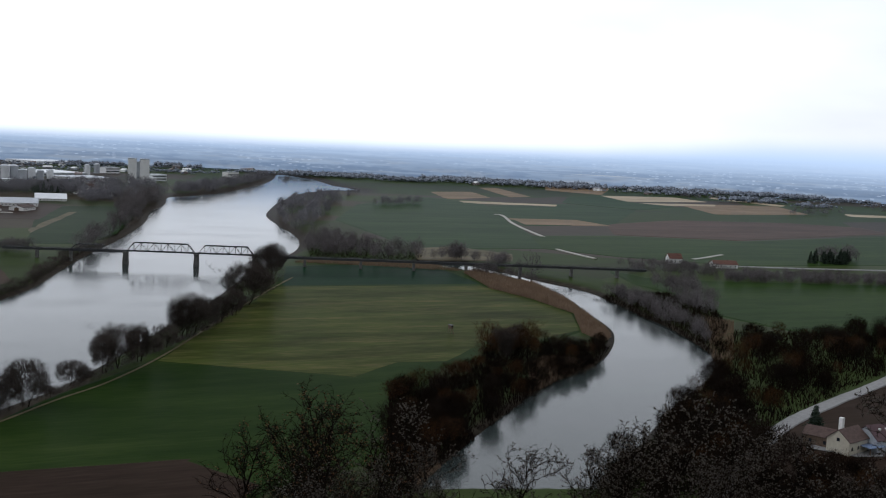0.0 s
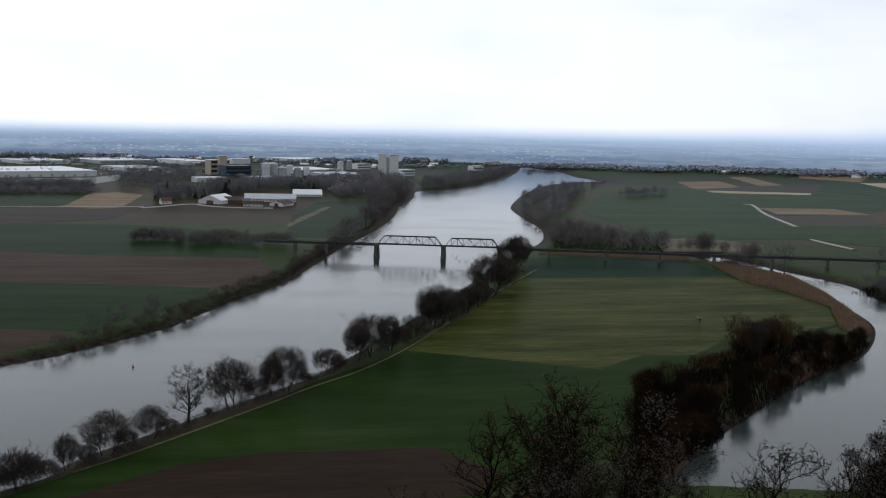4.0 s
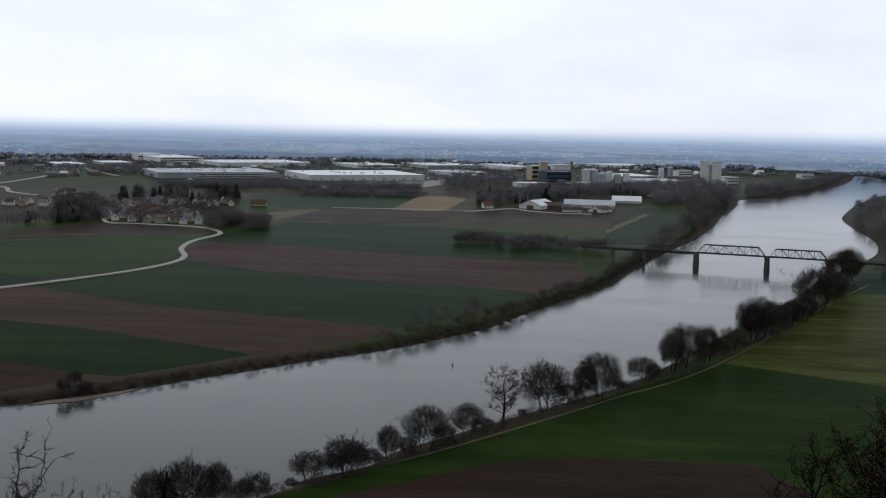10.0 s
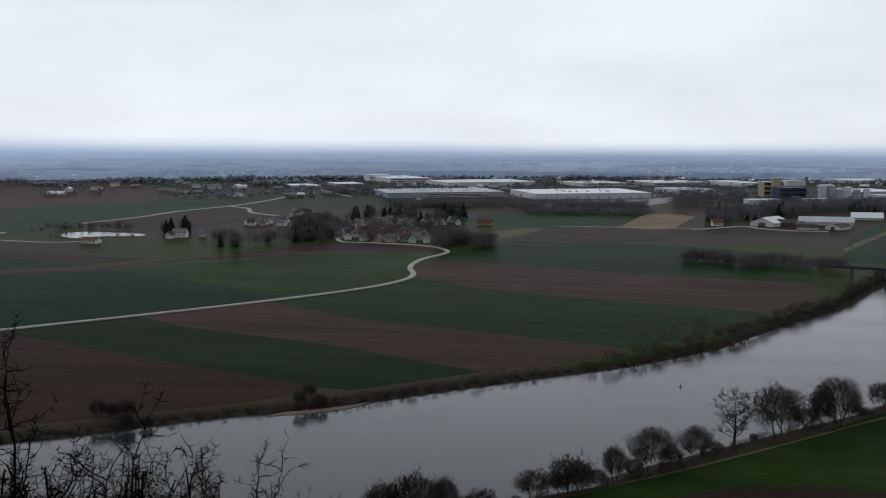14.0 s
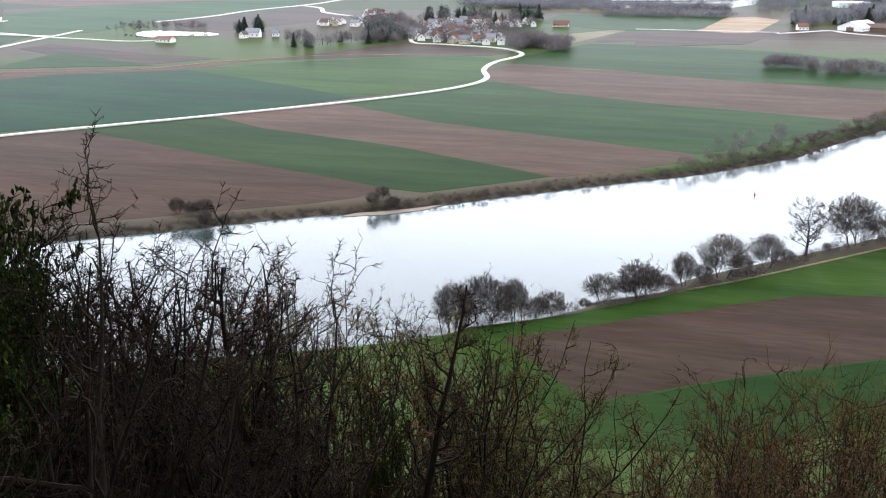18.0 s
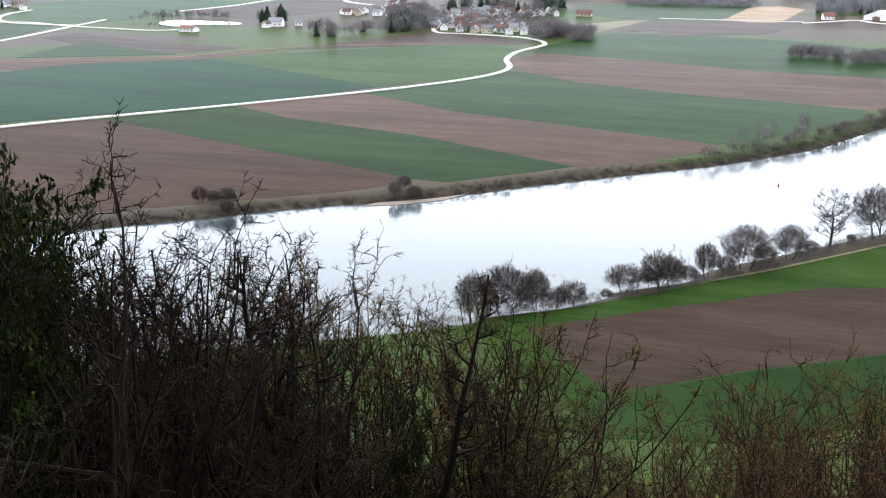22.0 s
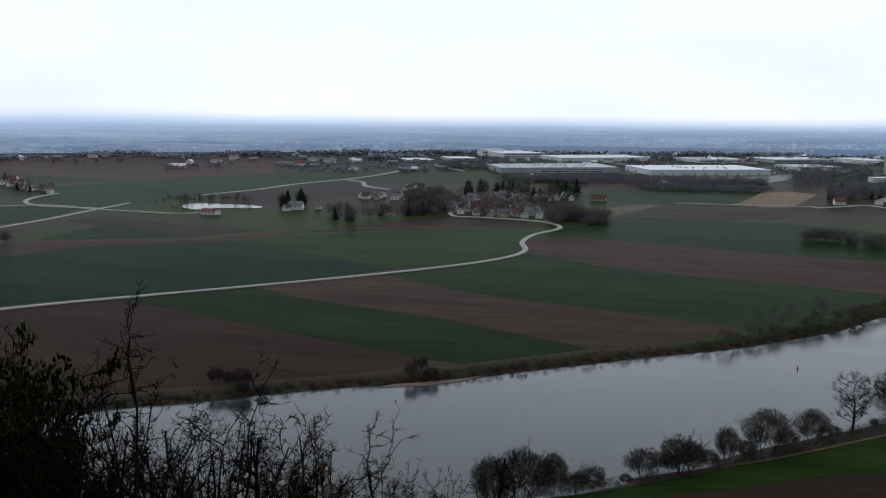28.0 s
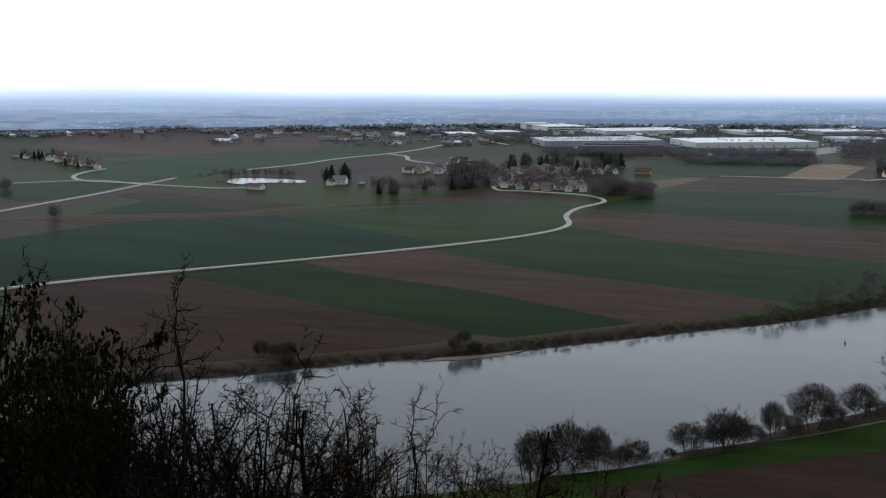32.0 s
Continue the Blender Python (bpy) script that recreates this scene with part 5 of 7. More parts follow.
# ---------------------------------------------------------------- railway bridge
def railway_bridge():
    """Two through-truss spans on stone piers, with plate-girder approaches."""
    a, b = Vector((85, 926, 0)), Vector((552, 770, 0))
    turn = math.degrees(math.atan2(b.y - a.y, b.x - a.x))
    ob = thing("railway_bridge", a.x, a.y, 0, turn, "dark steel railway truss bridge on stone piers", "bridge")
    deck, w = 10.2, 2.6

    def beam(name, p, q, s, h=None, label=""):
        bm = bmesh.new()
        add_bar(bm, p, q, s, h)
        return part(name, bm, M["steel"], ob, label)

    def truss(x0, x1, high, n, base, hang):
        step = (x1 - x0) / n
        for s in (-w, w):
            beam("bottom_chord", (x0, s, base), (x1, s, base), 0.5, 0.8)
            beam("top_chord", (x0 + step, s, base + high), (x1 - step, s, base + high), 0.5, 0.6)
            beam("end_post", (x0, s, base), (x0 + step, s, base + high), 0.5)
            beam("end_post", (x1, s, base), (x1 - step, s, base + high), 0.5)
            for k in range(1, n):
                beam("upright", (x0 + k * step, s, base), (x0 + k * step, s, base + high), 0.26)
            for k in range(1, n - 1):
                z = (base, base + high) if k % 2 else (base + high, base)
                beam("diagonal", (x0 + k * step, s, z[0]), (x0 + (k + 1) * step, s, z[1]), 0.34)
        for k in range(1, n):
            beam("cross_beam", (x0 + k * step, -w, base + high), (x0 + k * step, w, base + high), 0.25)

    truss(82, 133, 6.6, 10, deck, 0)
    truss(136, 178, 6.2, 9, deck, 0)
    truss(40, 68, 4.0, 6, deck, 0)
    end = 494
    box_part("deck", -10, end, -2.3, 2.3, deck - 0.2, deck + 0.25, M["steel"], ob, "dark railway deck")
    for s in (-1.9, 1.9):
        for x0, x1 in ((-10, 80), (180, end)):
            box_part("girder", x0, x1, s - 0.2, s + 0.2, deck - 1.6, deck - 0.2, M["steel"], ob, "riveted plate girder")
    for s in (-0.75, 0.75):
        box_part("rail", -10, end, s - 0.06, s + 0.06, deck + 0.25, deck + 0.45, M["steel"], ob)
    for s in (-2.4, 2.4):
        for x0, x1 in ((-10, 40), (180, end)):
            box_part("handrail", x0, x1, s - 0.05, s + 0.05, deck + 1.15, deck + 1.25, M["steel"], ob)
    for x in (81, 134.5, 179):
        bm = bmesh.new()
        add_box(bm, x - 1.6, x + 1.6, -4.2, 4.2, -1.5, deck - 1.2)
        for v in bm.verts:
            if v.co.z < 0:
                v.co.x += 0.5 * (1 if v.co.x > x else -1)
                v.co.y *= 1.12
        bmesh.ops.bevel(bm, geom=[e for e in bm.edges if abs(e.verts[0].co.z - e.verts[1].co.z) > 2], offset=0.7, segments=2, affect="EDGES")
        pr = part("pier", bm, M["pier"], ob, "grey stone river pier")
        box_part("cap", x - 2.0, x + 2.0, -4.6, 4.6, deck - 1.2, deck - 0.45, M["pier"], pr)
    for x in (15, 40, 218, 262, 304, 346, 390, 432, 470):
        box_part("pier", x - 0.9, x + 0.9, -2.6, 2.6, -1.5, deck - 1.5, M["pier"], ob, "plain stone approach pier")
    return ob


railway_bridge()

# trees along the near bank
plant("alder", -88.3, 295.7, 14.1, 164, wide=1.12)
plant("willow", -81.0, 303.2, 14.9, 76, wide=1.23)
plant("alder", -73.5, 307.9, 12.9, 200, wide=0.90)
plant("bush", -64.4, 315.8, 7.3, 85, wide=1.12)
plant("bush", -67.8, 311.9, 6.4, 240, wide=1.12)
plant("bush", -56.5, 327.3, 3.0, 145, wide=1.12)
plant("bush", -45.6, 339.2, 5.9, 40, wide=1.01)
plant("bush", -39.6, 343.6, 8.0, 6, wide=1.12)
plant("bush", -34.7, 348.9, 5.1, 110, wide=1.12)
plant("alder", -30.0, 354.2, 10.6, 140, wide=1.01)
plant("bush", -24.4, 359.3, 6.0, 355, wide=1.01)
plant("willow", -18.8, 367.0, 13.6, 210, wide=1.23)
plant("bush", -12.6, 375.8, 5.5, 176, wide=1.12)
plant("willow", -5.7, 382.9, 11.1, 216, wide=1.06)
plant("bush", 0.8, 392.2, 4.3, 145, wide=1.12)
plant("tall", 6.6, 402.3, 19.8, 249, wide=1.12)
plant("bush", 13.6, 410.0, 3.4, 215, wide=0.90)
plant("willow", 22.3, 420.7, 17.8, 80, wide=1.12)
plant("bush", 32.8, 435.0, 7.6, 275, wide=1.12)
plant("willow", 38.4, 437.8, 14.0, 120, wide=0.78)
plant("willow", 44.5, 444.4, 17.0, 325, wide=1.12)
plant("bush", 53.9, 458.8, 4.3, 180, wide=1.12)
plant("bush", 65.5, 476.2, 9.9, 220, wide=1.23)
plant("bush", 71.0, 481.1, 6.2, 240, wide=1.01)
plant("alder", 81.4, 497.2, 16.8, 344, wide=1.12)
plant("willow", 88.8, 506.0, 18.4, 115, wide=1.23)
plant("alder", 100.0, 517.5, 16.1, 330, wide=1.01)
plant("bush", 110.6, 536.6, 7.5, 175, wide=1.12)
plant("bush", 118.7, 548.7, 10.9, 195, wide=1.12)
plant("alder", 130.8, 570.5, 18.8, 40, wide=1.12)
plant("willow", 136.3, 574.7, 21.0, 235, wide=1.12)
plant("willow", 149.3, 597.1, 15.9, 80, wide=1.12)
plant("alder", 161.6, 614.0, 14.8, 285, wide=1.12)
plant("alder", 175.2, 633.9, 15.0, 130, wide=1.12)
plant("willow", 193.5, 674.7, 24.9, 150, wide=1.34)
plant("willow", 210.7, 708.8, 18.7, 170, wide=1.12)
plant("willow", 240.7, 789.7, 22.9, 5, wide=1.12)
plant("alder", 253.8, 814.2, 22.4, 126, wide=1.23)
plant("bush", -42.3, 338.5, 10.7, 30, wide=1.12)
plant("bush", -52.0, 332.6, 8.8, 320, wide=1.12)
hedgerow([(-100, 276), (-87, 295), (-62, 316), (-25, 356), (-0, 389), (20, 419), (59, 466), (105, 532), (150, 599), (197, 688)], 3.2, 1.6, 4.4, 3, 1.5, material="twig_bank", inland=-2.0)
# far bank: low scrub with some trees
hedgerow([(-281, 326), (-236, 358), (-209, 386), (-181, 408), (-155, 428), (-118, 467), (-76, 508), (-42, 541), (-5, 592), (35, 653), (35, 680), (77, 766), (107, 861), (153, 992)], 2.0, 1.4, 3.4, 5, 2.0, material="twig_bank", inland=3.2)
hedgerow([(-58, 527), (-30, 565), (-5, 605), (23, 653), (3, 617), (36, 695), (79, 788), (111, 889), (149, 1000)], 6, 3, 6.5, 6, 2.5, "bare bushes on the river bank", material="twig_bank", inland=2.5)
hedgerow([(-281, 326), (-236, 358), (-209, 386), (-181, 408), (-155, 428), (-118, 467), (-76, 508), (-42, 541), (-5, 592), (35, 653), (35, 680), (77, 766), (107, 861), (153, 992)], 2.4, 0.8, 1.9, 15, 2.5, "dry weeds and brambles behind the bank", material="twig_bank", inland=7.0)
wood([(-46, 564), (-35, 635), (-7, 664), (3, 605)], 16, 5, 8, 11)
grove(["bush"], [(-228, 377), (-232, 395), (-216, 399), (-206, 389)], 6, 5, 7, 12, 4)
grove(["bush"], [(-165, 429), (-164, 445), (-154, 432)], 3, 4, 6, 13, 4)
# woods along the river beyond the railway bridge
wood([(409, 1336), (483, 1565), (551, 1725), (619, 1814), (650, 1757), (575, 1546), (461, 1305), (392, 1145), (378, 1131), (395, 1236)], 105, 12, 17, 21)
wood([(622, 1580), (658, 1635), (762, 1689), (731, 1609)], 21, 9, 14, 22)
wood([(323, 937), (363, 1068), (394, 1098), (393, 993), (434, 956), (419, 912), (363, 904)], 82, 10, 17, 23)
wood([(681, 1836), (801, 2037), (749, 1905), (664, 1761)], 12, 8, 10, 24)
wood([(440, 904), (466, 938), (450, 895)], 7, 12, 17, 25)
wood([(415, 805), (440, 833), (458, 772), (441, 760)], 21, 8, 13, 26)
wood([(453, 789), (470, 806), (453, 773)], 6, 18, 22, 27)
wood([(244, 1438), (315, 1693), (350, 1646), (309, 1477), (268, 1360), (229, 1207), (182, 1065), (142, 952), (133, 950), (172, 1088), (222, 1251)], 127, 13, 21, 28)
wood([(364, 1710), (428, 1898), (561, 2083), (759, 2505), (680, 2247), (494, 1866), (409, 1740)], 165, 14, 20, 29)
wood([(10, 965), (26, 1013), (94, 992), (99, 968), (34, 949)], 60, 6, 11, 30, models=(0, 1, 3, 4))
wood([(449, 688), (479, 694), (471, 628), (429, 537), (400, 490), (412, 522), (430, 573), (437, 607), (449, 656)], 90, 7, 12, 31)
wood([(544, 750), (585, 731), (484, 591), (472, 593), (498, 664)], 45, 9, 14, 32)
grove(["thicket", "oak", "thicket"], [(371, 450), (401, 489), (444, 516), (481, 510), (535, 501), (566, 496), (503, 439), (410, 402), (324, 352), (293, 346)], 70, 8, 14, 33, 6)
grove(["thicket", "oak", "thicket"], [(282, 367), (318, 399), (353, 427), (326, 376), (283, 324), (242, 292), (218, 293)], 40, 8, 13, 34, 5)
grove(["thicket", "oak", "thicket"], [(214, 389), (249, 424), (314, 475), (346, 512), (356, 535), (320, 512), (313, 530), (276, 505), (237, 477), (202, 426), (185, 374)], 70, 6, 10, 35, 5)
grove(["alder", "oak"], [(254, 487), (273, 513), (297, 508), (268, 458)], 8, 14, 17, 36, 5)
grove(["thicket", "oak", "thicket"], [(164, 379), (188, 429), (209, 424), (191, 368), (167, 340), (142, 321)], 24, 8, 13, 37, 5)
grove(["fir"], [(811, 864), (841, 892), (898, 891), (862, 854)], 26, 10, 14, 38, 3)
wood([(824, 882), (945, 927), (886, 872)], 9, 13, 18, 39)
wood([(603, 746), (659, 786), (798, 748), (829, 731), (799, 705), (755, 708)], 210, 6, 10, 40)
hedgerow([(583, 860), (622, 859), (659, 825), (668, 797)], 12, 5, 9, 41, 4, "bare trees along the railway", models=(0, 1, 2))
wood([(1562, 2090), (1776, 2222), (1717, 2068), (1536, 1977)], 30, 6, 11, 42)
wood([(1445, 1606), (1680, 1795), (1608, 1614), (1395, 1502)], 24, 8, 13, 43)
wood([(1240, 2599), (1464, 3015), (2009, 3427), (1732, 2920)], 90, 10, 15, 44)
wood([(1767, 1714), (2021, 1928), (1997, 1840), (1669, 1563)], 12, 8, 13, 45)
# trees round the farm, the village and the hamlets
wood([(-20, 1416), (-8, 1597), (43, 1592), (123, 1683), (125, 1600), (36, 1483)], 80, 12, 20, 46, "bare trees between houses and gardens")
grove(["fir"], [(-20, 1416), (-8, 1597), (43, 1592), (123, 1683), (125, 1600), (36, 1483)], 12, 12, 20, 146, 4)
wood([(162, 1613), (191, 1775), (250, 1827), (236, 1664)], 40, 14, 20, 47, "bare trees between houses and gardens")
grove(["fir"], [(162, 1613), (191, 1775), (250, 1827), (236, 1664)], 7, 14, 20, 147, 4)
wood([(228, 1660), (300, 1750), (265, 1541), (225, 1527)], 60, 8, 14, 48, models=(0, 1, 3, 4))
wood([(-480, 1012), (-450, 1054), (-418, 1223), (-381, 1111), (-417, 1078), (-446, 1018)], 40, 10, 16, 49, "bare trees between houses and gardens")
grove(["fir"], [(-480, 1012), (-450, 1054), (-418, 1223), (-381, 1111), (-417, 1078), (-446, 1018)], 9, 10, 16, 149, 5)
wood([(-264, 1059), (-277, 1147), (-259, 1174), (-237, 1098), (-254, 1051)], 34, 12, 17, 50, models=(0, 1, 3, 4))
wood([(-231, 1071), (-217, 1105), (-209, 1067), (-223, 1057)], 14, 6, 11, 51, models=(0, 1, 3, 4))
wood([(-468, 1368), (-435, 1431), (-315, 1421), (-291, 1317), (-401, 1342)], 30, 10, 17, 52, "bare trees between houses and gardens")
grove(["fir"], [(-468, 1368), (-435, 1431), (-315, 1421), (-291, 1317), (-401, 1342)], 7, 10, 17, 152, 5)
wood([(-751, 1107), (-776, 1243), (-682, 1246), (-644, 1178), (-710, 1138)], 60, 4, 8, 53)
grove(["fir"], [(-599, 1160), (-591, 1213), (-555, 1143), (-575, 1121)], 7, 14, 18, 54, 4)
wood([(-514, 1099), (-497, 1134), (-470, 1073), (-489, 1053)], 9, 10, 14, 55)
wood([(-1257, 1406), (-1190, 1428), (-966, 1251), (-971, 1196)], 18, 8, 13, 56, "bare trees between houses and gardens")
grove(["fir"], [(-1257, 1406), (-1190, 1428), (-966, 1251), (-971, 1196)], 13, 8, 13, 156, 5)
wood([(-1186, 1816), (-1071, 1874), (-1031, 1804), (-1137, 1750)], 21, 8, 12, 57)
wood([(-1485, 1880), (-1353, 1971), (-1312, 1911), (-1453, 1842)], 15, 6, 14, 58)
wood([(-634, 750), (-628, 753), (-622, 746), (-628, 744)], 4, 9, 12, 59)
wood([(-837, 917), (-866, 961), (-829, 920)], 6, 10, 14, 60)
wood([(565, 821), (616, 859), (665, 825), (665, 793), (647, 772), (590, 789)], 75, 6, 10, 179)
wood([(-432, 1657), (-444, 1771), (-318, 1796), (-298, 1686)], 170, 9, 13, 65, models=(0, 1, 3, 4))
wood([(-306, 1683), (-305, 1771), (-194, 1789), (-107, 1797), (-100, 1686), (-270, 1617)], 220, 8, 12, 66, models=(0, 1, 3, 4))
wood([(-724, 2048), (-699, 2158), (-569, 2185), (-536, 2019), (-669, 1948)], 110, 8, 13, 67, models=(0, 1, 3, 4))
wood([(-406, 2230), (-397, 2517), (-295, 2719), (-134, 2687), (-145, 2434), (-354, 2117)], 75, 9, 14, 68)
wood([(-99, 2002), (-47, 2306), (44, 2356), (45, 1861), (-17, 1629), (-66, 1673)], 150, 9, 15, 69, models=(0, 1, 3, 4))
grove(["fir"], [(-457, 1389), (-475, 1488), (-411, 1536), (-381, 1437), (-422, 1363)], 8, 13, 19, 170, 3)
grove(["fir"], [(-354, 1426), (-364, 1497), (-331, 1498), (-314, 1420)], 4, 14, 20, 171, 3)
for evergreen, count, seed in (([(-457, 1389), (-475, 1488), (-411, 1536), (-381, 1437), (-422, 1363)], 26, 270), ([(-354, 1426), (-364, 1497), (-331, 1498), (-314, 1420)], 16, 271), ([(-419, 1091), (-470, 1227), (-438, 1237), (-383, 1114)], 22, 272),
                               ([(-20, 1440), (-8, 1597), (43, 1592), (123, 1683), (125, 1600), (36, 1500)], 40, 273), ([(162, 1613), (191, 1775), (250, 1827), (236, 1664)], 22, 274), ([(-599, 1160), (-591, 1213), (-565, 1163), (-575, 1141)], 7, 275)):
    wood(evergreen, count, 11, 17, seed, "dark evergreen clump beside houses", material="needle", models=(0, 2))
wood([(-412, 1075), (-523, 1365), (-481, 1380), (-439, 1303), (-375, 1104)], 120, 9, 15, 172, models=(0, 1, 2))
grove(["fir"], [(-419, 1091), (-470, 1227), (-438, 1237), (-383, 1114)], 4, 11, 16, 173, 3)
wood([(50, 1719), (70, 1811), (200, 1866), (254, 1858), (237, 1726), (96, 1636)], 170, 9, 16, 174, models=(0, 1, 3, 4))
wood([(226, 310), (267, 344), (295, 345), (293, 306), (255, 265), (204, 274)], 120, 8, 12, 175, material="twig")
wood([(237, 1866), (345, 2078), (383, 2007), (380, 1780), (330, 1563), (257, 1538), (228, 1660)], 105, 13, 20, 176)
wood([(416, 904), (454, 938), (481, 870), (468, 789), (447, 807)], 45, 8, 13, 177)
wood([(-257, 1089), (-260, 1149), (-223, 1147), (-211, 1089)], 45, 9, 13, 178, models=(0, 1, 3, 4))
wood([(-508, 1699), (-525, 1788), (-319, 1704), (-304, 1628)], 150, 6, 9, 61, models=(0, 1, 3, 4))
wood([(-259, 1547), (-263, 1617), (-129, 1638), (-90, 1604), (-87, 1560)], 140, 6, 9, 62, models=(0, 1, 3, 4))
wood([(-32, 992), (-24, 1031), (11, 1016), (11, 982)], 40, 7, 11, 63, models=(0, 1, 3, 4))
for k, (patch, count, tall) in enumerate((([(449, 688), (483, 699), (517, 690), (515, 636), (461, 552), (395, 483), (410, 518), (428, 569), (436, 605), (447, 654)], 7000, 3.2), ([(370, 450), (395, 482), (451, 534), (496, 526), (585, 512), (517, 452), (400, 392), (324, 352), (276, 326), (238, 294), (222, 298), (284, 366)], 9000, 3.4), ([(207, 381), (247, 420), (310, 469), (348, 512), (356, 535), (320, 512), (313, 530), (276, 505), (237, 477), (199, 426), (179, 367)], 6000, 3.0), ([(140, 322), (185, 430), (206, 436), (193, 367), (166, 339)], 6000, 3.0), ([(318, 920), (363, 1068), (398, 1109), (397, 1003), (441, 966), (415, 904), (360, 896)], 2500, 2.6))):
    tufts("undergrowth", patch, count, 0.8, tall, M["twig"], "tangled brown undergrowth below bare trees", "undergrowth", 180 + k, 0.11, 0.4)
# reeds and rough grass at the backwater
tufts("reed_bed", [(412, 819), (431, 826), (429, 774), (437, 748), (418, 672), (395, 608), (370, 543), (352, 523), (354, 549), (388, 613), (393, 675), (388, 725)], 16000, 1.2, 3.6, M["reed"], "tan dry reeds along the backwater", "reeds", 81, 0.1)
tufts("reed_bed", [(316, 912), (355, 896), (402, 879), (416, 826), (389, 834), (343, 865), (292, 885)], 6000, 1.4, 2.6, M["reed"], "dry reeds under the railway", "reeds", 82, 0.07)
tufts("reed_bed", [(274, 470), (294, 491), (317, 475), (279, 450), (250, 426)], 2500, 1.4, 2.4, M["reed"], "dry reeds on a muddy point", "reeds", 83, 0.07)
tufts("reed_bed", [(472, 593), (480, 570), (390, 461), (389, 476)], 3000, 1.2, 2.2, M["reed"], "dry grass and reeds between bushes", "reeds", 84, 0.07)
tufts("reed_bed", [(153, 351), (169, 354), (165, 337), (149, 319)], 1500, 1.4, 2.4, M["reed"], "dry reeds at the creek mouth", "reeds", 85, 0.07)


def silo_block(x, y, turn):
    ob = thing("grain_silo", x, y, LAND, turn, "tall white twin grain silo", "silo")
    for x0, x1, h in ((-18, -3.5, 42), (2.0, 18, 41.5)):
        bm = bmesh.new()
        add_box(bm, x0, x1, -8, 8, 0, h)
        bmesh.ops.bevel(bm, geom=bm.edges[:], offset=0.25, segments=1, affect="EDGES")
        tw = part("tower", bm, M["concrete"], ob)
        for k in range(1, 4):
            xx = x0 + (x1 - x0) * k / 4
            box_part("rib", xx - 0.3, xx + 0.3, -8.35, -8, 1, h - 1, M["concrete"], tw)
        box_part("parapet", x0 - 0.4, x1 + 0.4, -8.4, 8.4, h, h + 1.0, M["sheet_grey"], tw)
    box_part("stair_shaft", -3.5, 2.0, -6.5, 6.5, 0, 38, M["sheet_grey"], ob, "dark recessed stair shaft")
    box_part("loading_shed", 18, 30, -6, 8, 0, 12, M["sheet_white"], ob, "low white loading shed")


def pond(outline):
    flat_sheet("pond", [tuple(p) for p in catmull(outline, 4, True)], LAND + 0.3, M["pond"], "bright pond mirroring the white sky", "water")



# works, farm and village across the river
hall(-207, 1950, 205.5, 158, 9.2, 25.5, "sheet_white", "sheet_white", "long white flat-roofed warehouse", doors=10, units=14)
hall(-236, 2436, 101.2, 118, 6.5, 31.0, "sheet_white", "sheet_white", "white upper storey block with windows", strips=1, units=6)
hall(-457, 1930, 207.0, 147, 8.9, 26.7, "sheet_grey", "sheet_grey", "long grey factory hall with banded front", bands=2, units=46)
hall(-472, 2408, 198.3, 148, 7.4, 32.2, "sheet_white", "sheet_white", "wide white distribution hall", units=8)
hall(-682, 2523, 98.8, 173, 9.6, 35.0, "concrete", "sheet_white", "white office and works block", strips=2, units=4)
hall(-778, 2598, 51.7, 40, 14.2, 36.5, "concrete", "sheet_white", "white works block with a higher roof", strips=1)
hall(-756, 2314, 58.0, 88, 4.9, 33.2, "sheet_grey", "sheet_white", "low pale works hall", strips=1)
hall(-818, 2217, 57.3, 85, 4.7, 32.5, "sheet_grey", "sheet_white", "low grey storage shed", strips=1)
hall(-81, 2500, 125.7, 132, 6.7, 30.7, "sheet_grey", "sheet_white", "grey works hall with windows", strips=1, units=5)
hall(-36, 2174, 83.0, 109, 6.5, 27.1, "sheet_white", "sheet_grey", "pale hall with a grey roof", strips=1, doors=5)
hall(67, 2473, 53.7, 140, 8.2, 29.6, "sheet_white", "sheet_white", "plain white works hall", units=3)
hall(91, 2092, 37.1, 22, 25.9, 25.5, "beige", "concrete", "tall beige mill tower", strips=3)
hall(96, 2080, 15, 8, 33.5, 25.5, "beige", "concrete", "beige lift head on the mill tower")
hall(121, 2049, 49.0, 30, 17.6, 24.9, "navy", "navy", "dark blue clad production building", strips=2)
hall(157, 2553, 44.8, 25, 11.0, 29.8, "sheet_white", "sheet_white", "white upper works block", units=3)
hall(68, 1856, 48.2, 25, 7.1, 23.1, "sheet_white", "sheet_white", "low white storage shed", doors=4)
hall(156, 1926, 45.9, 25, 5.5, 23.4, "sheet_white", "sheet_grey", "low white works annex", doors=3)
hall(274, 2180, 107.0, 111, 6.6, 25.5, "sheet_grey", "sheet_white", "grey works hall by the silos", strips=1, units=4)
hall(315, 2046, 82.5, 86, 5.5, 23.9, "concrete", "sheet_grey", "low grey concrete building", strips=1)
hall(341, 2751, 118.3, 115, 5.5, 30.7, "sheet_white", "sheet_white", "pale hall behind the works")
hall(438, 2119, 31.4, 25, 11.3, 24.1, "sheet_white", "sheet_grey", "white building beside the silo", strips=2)
hall(639, 2354, 29.4, 18, 10.5, 25.5, "plaster", "sheet_grey", "white building between bank trees", strips=1)
hall(397, 2372, 32.7, 20, 11.5, 26.8, "concrete", "sheet_grey", "grey concrete works tower", strips=2)
silo_block(382, 2023, -10.4)
tank(168, 2052, 8, 22, "sheet_white", "grey steel storage tank")
tank(182, 2059, 8, 22, "sheet_grey", "grey steel storage tank")
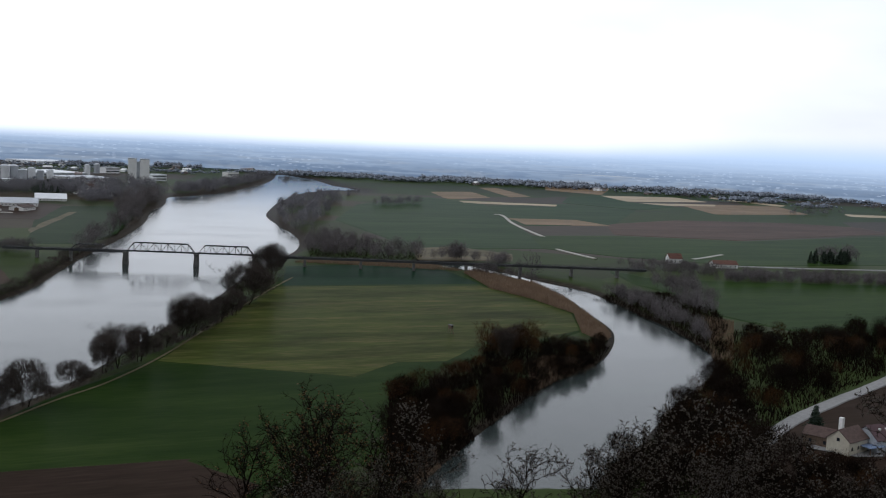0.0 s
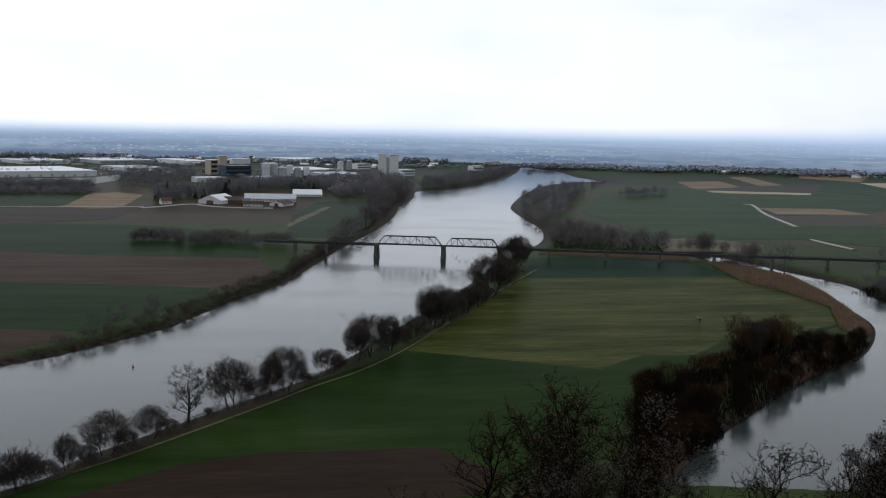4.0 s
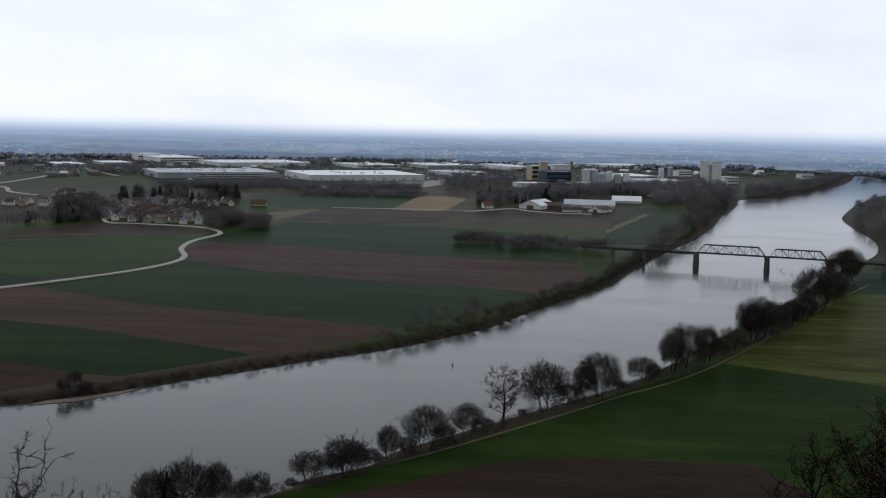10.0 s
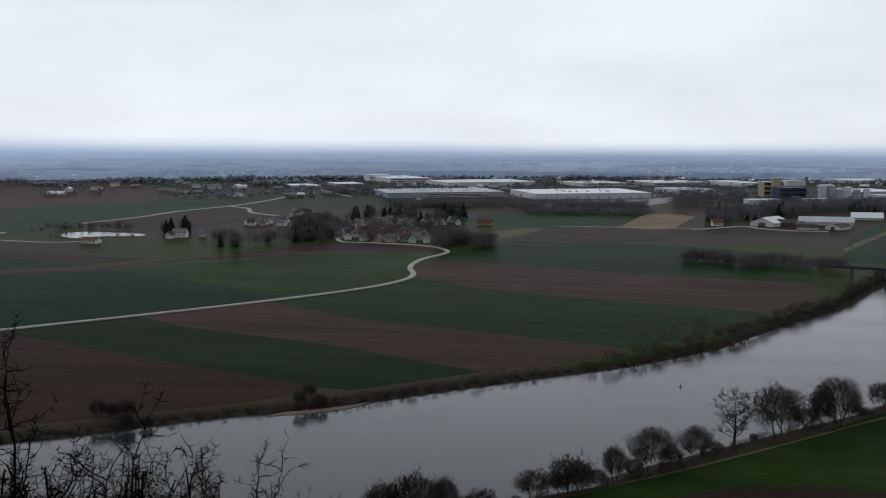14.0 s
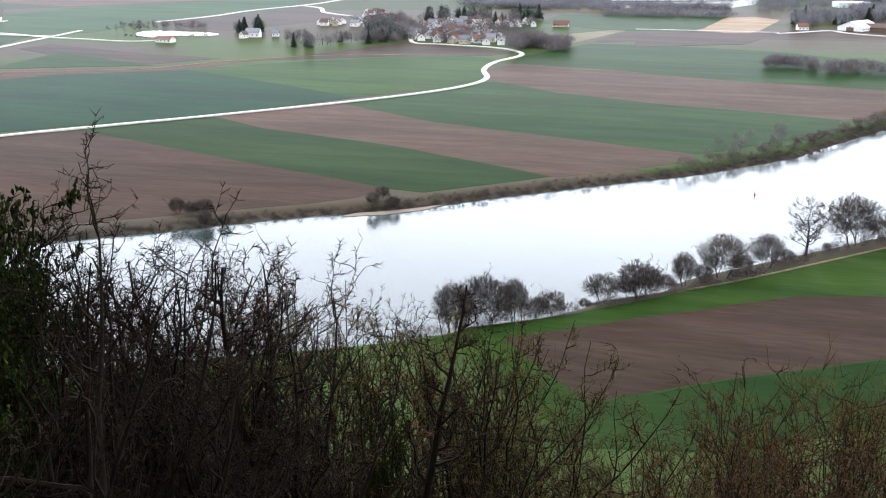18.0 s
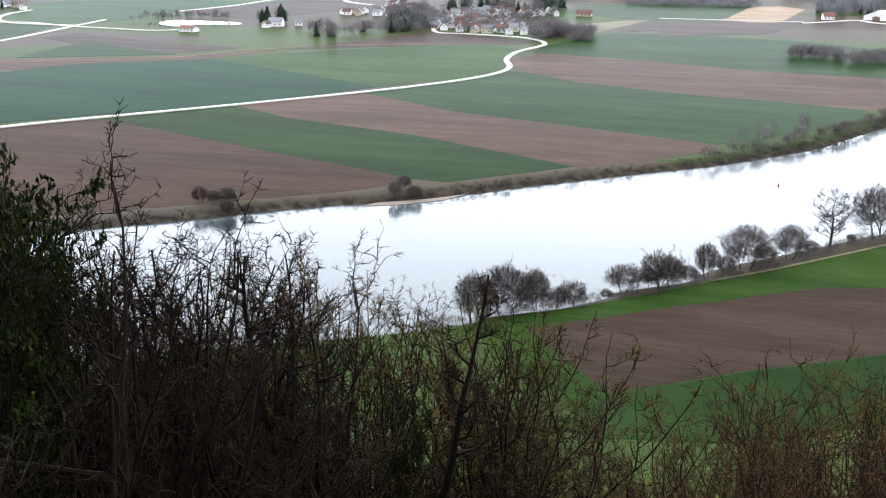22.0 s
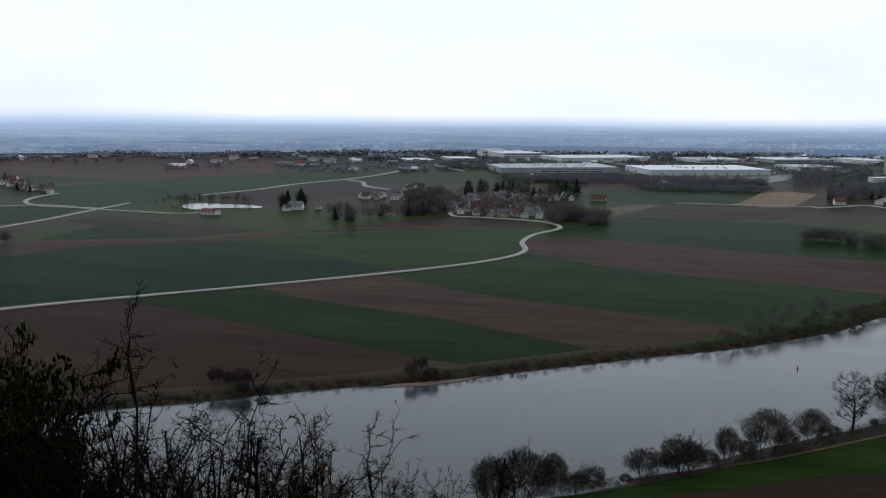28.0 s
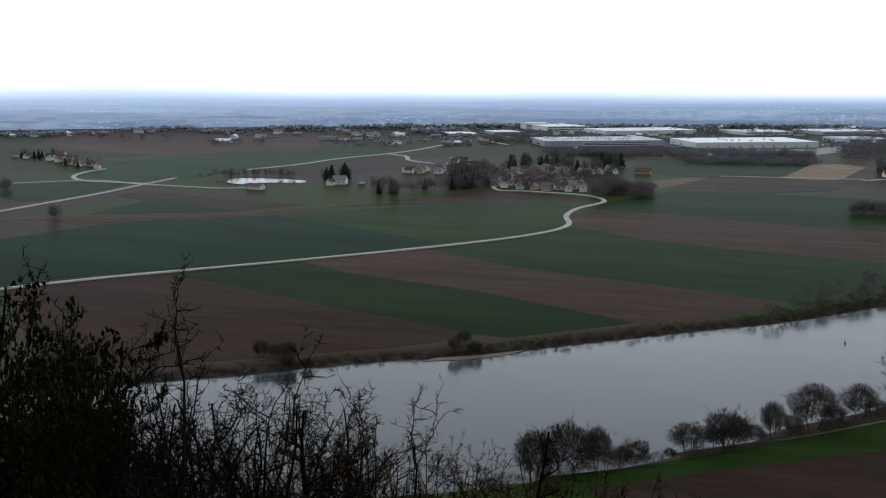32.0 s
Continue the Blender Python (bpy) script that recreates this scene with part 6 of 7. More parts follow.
tank(194, 2028, 7, 17, "sheet_grey", "grey steel storage tank")
tank(212, 2073, 7, 18, "sheet_white", "grey steel storage tank")
tank(223, 2041, 6, 16, "sheet_grey", "grey steel storage tank")
tank(244, 2088, 6, 15, "sheet_white", "grey steel storage tank")
tank(336, 2295, 6, 18, "sheet_white", "grey steel storage tank")
tank(363, 2354, 6, 18, "sheet_grey", "grey steel storage tank")
gable_house(58.7, 1423.5, 41.9, 30.0, 4.5, 6.0, 62, "plaster", "sheet_white", "white farm barn with a wide pale roof and gable door", name="barn", category="barn", door=True, chimney=False)
gable_house(78.1, 1420.8, 23.7, 16.0, 4.0, 4.0, -6, "wood", "tile_brown", "open dark timber shed beside the barn", name="shed", category="shed", windows=False, chimney=False)
gable_house(125.0, 1454.6, 63.0, 26.0, 4.0, 5.5, -4, "plaster", "sheet_grey", "long white farm barn with a light grey roof", name="barn", category="barn", chimney=False)
gable_house(132.8, 1385.3, 28.7, 18.0, 3.5, 3.0, 58, "plaster", "tile_brown", "white cow shed with a low brown roof", name="shed", category="shed", door=True, chimney=False)
gable_house(92.1, 1398.4, 9.6, 9.0, 5.0, 2.5, -4, "plaster", "tile_grey", "small white dairy building with windows", chimney=False)
gable_house(98.0, 1374.4, 23.0, 10.0, 3.0, 3.0, -4, "plaster", "tile_brown", "small white farm annex building", name="annex", category="barn")
gable_house(183.0, 1554.2, 38.4, 24.0, 3.0, 6.0, -4, "plaster", "sheet_white", "white barn with a bright sheet-metal roof", name="barn", category="barn", chimney=False)
gable_house(-2.8, 1403.4, 12.4, 8.7, 4.0, 4.0, 20, "plaster", "tile_red", "white house with a red roof")
gable_house(-553.2, 1113.8, 14.6, 10.2, 5.0, 4.0, 10, "plaster", "tile_grey", "white farmhouse with a grey roof")
gable_house(-556.7, 1097.9, 8.5, 5.9, 4.0, 3.0, 80, "plaster", "tile_brown", "small white house gable")
gable_house(-534.3, 1127.9, 7.3, 5.1, 4.0, 3.0, 20, "plaster", "tile_grey", "small white house among trees")
gable_house(-608.9, 1030.7, 17.6, 10.0, 3.6, 2.4, -5, "plaster", "tile_red", "low white pavilion with a red roof")
gable_house(-1145.8, 1829.2, 33.9, 14.0, 4.0, 4.0, 0, "sheet_grey", "sheet_white", "long grey barn with a pale roof", name="barn", category="barn")
gable_house(-1007.8, 1983.8, 37.1, 14.0, 4.0, 4.0, 0, "sheet_grey", "tile_grey", "grey field barn on the plain", name="barn", category="barn")
gable_house(-980.8, 1992.4, 21.8, 15.2, 5.0, 4.0, 30, "plaster", "tile_red", "white farmhouse with a red roof")
gable_house(-986.0, 2137.9, 25.4, 17.8, 5.0, 4.0, 20, "plaster", "tile_grey", "white farm building with a grey roof")
gable_house(-1157.5, 1395.9, 17.8, 12.5, 5.0, 4.0, 10, "plaster", "tile_red", "white house with a red roof")
gable_house(-274.8, 1357.9, 17.7, 12.0, 3.0, 4.0, 5, "beige", "tile_red", "low house with a large red roof")
gable_house(660.6, 875.5, 12.9, 9.0, 5.0, 4.0, -12, "plaster", "tile_red", "white house with a red-brown roof by the railway")
gable_house(690.7, 840.5, 23.5, 11.0, 3.6, 3.0, -14, "plaster", "tile_red", "long white house with a red roof")

def village(outline, count, seed, label, group):
    """Closely set family houses of uneven size and colour."""
    rng = random.Random(seed)
    xs, ys = [p[0] for p in outline], [p[1] for p in outline]
    spots, tries = [], 0
    while len(spots) < count and tries < 9000:
        tries += 1
        x, y = rng.uniform(min(xs), max(xs)), rng.uniform(min(ys), max(ys))
        if not inside(np.array([x]), np.array([y]), outline)[0] or any(math.dist((x, y), s) < 13 for s in spots):
            continue
        spots.append((x, y))
        roof = rng.choice(("tile_red", "tile_brown", "tile_grey", "tile_brown", "tile_grey"))
        colour = {"tile_red": "red", "tile_brown": "brown", "tile_grey": "grey"}[roof]
        wall = rng.choice(("plaster", "plaster", "plaster", "plaster", "plaster", "beige"))
        gable_house(x, y, rng.uniform(7.5, 11), rng.uniform(6.2, 8), rng.uniform(3.4, 5.0), rng.uniform(2.8, 3.9), rng.choice((10, 100)) + rng.uniform(-14, 14),
                    wall, roof, "%s village house with a %s tiled roof" % ("white" if wall == "plaster" else "beige", colour), group=group)


wood([(-385, 1130), (-424, 1271), (-366, 1345), (-308, 1374), (-286, 1124), (-319, 1087)], 110, 7, 12, 64, models=(0, 1, 3, 4))
village([(-389, 1142), (-409, 1226), (-365, 1291), (-310, 1206), (-283, 1113), (-322, 1099)], 50, 71, "", "houses of the village")
village([(-427, 1270), (-421, 1384), (-308, 1393), (-302, 1349), (-375, 1279)], 34, 72, "", "houses of the village")
village([(-558, 1288), (-515, 1352), (-512, 1405), (-489, 1284), (-540, 1267)], 16, 73, "", "houses at the village edge")
village([(-551, 1425), (-571, 1501), (-547, 1497), (-522, 1413)], 6, 74, "", "houses at the village edge")
village([(-1228, 1372), (-1199, 1425), (-937, 1208), (-932, 1179), (-1063, 1274)], 14, 75, "", "houses of the hamlet")
village([(216, 1633), (257, 1874), (314, 1944), (289, 1683), (243, 1597)], 16, 76, "", "houses beside the works")
village([(-530, 1382), (-494, 1395), (-459, 1296), (-492, 1285)], 6, 77, "", "houses at the village edge")


def scattered_houses(outline, count, seed, label, big=1.0):
    """Small far buildings too many to count: walls and gable roofs in one mesh."""
    rng = np.random.RandomState(seed)
    poly = np.array(outline, float)
    lo, hi = poly.min(0), poly.max(0)
    p = rng.uniform(lo, hi, (count * 8, 2))
    p = p[inside(p[:, 0], p[:, 1], outline)][:count]
    p = p[np.hypot(p[:, 0], p[:, 1]) < RIM - 40]
    verts, faces = [], []
    for x, y in p:
        l, w, h, r = rng.uniform(5, 11) * big, rng.uniform(4, 6) * big, rng.uniform(3.5, 6), rng.uniform(2.5, 4)
        a = rng.choice((0.2, 1.77)) + rng.normal(0, 0.15)
        c, s = math.cos(a), math.sin(a)
        for part_ in range(2):
            k = len(verts)
            if part_ == 0:
                q = [(-l, -w, 0), (l, -w, 0), (l, w, 0), (-l, w, 0), (-l, -w, h), (l, -w, h), (l, w, h), (-l, w, h)]
                f = [(0, 1, 5, 4), (1, 2, 6, 5), (2, 3, 7, 6), (3, 0, 4, 7)]
            else:
                q = [(-l - .4, -w - .4, h), (l + .4, -w - .4, h), (l + .4, w + .4, h), (-l - .4, w + .4, h), (-l - .4, 0, h + r), (l + .4, 0, h + r)]
                f = [(0, 1, 5, 4), (2, 3, 4, 5), (1, 2, 5), (3, 0, 4), (0, 3, 2, 1)]
            verts += [(x + u * c - v * s, y + u * s + v * c, LAND + z) for u, v, z in q]
            faces += [tuple(k + i for i in g) for g in f]
    tagged(piece("distant_houses", verts, faces, M["settled"]), label, "houses", kind="stuff")


def far_wood(outline, count, low, high, seed, label, spikes=13):
    """Far trees as ragged round crowns of a few broad twigs each, gathered in loose clumps."""
    rng = np.random.RandomState(seed)
    poly = np.array(outline, float)
    lo, hi = poly.min(0), poly.max(0)
    heart = rng.uniform(lo, hi, (max(3, count // 9) * 4, 2))
    heart = heart[inside(heart[:, 0], heart[:, 1], outline)]
    p = heart[rng.randint(len(heart), size=count)] + rng.normal(0, 1, (count, 2)) * (26, 9)
    p = p[np.hypot(p[:, 0], p[:, 1]) < RIM - 40]
    count = len(p)
    if not count:
        return
    h = rng.uniform(low, high, count) * 1.15
    a = rng.uniform(0, 2 * np.pi, (count, spikes))
    e = np.arcsin(rng.uniform(-0.25, 1, (count, spikes)))
    r = h[:, None] * 0.5 * rng.uniform(0.8, 1.2, (count, spikes))
    way = np.stack([np.cos(a) * np.cos(e) * 1.25, np.sin(a) * np.cos(e) * 1.25, np.sin(e)], -1)
    core = np.column_stack([p, LAND + h * 0.45])[:, None, :]
    tip = core + way * r[..., None]
    side = np.stack([-np.sin(a), np.cos(a), np.zeros_like(a)], -1)
    over = np.cross(way, side)
    w = (h[:, None] * 0.2)[..., None]
    v = np.stack([core + side * w, core - side * w * 0.5 + over * w, core - side * w * 0.5 - over * w, tip], 2).reshape(-1, 3)
    i = np.arange(count * spikes) * 4
    f = np.concatenate([np.column_stack([i + k, i + (k + 1) % 3, i + 3]) for k in range(3)])
    # crowns take the twig colour already paled for haze
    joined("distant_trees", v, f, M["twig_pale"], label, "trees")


scattered_houses([(-2198, 2766), (-2382, 3459), (-2038, 3652), (-1492, 3920), (-1102, 4034), (-1165, 3060), (-1766, 3163)], 90, 91, "scattered far houses of a suburb on the plain")
scattered_houses([(-1068, 2650), (-1186, 3638), (-481, 3825), (-33, 3381), (-240, 3012), (-722, 2643)], 120, 92, "far houses and sheds behind the works")
scattered_houses([(-143, 2861), (239, 4175), (1027, 4060), (1386, 3952), (955, 3770), (318, 2979)], 70, 93, "far houses among trees")
scattered_houses([(1132, 3058), (1636, 3842), (2171, 3553), (2657, 3214), (3024, 2897), (2510, 3337), (1667, 3433)], 80, 94, "far farmsteads on the plain")
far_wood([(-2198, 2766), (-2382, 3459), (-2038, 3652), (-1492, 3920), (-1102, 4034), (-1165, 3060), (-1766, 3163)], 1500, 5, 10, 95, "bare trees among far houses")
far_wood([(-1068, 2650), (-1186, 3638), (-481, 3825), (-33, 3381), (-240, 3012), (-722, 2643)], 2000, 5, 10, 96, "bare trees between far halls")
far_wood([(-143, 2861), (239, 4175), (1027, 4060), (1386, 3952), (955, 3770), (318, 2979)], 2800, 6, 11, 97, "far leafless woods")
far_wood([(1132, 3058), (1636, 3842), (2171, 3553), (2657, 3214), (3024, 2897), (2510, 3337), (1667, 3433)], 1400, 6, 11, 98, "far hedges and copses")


def sector(r0, r1, a0, a1):
    """An outline between two distances and two bearings from the hill."""
    n = 12
    arc = [(-math.sin(radians(a0 + (a1 - a0) * i / n)), math.cos(radians(a0 + (a1 - a0) * i / n))) for i in range(n + 1)]
    return [(x * r0, y * r0) for x, y in arc] + [(x * r1, y * r1) for x, y in reversed(arc)]


for k, (r0, r1, a0, a1, homes, trees) in enumerate((
        (2300, 2870, 2, 32, 260, 1300), (2500, 2870, 32, 42, 50, 260), (2450, 2870, -14, 2, 130, 900), (2650, 2870, -34, -14, 40, 360), (2650, 2870, -50, -34, 20, 260), (2500, 2870, 42, 50, 30, 200), (2000, 2300, -8, 26, 80, 1300))):
    scattered_houses(sector(r0, r1, a0, a1), homes // 3, 110 + k, "pale houses scattered over the distant plain", 1.0)
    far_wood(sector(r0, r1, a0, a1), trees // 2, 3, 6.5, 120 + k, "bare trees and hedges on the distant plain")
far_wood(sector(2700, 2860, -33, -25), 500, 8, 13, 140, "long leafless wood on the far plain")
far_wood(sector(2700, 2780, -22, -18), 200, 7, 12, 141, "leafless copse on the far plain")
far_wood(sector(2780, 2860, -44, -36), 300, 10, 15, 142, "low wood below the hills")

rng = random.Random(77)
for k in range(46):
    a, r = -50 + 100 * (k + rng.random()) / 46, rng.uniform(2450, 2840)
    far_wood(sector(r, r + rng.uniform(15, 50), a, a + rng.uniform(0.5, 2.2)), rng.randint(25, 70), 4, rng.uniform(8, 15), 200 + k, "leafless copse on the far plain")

pond([(-675, 1086), (-697, 1126), (-686, 1146), (-641, 1145), (-606, 1134), (-602, 1112), (-637, 1100), (-644, 1075)])
hedgerow([(-690, 1082), (-668, 1070), (-640, 1062), (-612, 1092), (-596, 1108)], 5, 2, 4, 165, 3, "bare bushes beside a pond", material="twig_bank")

# ---------------------------------------------------------------- scrub on the hill below the viewpoint
KINDS["thorn"] = gnarled(20, 7, 3.0, "hawthorn", "dark bare hawthorn on the hillside", stems=4, boughs=8, subs=6, spurs=7, thick=0.016, lean=0.45, first=0.15)
KINDS["sapling"] = bare_tree(21, 8, 2.0, "young_ash", "slender leafless young ash on the hillside", stems=2, limbs=14, subs=6, twigs=4, twig_r=0.01, twig_l=0.6, low=0.2, twig_mat="twig_green", top=0.92, upright=0.8, crook=0.05)
KINDS["hazel"] = gnarled(22, 6, 2.2, "hazel", "many-stemmed budding hazel on the hillside", stems=8, boughs=6, subs=5, spurs=6, thick=0.007, lean=0.5, twig_mat="twig_red", first=0.2)
KINDS["ivied"] = bare_tree(23, 9, 2.6, "ivy_clad_tree", "thorn tree wrapped in glossy ivy", stems=3, limbs=12, subs=7, twigs=7, twig_r=0.012, twig_l=0.6, low=0.05, top=0.8, leafy=("ivy", 0.11, 1.0))
KINDS["slope_oak"] = gnarled(24, 14, 6.2, "oak", "dark tree in pale bud on the steep slope", stems=1, boughs=24, subs=10, spurs=9, thick=0.014, lean=0.05, first=0.18, leafy=("bud", 0.11, 0.3))
KINDS["budding_oak"] = gnarled(25, 14, 6.4, "oak", "dark tree with a few withered orange leaves", stems=1, boughs=26, subs=11, spurs=10, thick=0.014, lean=0.05, first=0.12, leafy=("withered", 0.09, 0.07))

KINDS["old_thorn"] = gnarled(26, 9, 2.4, "hawthorn", "gnarled bare hawthorn with thick dark stems", stems=2, boughs=10, subs=7, spurs=8, thick=0.017)
KINDS["lone_thorn"] = gnarled(33, 9, 1.7, "hawthorn", "slim upright hawthorn with knobbly spurs", stems=1, boughs=16, subs=5, spurs=9, thick=0.02, lean=0.08)
KINDS["yellow_sapling"] = gnarled(27, 8, 1.9, "young_maple", "slender yellowish young maple in bud", stems=4, boughs=9, subs=5, spurs=6, thick=0.008, lean=0.25, twig_mat="twig_green", first=0.2)


def on_slope(kind, az, r, el, turn=0, wide=1.0):
    """Plants on the hill, as tall as it takes to top out at that angle below the eye."""
    a = math.radians(az)
    x, y = -math.sin(a) * r, math.cos(a) * r
    z = ground_z(x, y)
    return plant(kind, x, y, max(2.0, 110 + r * math.tan(math.radians(el)) - z), turn, z=z, wide=wide)


on_slope("ivied", 39.3, 15, -12.9, 265, 0.38)
on_slope("ivied", 38.5, 17, -15.3, 225, 0.36)
on_slope("ivied", 42.5, 13, -10.1, 265, 0.60)
on_slope("old_thorn", 37.2, 17, -15.6, 50, 0.80)
on_slope("lone_thorn", 24.4, 22, -15.9, 295, 1.10)
on_slope("old_thorn", 26.3, 24, -17.4, 120, 0.80)
on_slope("lone_thorn", 19.3, 23, -17.0, 75, 1.00)
on_slope("old_thorn", 31.2, 21, -14.9, 210, 0.95)
on_slope("old_thorn", 34.2, 19, -15.4, 235, 0.80)
on_slope("old_thorn", 28.0, 24, -16.2, 110, 0.90)
on_slope("yellow_sapling", 15.1, 30, -19.8, 30, 1.10)
on_slope("yellow_sapling", 11.7, 34, -20.3, 5, 1.10)
on_slope("yellow_sapling", 9.4, 36, -22.7, 20, 1.00)
on_slope("hazel", 13.6, 28, -21.5, 160, 1.00)
on_slope("thorn", 42.5, 17, -11.6, 0, 0.90)
on_slope("thorn", 40.5, 18, -12.4, 50, 0.90)
on_slope("thorn", 39.0, 17, -12.9, 110, 0.80)
on_slope("thorn", 37.6, 18, -13.5, 170, 0.80)
on_slope("thorn", 36.2, 19, -14.1, 230, 0.80)
on_slope("thorn", 34.8, 20, -14.9, 290, 0.80)
on_slope("ivied", 40.8, 16, -13.2, 190, 0.45)
on_slope("hazel", 29.5, 26, -16.2, 40, 1.10)
on_slope("hazel", 27.4, 27, -16.5, 100, 1.00)
on_slope("hazel", 32.6, 24, -15.9, 160, 1.10)
on_slope("hazel", 33.9, 22, -15.6, 220, 1.00)
on_slope("thorn", 30.5, 25, -16.6, 70, 1.00)
on_slope("thorn", 35.4, 20, -15.1, 130, 0.90)
on_slope("thorn", 28.6, 23, -17.5, 15, 0.90)
on_slope("yellow_sapling", 17.2, 31, -19.2, 80, 1.00)
on_slope("yellow_sapling", 16.0, 33, -19.5, 170, 1.10)
on_slope("yellow_sapling", 13.2, 35, -20.2, 250, 1.00)
on_slope("yellow_sapling", 21.8, 29, -18.6, 310, 0.90)
on_slope("hazel", 5.1, 40, -25.1, 240, 1.10)
on_slope("ivied", 40.6, 15, -14.0, 320, 0.55)
on_slope("ivied", 42.0, 17, -14.8, 80, 0.60)
on_slope("ivied", 20.3, 24, -23.0, 300, 0.40)
on_slope("slope_oak", -29.5, 95, -15.1, 180, 1.00)
on_slope("slope_oak", -33.7, 100, -13.8, 210, 1.10)
on_slope("slope_oak", -36.7, 112, -12.1, 185, 1.00)
on_slope("slope_oak", -24.8, 92, -16.5, 75, 1.00)
on_slope("budding_oak", -19.6, 140, -13.0, 160, 1.25)
on_slope("budding_oak", -17.2, 125, -14.7, 70, 1.20)
on_slope("budding_oak", -20.8, 118, -13.6, 120, 1.20)
on_slope("budding_oak", -22.3, 110, -14.9, 250, 1.20)
on_slope("budding_oak", -19.2, 105, -15.5, 180, 1.30)
on_slope("budding_oak", -23.8, 100, -17.0, 20, 1.10)
on_slope("budding_oak", -21.5, 90, -17.1, 100, 1.20)
on_slope("budding_oak", -18.0, 130, -14.3, 220, 1.10)
on_slope("slope_oak", -21.7, 135, -14.0, 270, 1.20)
on_slope("slope_oak", -35.4, 95, -14.6, 150, 1.00)
on_slope("slope_oak", -32.1, 88, -15.6, 270, 1.00)
on_slope("slope_oak", -40.5, 150, -12.9, 140, 1.10)
on_slope("slope_oak", -39.0, 115, -14.3, 200, 1.10)
on_slope("slope_oak", -41.9, 112, -14.2, 270, 1.10)
on_slope("slope_oak", -44.6, 110, -14.8, 170, 1.00)
on_slope("slope_oak", -46.9, 112, -13.7, 165, 1.00)
on_slope("slope_oak", -23.5, 115, -15.4, 210, 1.10)
on_slope("slope_oak", -43.3, 95, -15.3, 40, 1.00)
on_slope("slope_oak", -49.3, 110, -11.7, 330, 1.00)
on_slope("slope_oak", -19.8, 110, -15.8, 160, 1.20)
on_slope("slope_oak", -21.5, 95, -17.1, 100, 1.20)
on_slope("slope_oak", -37.5, 88, -16.0, 260, 1.20)
on_slope("slope_oak", -40.5, 90, -16.0, 330, 1.20)
on_slope("slope_oak", -27.6, 80, -17.1, 70, 1.00)
on_slope("slope_oak", -18.7, 95, -17.4, 200, 1.20)
on_slope("slope_oak", -51.6, 120, -10.3, 230, 1.00)
SKYLINE = [(-8, -21.5), (-3, -20.8), (0, -21.3), (4, -23.5), (6.3, -25.0), (9, -24.2), (11.5, -22.8), (15, -20.4), (19, -18.8), (22, -19.2), (25.5, -18.9), (30, -18.6), (34, -17.8), (37, -16.4), (41, -15.2), (46, -13.5)]
rng = random.Random(5)
for i in range(92):
    az = -8 + 47 * (i + rng.random()) / 92
    line = np.interp(az, [p[0] for p in SKYLINE], [p[1] for p in SKYLINE])
    thin = az < 16
    r = rng.uniform(48, 95) if thin else rng.uniform(27, 52)
    if thin and i % 3 == 0 or az > 16 and i % 2:
        continue
    kind = rng.choice(("hazel", "sapling", "yellow_sapling")) if thin else rng.choice(("thorn", "thorn", "thorn", "sapling"))
    on_slope(kind, az, r, line - rng.uniform(0, 5.0) * rng.random() + (0.9 if i % 11 == 0 else 0), rng.uniform(0, 360), rng.uniform(0.85, 1.1) * (1.0 if thin else 0.8))
for i in range(12):
    az = -7 + 15 * (i + rng.random()) / 12
    on_slope("hazel", az, rng.uniform(33, 47), np.interp(az, [p[0] for p in SKYLINE], [p[1] for p in SKYLINE]) - rng.uniform(0.2, 2.2), rng.uniform(0, 360), rng.uniform(0.9, 1.2))
for az, r, el, kind in ((31.5, 22, -17.0, "thorn"), (34.0, 20, -16.2, "thorn"), (28.0, 24, -17.8, "sapling"), (44.0, 11, -9.6, "thorn"), (40.5, 14, -13.6, "thorn"), (14.5, 42, -19.8, "sapling"), (-1.0, 60, -20.6, "hazel"), (-5.0, 58, -20.0, "hazel")):
    on_slope(kind, az, r, el, rng.uniform(0, 360), 0.9)
for i in range(18):
    az = 25 + 21 * (i + rng.random()) / 18
    on_slope("thorn", az, rng.uniform(19, 30), -21.5 - rng.uniform(0, 4) + max(0, az - 32) * 0.35, rng.uniform(0, 360), 1.25)
for i in range(14):
    on_slope("thorn", 33 + 14 * (i + rng.random()) / 14, rng.uniform(15, 22), -18.5 - rng.uniform(0, 4), rng.uniform(0, 360), 1.1)

NEAR_FARM = (314, 306)

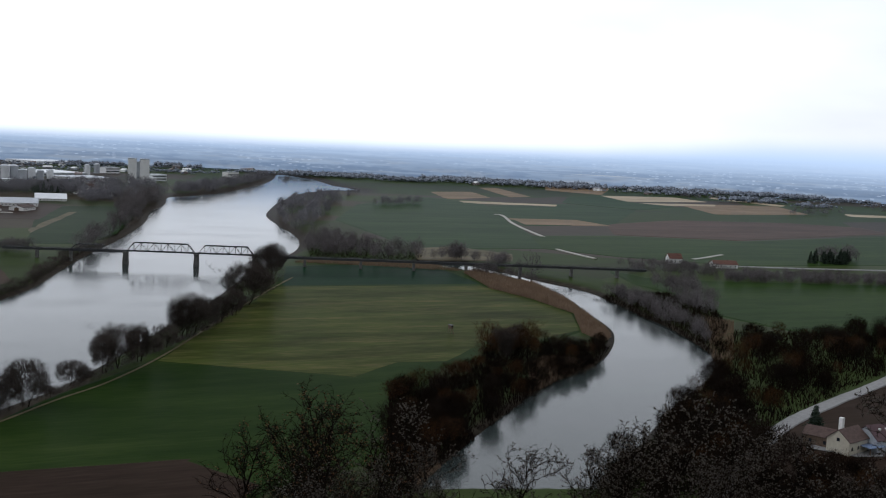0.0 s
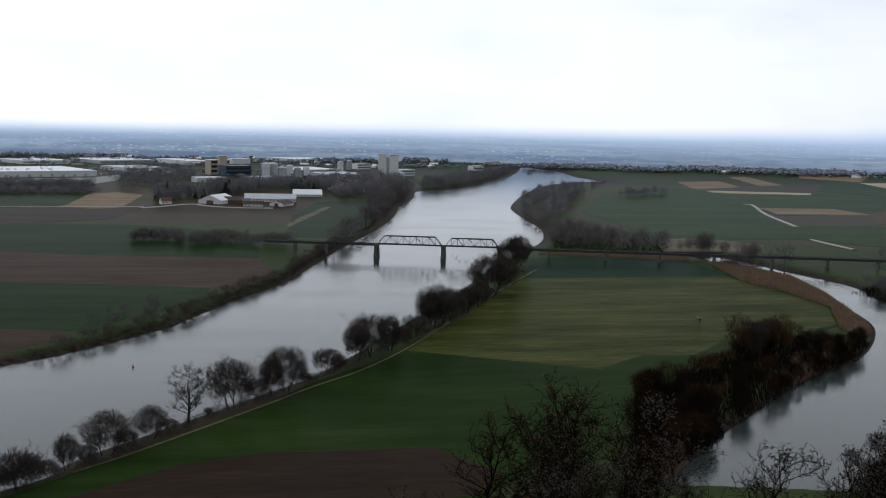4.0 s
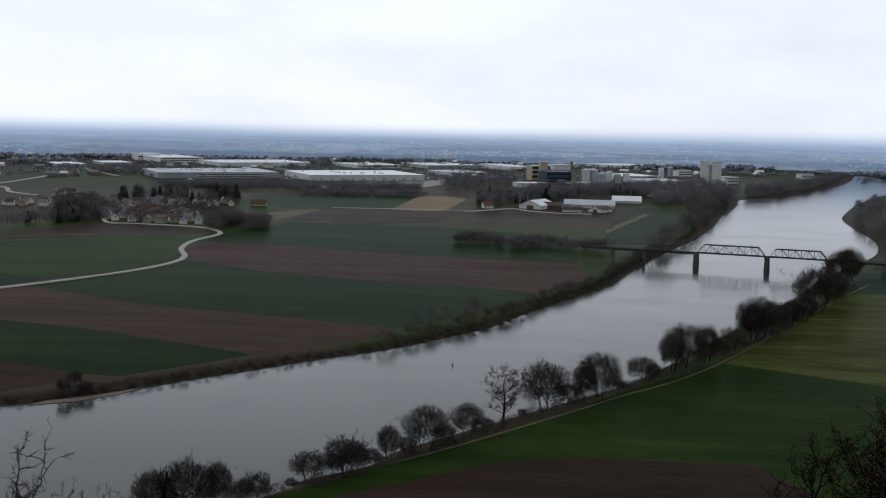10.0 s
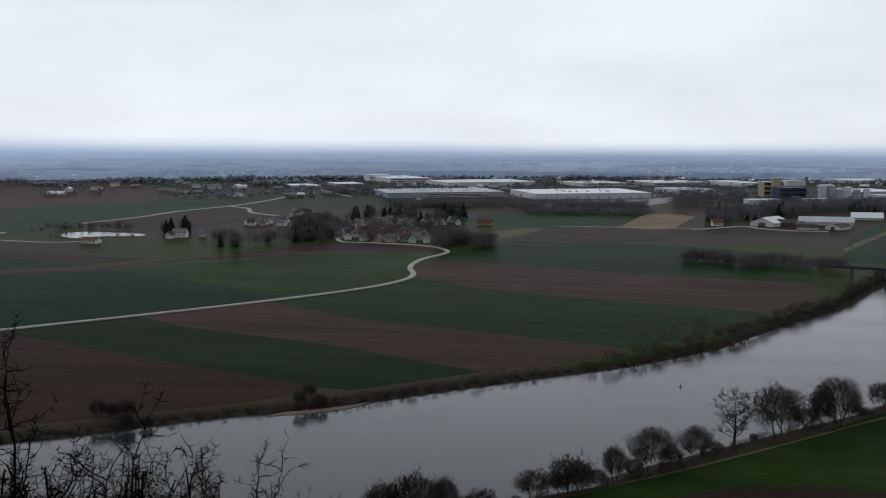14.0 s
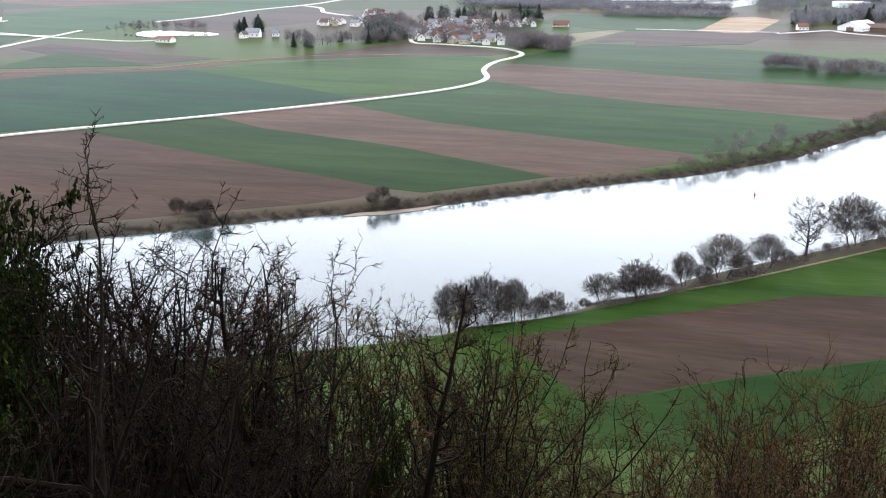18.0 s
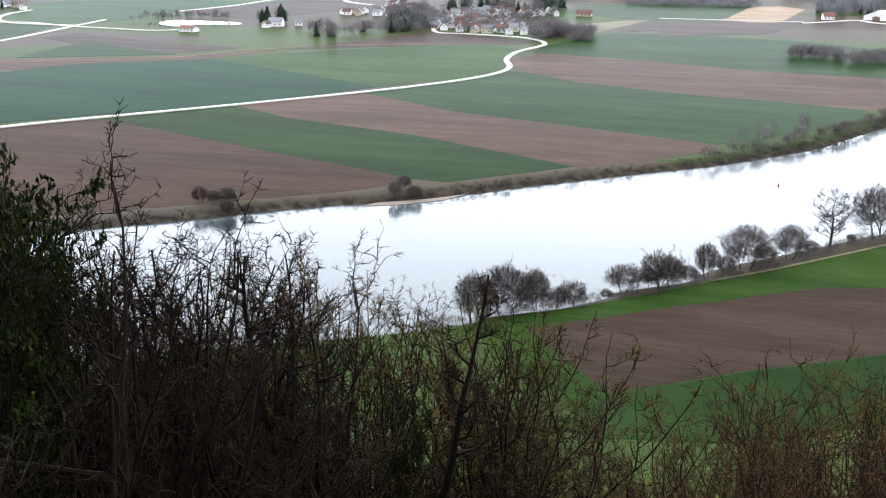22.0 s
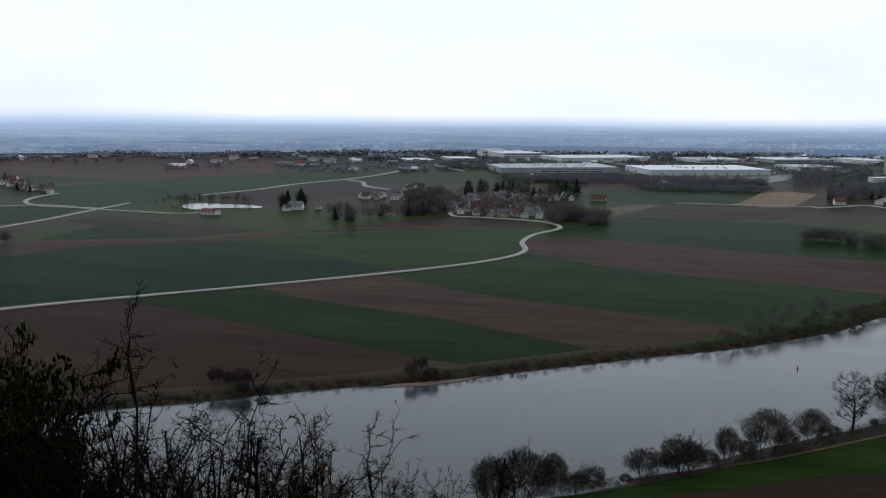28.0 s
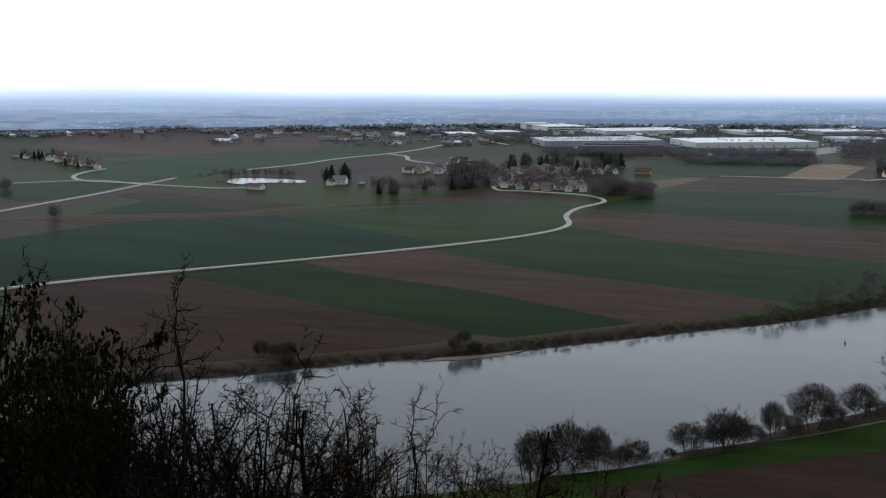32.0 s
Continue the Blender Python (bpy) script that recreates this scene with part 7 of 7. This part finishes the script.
# ---------------------------------------------------------------- farmstead by the main road
def roadside_farm():
    z = LAND + 0.2
    gx, gy = NEAR_FARM
    t = math.degrees(math.atan2(-gx, gy))
    ca, sa = math.cos(radians(t)), math.sin(radians(t))

    def at(u, v):
        return gx + u * ca - v * sa, gy + u * sa + v * ca

    # cream gabled front house with its brown side roof
    x, y = at(0, 2)
    h = gable_house(x, y, 13, 9, 5.4, 3.6, t + 62, "cream", "tile_brown", "cream gabled farmhouse with a brown tiled roof", windows=True, chimney=False)
    box_part("chimney", -2.2, -0.7, 1.2, 2.7, 5.5, 12.5, M["plaster"], h, "tall white chimney stack")
    x, y = at(-9, 7)
    gable_house(x, y, 11, 8, 4.2, 2.6, t - 20, "wood", "tile_brown", "low brown-roofed annex with a balcony", name="annex", category="house", chimney=False)
    x, y = at(15, 17)
    w = gable_house(x, y, 26, 11, 5.2, 4.2, t + 48, "sheet_grey", "tile_plum", "long farm wing with a plum-brown tiled roof", name="farm_wing", category="barn", chimney=False)
    for k in range(6):
        box_part("skylight", -9 + k * 3.4, -8.3 + k * 3.4, -2.6, -1.9, 7.8, 8.6, M["plaster"], w, "small pale roof light")
    x, y = at(26, 22)
    s = thing("solar_shed", x, y, z, t + 10, "low shed with a blue panelled roof", "shed")
    box_part("wall", -6, 6, -3, 3, 0, 3, M["wood"], s)
    for k in range(6):
        bm = bmesh.new()
        add_box(bm, -6 + 2 * k + 0.05, -4 + 2 * k - 0.05, -3.4, 3.4, 3.1, 3.25)
        for v in bm.verts:
            v.co.z += (v.co.y + 3.4) * 0.22
        part("panel", bm, M["panel"], s, "blue solar panel")
    x, y = at(9, 3)
    s = thing("carport", x, y, z, t + 48, "open carport with a blue corrugated roof", "shed")
    for px in (-4, 4):
        for py in (-2.5, 2.5):
            box_part("post", px - 0.12, px + 0.12, py - 0.12, py + 0.12, 0, 3, M["wood"], s)
    for k in range(8):
        box_part("roof_sheet", -4.6 + 1.15 * k, -3.5 + 1.15 * k, -3, 3, 3 + 0.02 * (k % 2), 3.1 + 0.02 * (k % 2), M["blue_sheet"], s)
    x, y = at(30, 36)
    s = thing("timber_frame", x, y, z, t + 20, "open weathered timber frame by the road", "shed")
    for px in (-8, -4, 0, 4, 8):
        for py in (-2, 2):
            box_part("post", px - 0.15, px + 0.15, py - 0.15, py + 0.15, 0, 5, M["wood_pale"], s)
    for py in (-2, 2):
        box_part("beam", -8.6, 8.6, py - 0.15, py + 0.15, 5, 5.35, M["wood_pale"], s)
        box_part("beam", -8.6, 8.6, py - 0.1, py + 0.1, 2.4, 2.65, M["wood_pale"], s)
    x, y = at(6, 10)
    flat_sheet("farmyard", [at(-14, -2), at(4, -6), at(24, 8), at(34, 24), at(12, 26), at(-8, 14)], LAND + 0.6, M["asphalt"], "grey paved farmyard", "yard")
    x, y = at(-12, 18)
    plant("fir", x, y, 13, 20, wide=1.3, label="dark bushy conifer beside the farmhouse")
    for k in range(4):
        x, y = at(14 + 2.2 * k, -3 + 0.7 * k)
        plant("rust_bush", x, y, 2.6, k * 70)


M["cream"] = mottled("cream_render", (0.46, 0.42, 0.33), (0.54, 0.5, 0.4), (0.6, 0.56, 0.46), 0.3, rough=0.85)
M["tile_plum"] = mottled("plum_roof_tiles", (0.055, 0.03, 0.034), (0.08, 0.046, 0.05), (0.11, 0.066, 0.07), 0.5, rough=0.75, stretch=(1, 1, 3))
M["blue_sheet"] = mottled("blue_corrugated_sheet", (0.1, 0.14, 0.24), (0.14, 0.19, 0.3), (0.19, 0.24, 0.36), 0.8, rough=0.45, spec=0.5)
M["wood_pale"] = mottled("grey_timber", (0.16, 0.14, 0.1), (0.22, 0.2, 0.15), (0.28, 0.26, 0.2), 1.0, rough=0.85)
KINDS["rust_bush"] = bare_tree(31, 3, 1.6, "beech_shrub", "small beech shrub with orange dead leaves", category="shrub", stems=4, limbs=6, subs=4, twigs=5, twig_r=0.015, twig_l=0.5, leafy=("withered", 0.16, 1.0))
roadside_farm()

# dark trees between the hill and the farm, clear of the road
ROAD = np.array([(593, 485), (434, 402), (368, 370), (321, 345), (269, 308), (234, 279), (197, 243)], float)
rng = random.Random(190)
for k in range(95):
    a, r = radians(rng.uniform(34, 51)), rng.uniform(318, 408)
    x, y = math.sin(a) * r, math.cos(a) * r
    if min(np.hypot(*(ROAD[i] * (1 - u) + ROAD[i + 1] * u - (x, y))) for i in range(6) for u in (0, 0.25, 0.5, 0.75, 1)) > 9:
        plant(rng.choice(("thicket", "oak", "thicket")), x, y, rng.uniform(6, 10.5), rng.uniform(0, 360), wide=rng.uniform(0.85, 1.15))


# ---------------------------------------------------------------- small things
def hunting_hide(x, y):
    ob = thing("hunting_hide", x, y, LAND + 0.3, 25, "dark wooden hunting hide on stilts in the meadow", "hide")
    for sx in (-0.8, 0.8):
        for sy in (-0.8, 0.8):
            bm = bmesh.new()
            add_bar(bm, (sx * 1.3, sy * 1.3, -0.2), (sx * 0.9, sy * 0.9, 2.8), 0.16)
            part("leg", bm, M["wood"], ob)
    box_part("cabin", -0.95, 0.95, -0.95, 0.95, 2.7, 4.6, M["wood"], ob)
    box_part("window", -0.6, 0.6, -0.99, -0.9, 3.6, 4.1, M["dark"], ob)
    bm = bmesh.new()
    add_box(bm, -1.25, 1.25, -1.3, 1.3, 4.6, 4.72)
    for v in bm.verts:
        v.co.z += 0.14 * v.co.y
    part("roof", bm, M["steel"], ob, "dark felt roof")
    for s in (-0.25, 0.25):
        bm = bmesh.new()
        add_bar(bm, (s, -2.3, -0.2), (s, -0.95, 2.9), 0.08)
        part("ladder_rail", bm, M["wood"], ob)
    for k in range(7):
        u = (k + 0.5) / 7
        box_part("rung", -0.25, 0.25, -2.3 + 1.35 * u - 0.03, -2.3 + 1.35 * u + 0.03, 3.1 * u - 0.2, 3.1 * u - 0.14, M["wood"], ob)


def river_buoy(x, y):
    ob = thing("river_buoy", x, y, 0, 0, "small red channel buoy on the river", "buoy")
    bm = bmesh.new()
    bmesh.ops.create_cone(bm, cap_ends=True, segments=16, radius1=0.55, radius2=0.45, depth=0.5, matrix=Matrix.Translation((0, 0, 0.12)))
    part("float", bm, M["paint_red"], ob)
    bm = bmesh.new()
    bmesh.ops.create_cone(bm, cap_ends=True, segments=12, radius1=0.25, radius2=0.08, depth=1.0, matrix=Matrix.Translation((0, 0, 0.8)))
    part("mast", bm, M["paint_red"], ob)
    bm = bmesh.new()
    bmesh.ops.create_cone(bm, cap_ends=True, segments=12, radius1=0.2, radius2=0.2, depth=0.35, matrix=Matrix.Translation((0, 0, 1.45)))
    part("topmark", bm, M["paint_red"], ob)


def parked_cars(a, b, count, seed, label):
    """Rows of small parked vehicles before the halls."""
    rng = random.Random(seed)
    for i in range(count):
        u = (i + rng.uniform(0.1, 0.9)) / count
        x, y = a[0] + (b[0] - a[0]) * u, a[1] + (b[1] - a[1]) * u
        van = rng.random() < 0.35
        ob = thing("van" if van else "car", x, y, LAND, rng.choice((0, 90)) + rng.uniform(-6, 6), label % ("van" if van else "car"), "van" if van else "car", "vehicles parked at the halls")
        l, w, h = (3.2, 1.1, 2.6) if van else (2.2, 0.9, 1.0)
        bm = bmesh.new()
        add_box(bm, -l, l, -w, w, 0.35, h)
        bmesh.ops.bevel(bm, geom=bm.edges[:], offset=0.15, segments=1, affect="EDGES")
        body = part("body", bm, M["plaster" if i % 3 else "sheet_grey"], ob)
        if not van:
            box_part("cabin", -1.4, 1.0, -0.78, 0.78, h, 1.5, M["dark"], ob)
        for sx in (-l * 0.62, l * 0.62):
            for sy in (-w, w):
                bm = bmesh.new()
                bmesh.ops.create_cone(bm, cap_ends=True, segments=10, radius1=0.36, radius2=0.36, depth=0.22, matrix=Matrix.Translation((sx, sy, 0.36)) @ Matrix.Rotation(radians(90), 4, "X"))
                part("wheel", bm, M["steel"], ob)


hunting_hide(276, 560)
river_buoy(-15, 508)
parked_cars((-495, 1847), (-454, 1867), 6, 235, "pale %s parked before a works hall")
parked_cars((-442, 1838), (-377, 1869), 12, 290, "pale %s parked before a works hall")
parked_cars((-172, 1931), (-93, 2082), 10, 600, "pale %s parked before a works hall")
parked_cars((-348, 1937), (-320, 1970), 6, 415, "pale %s parked before a works hall")
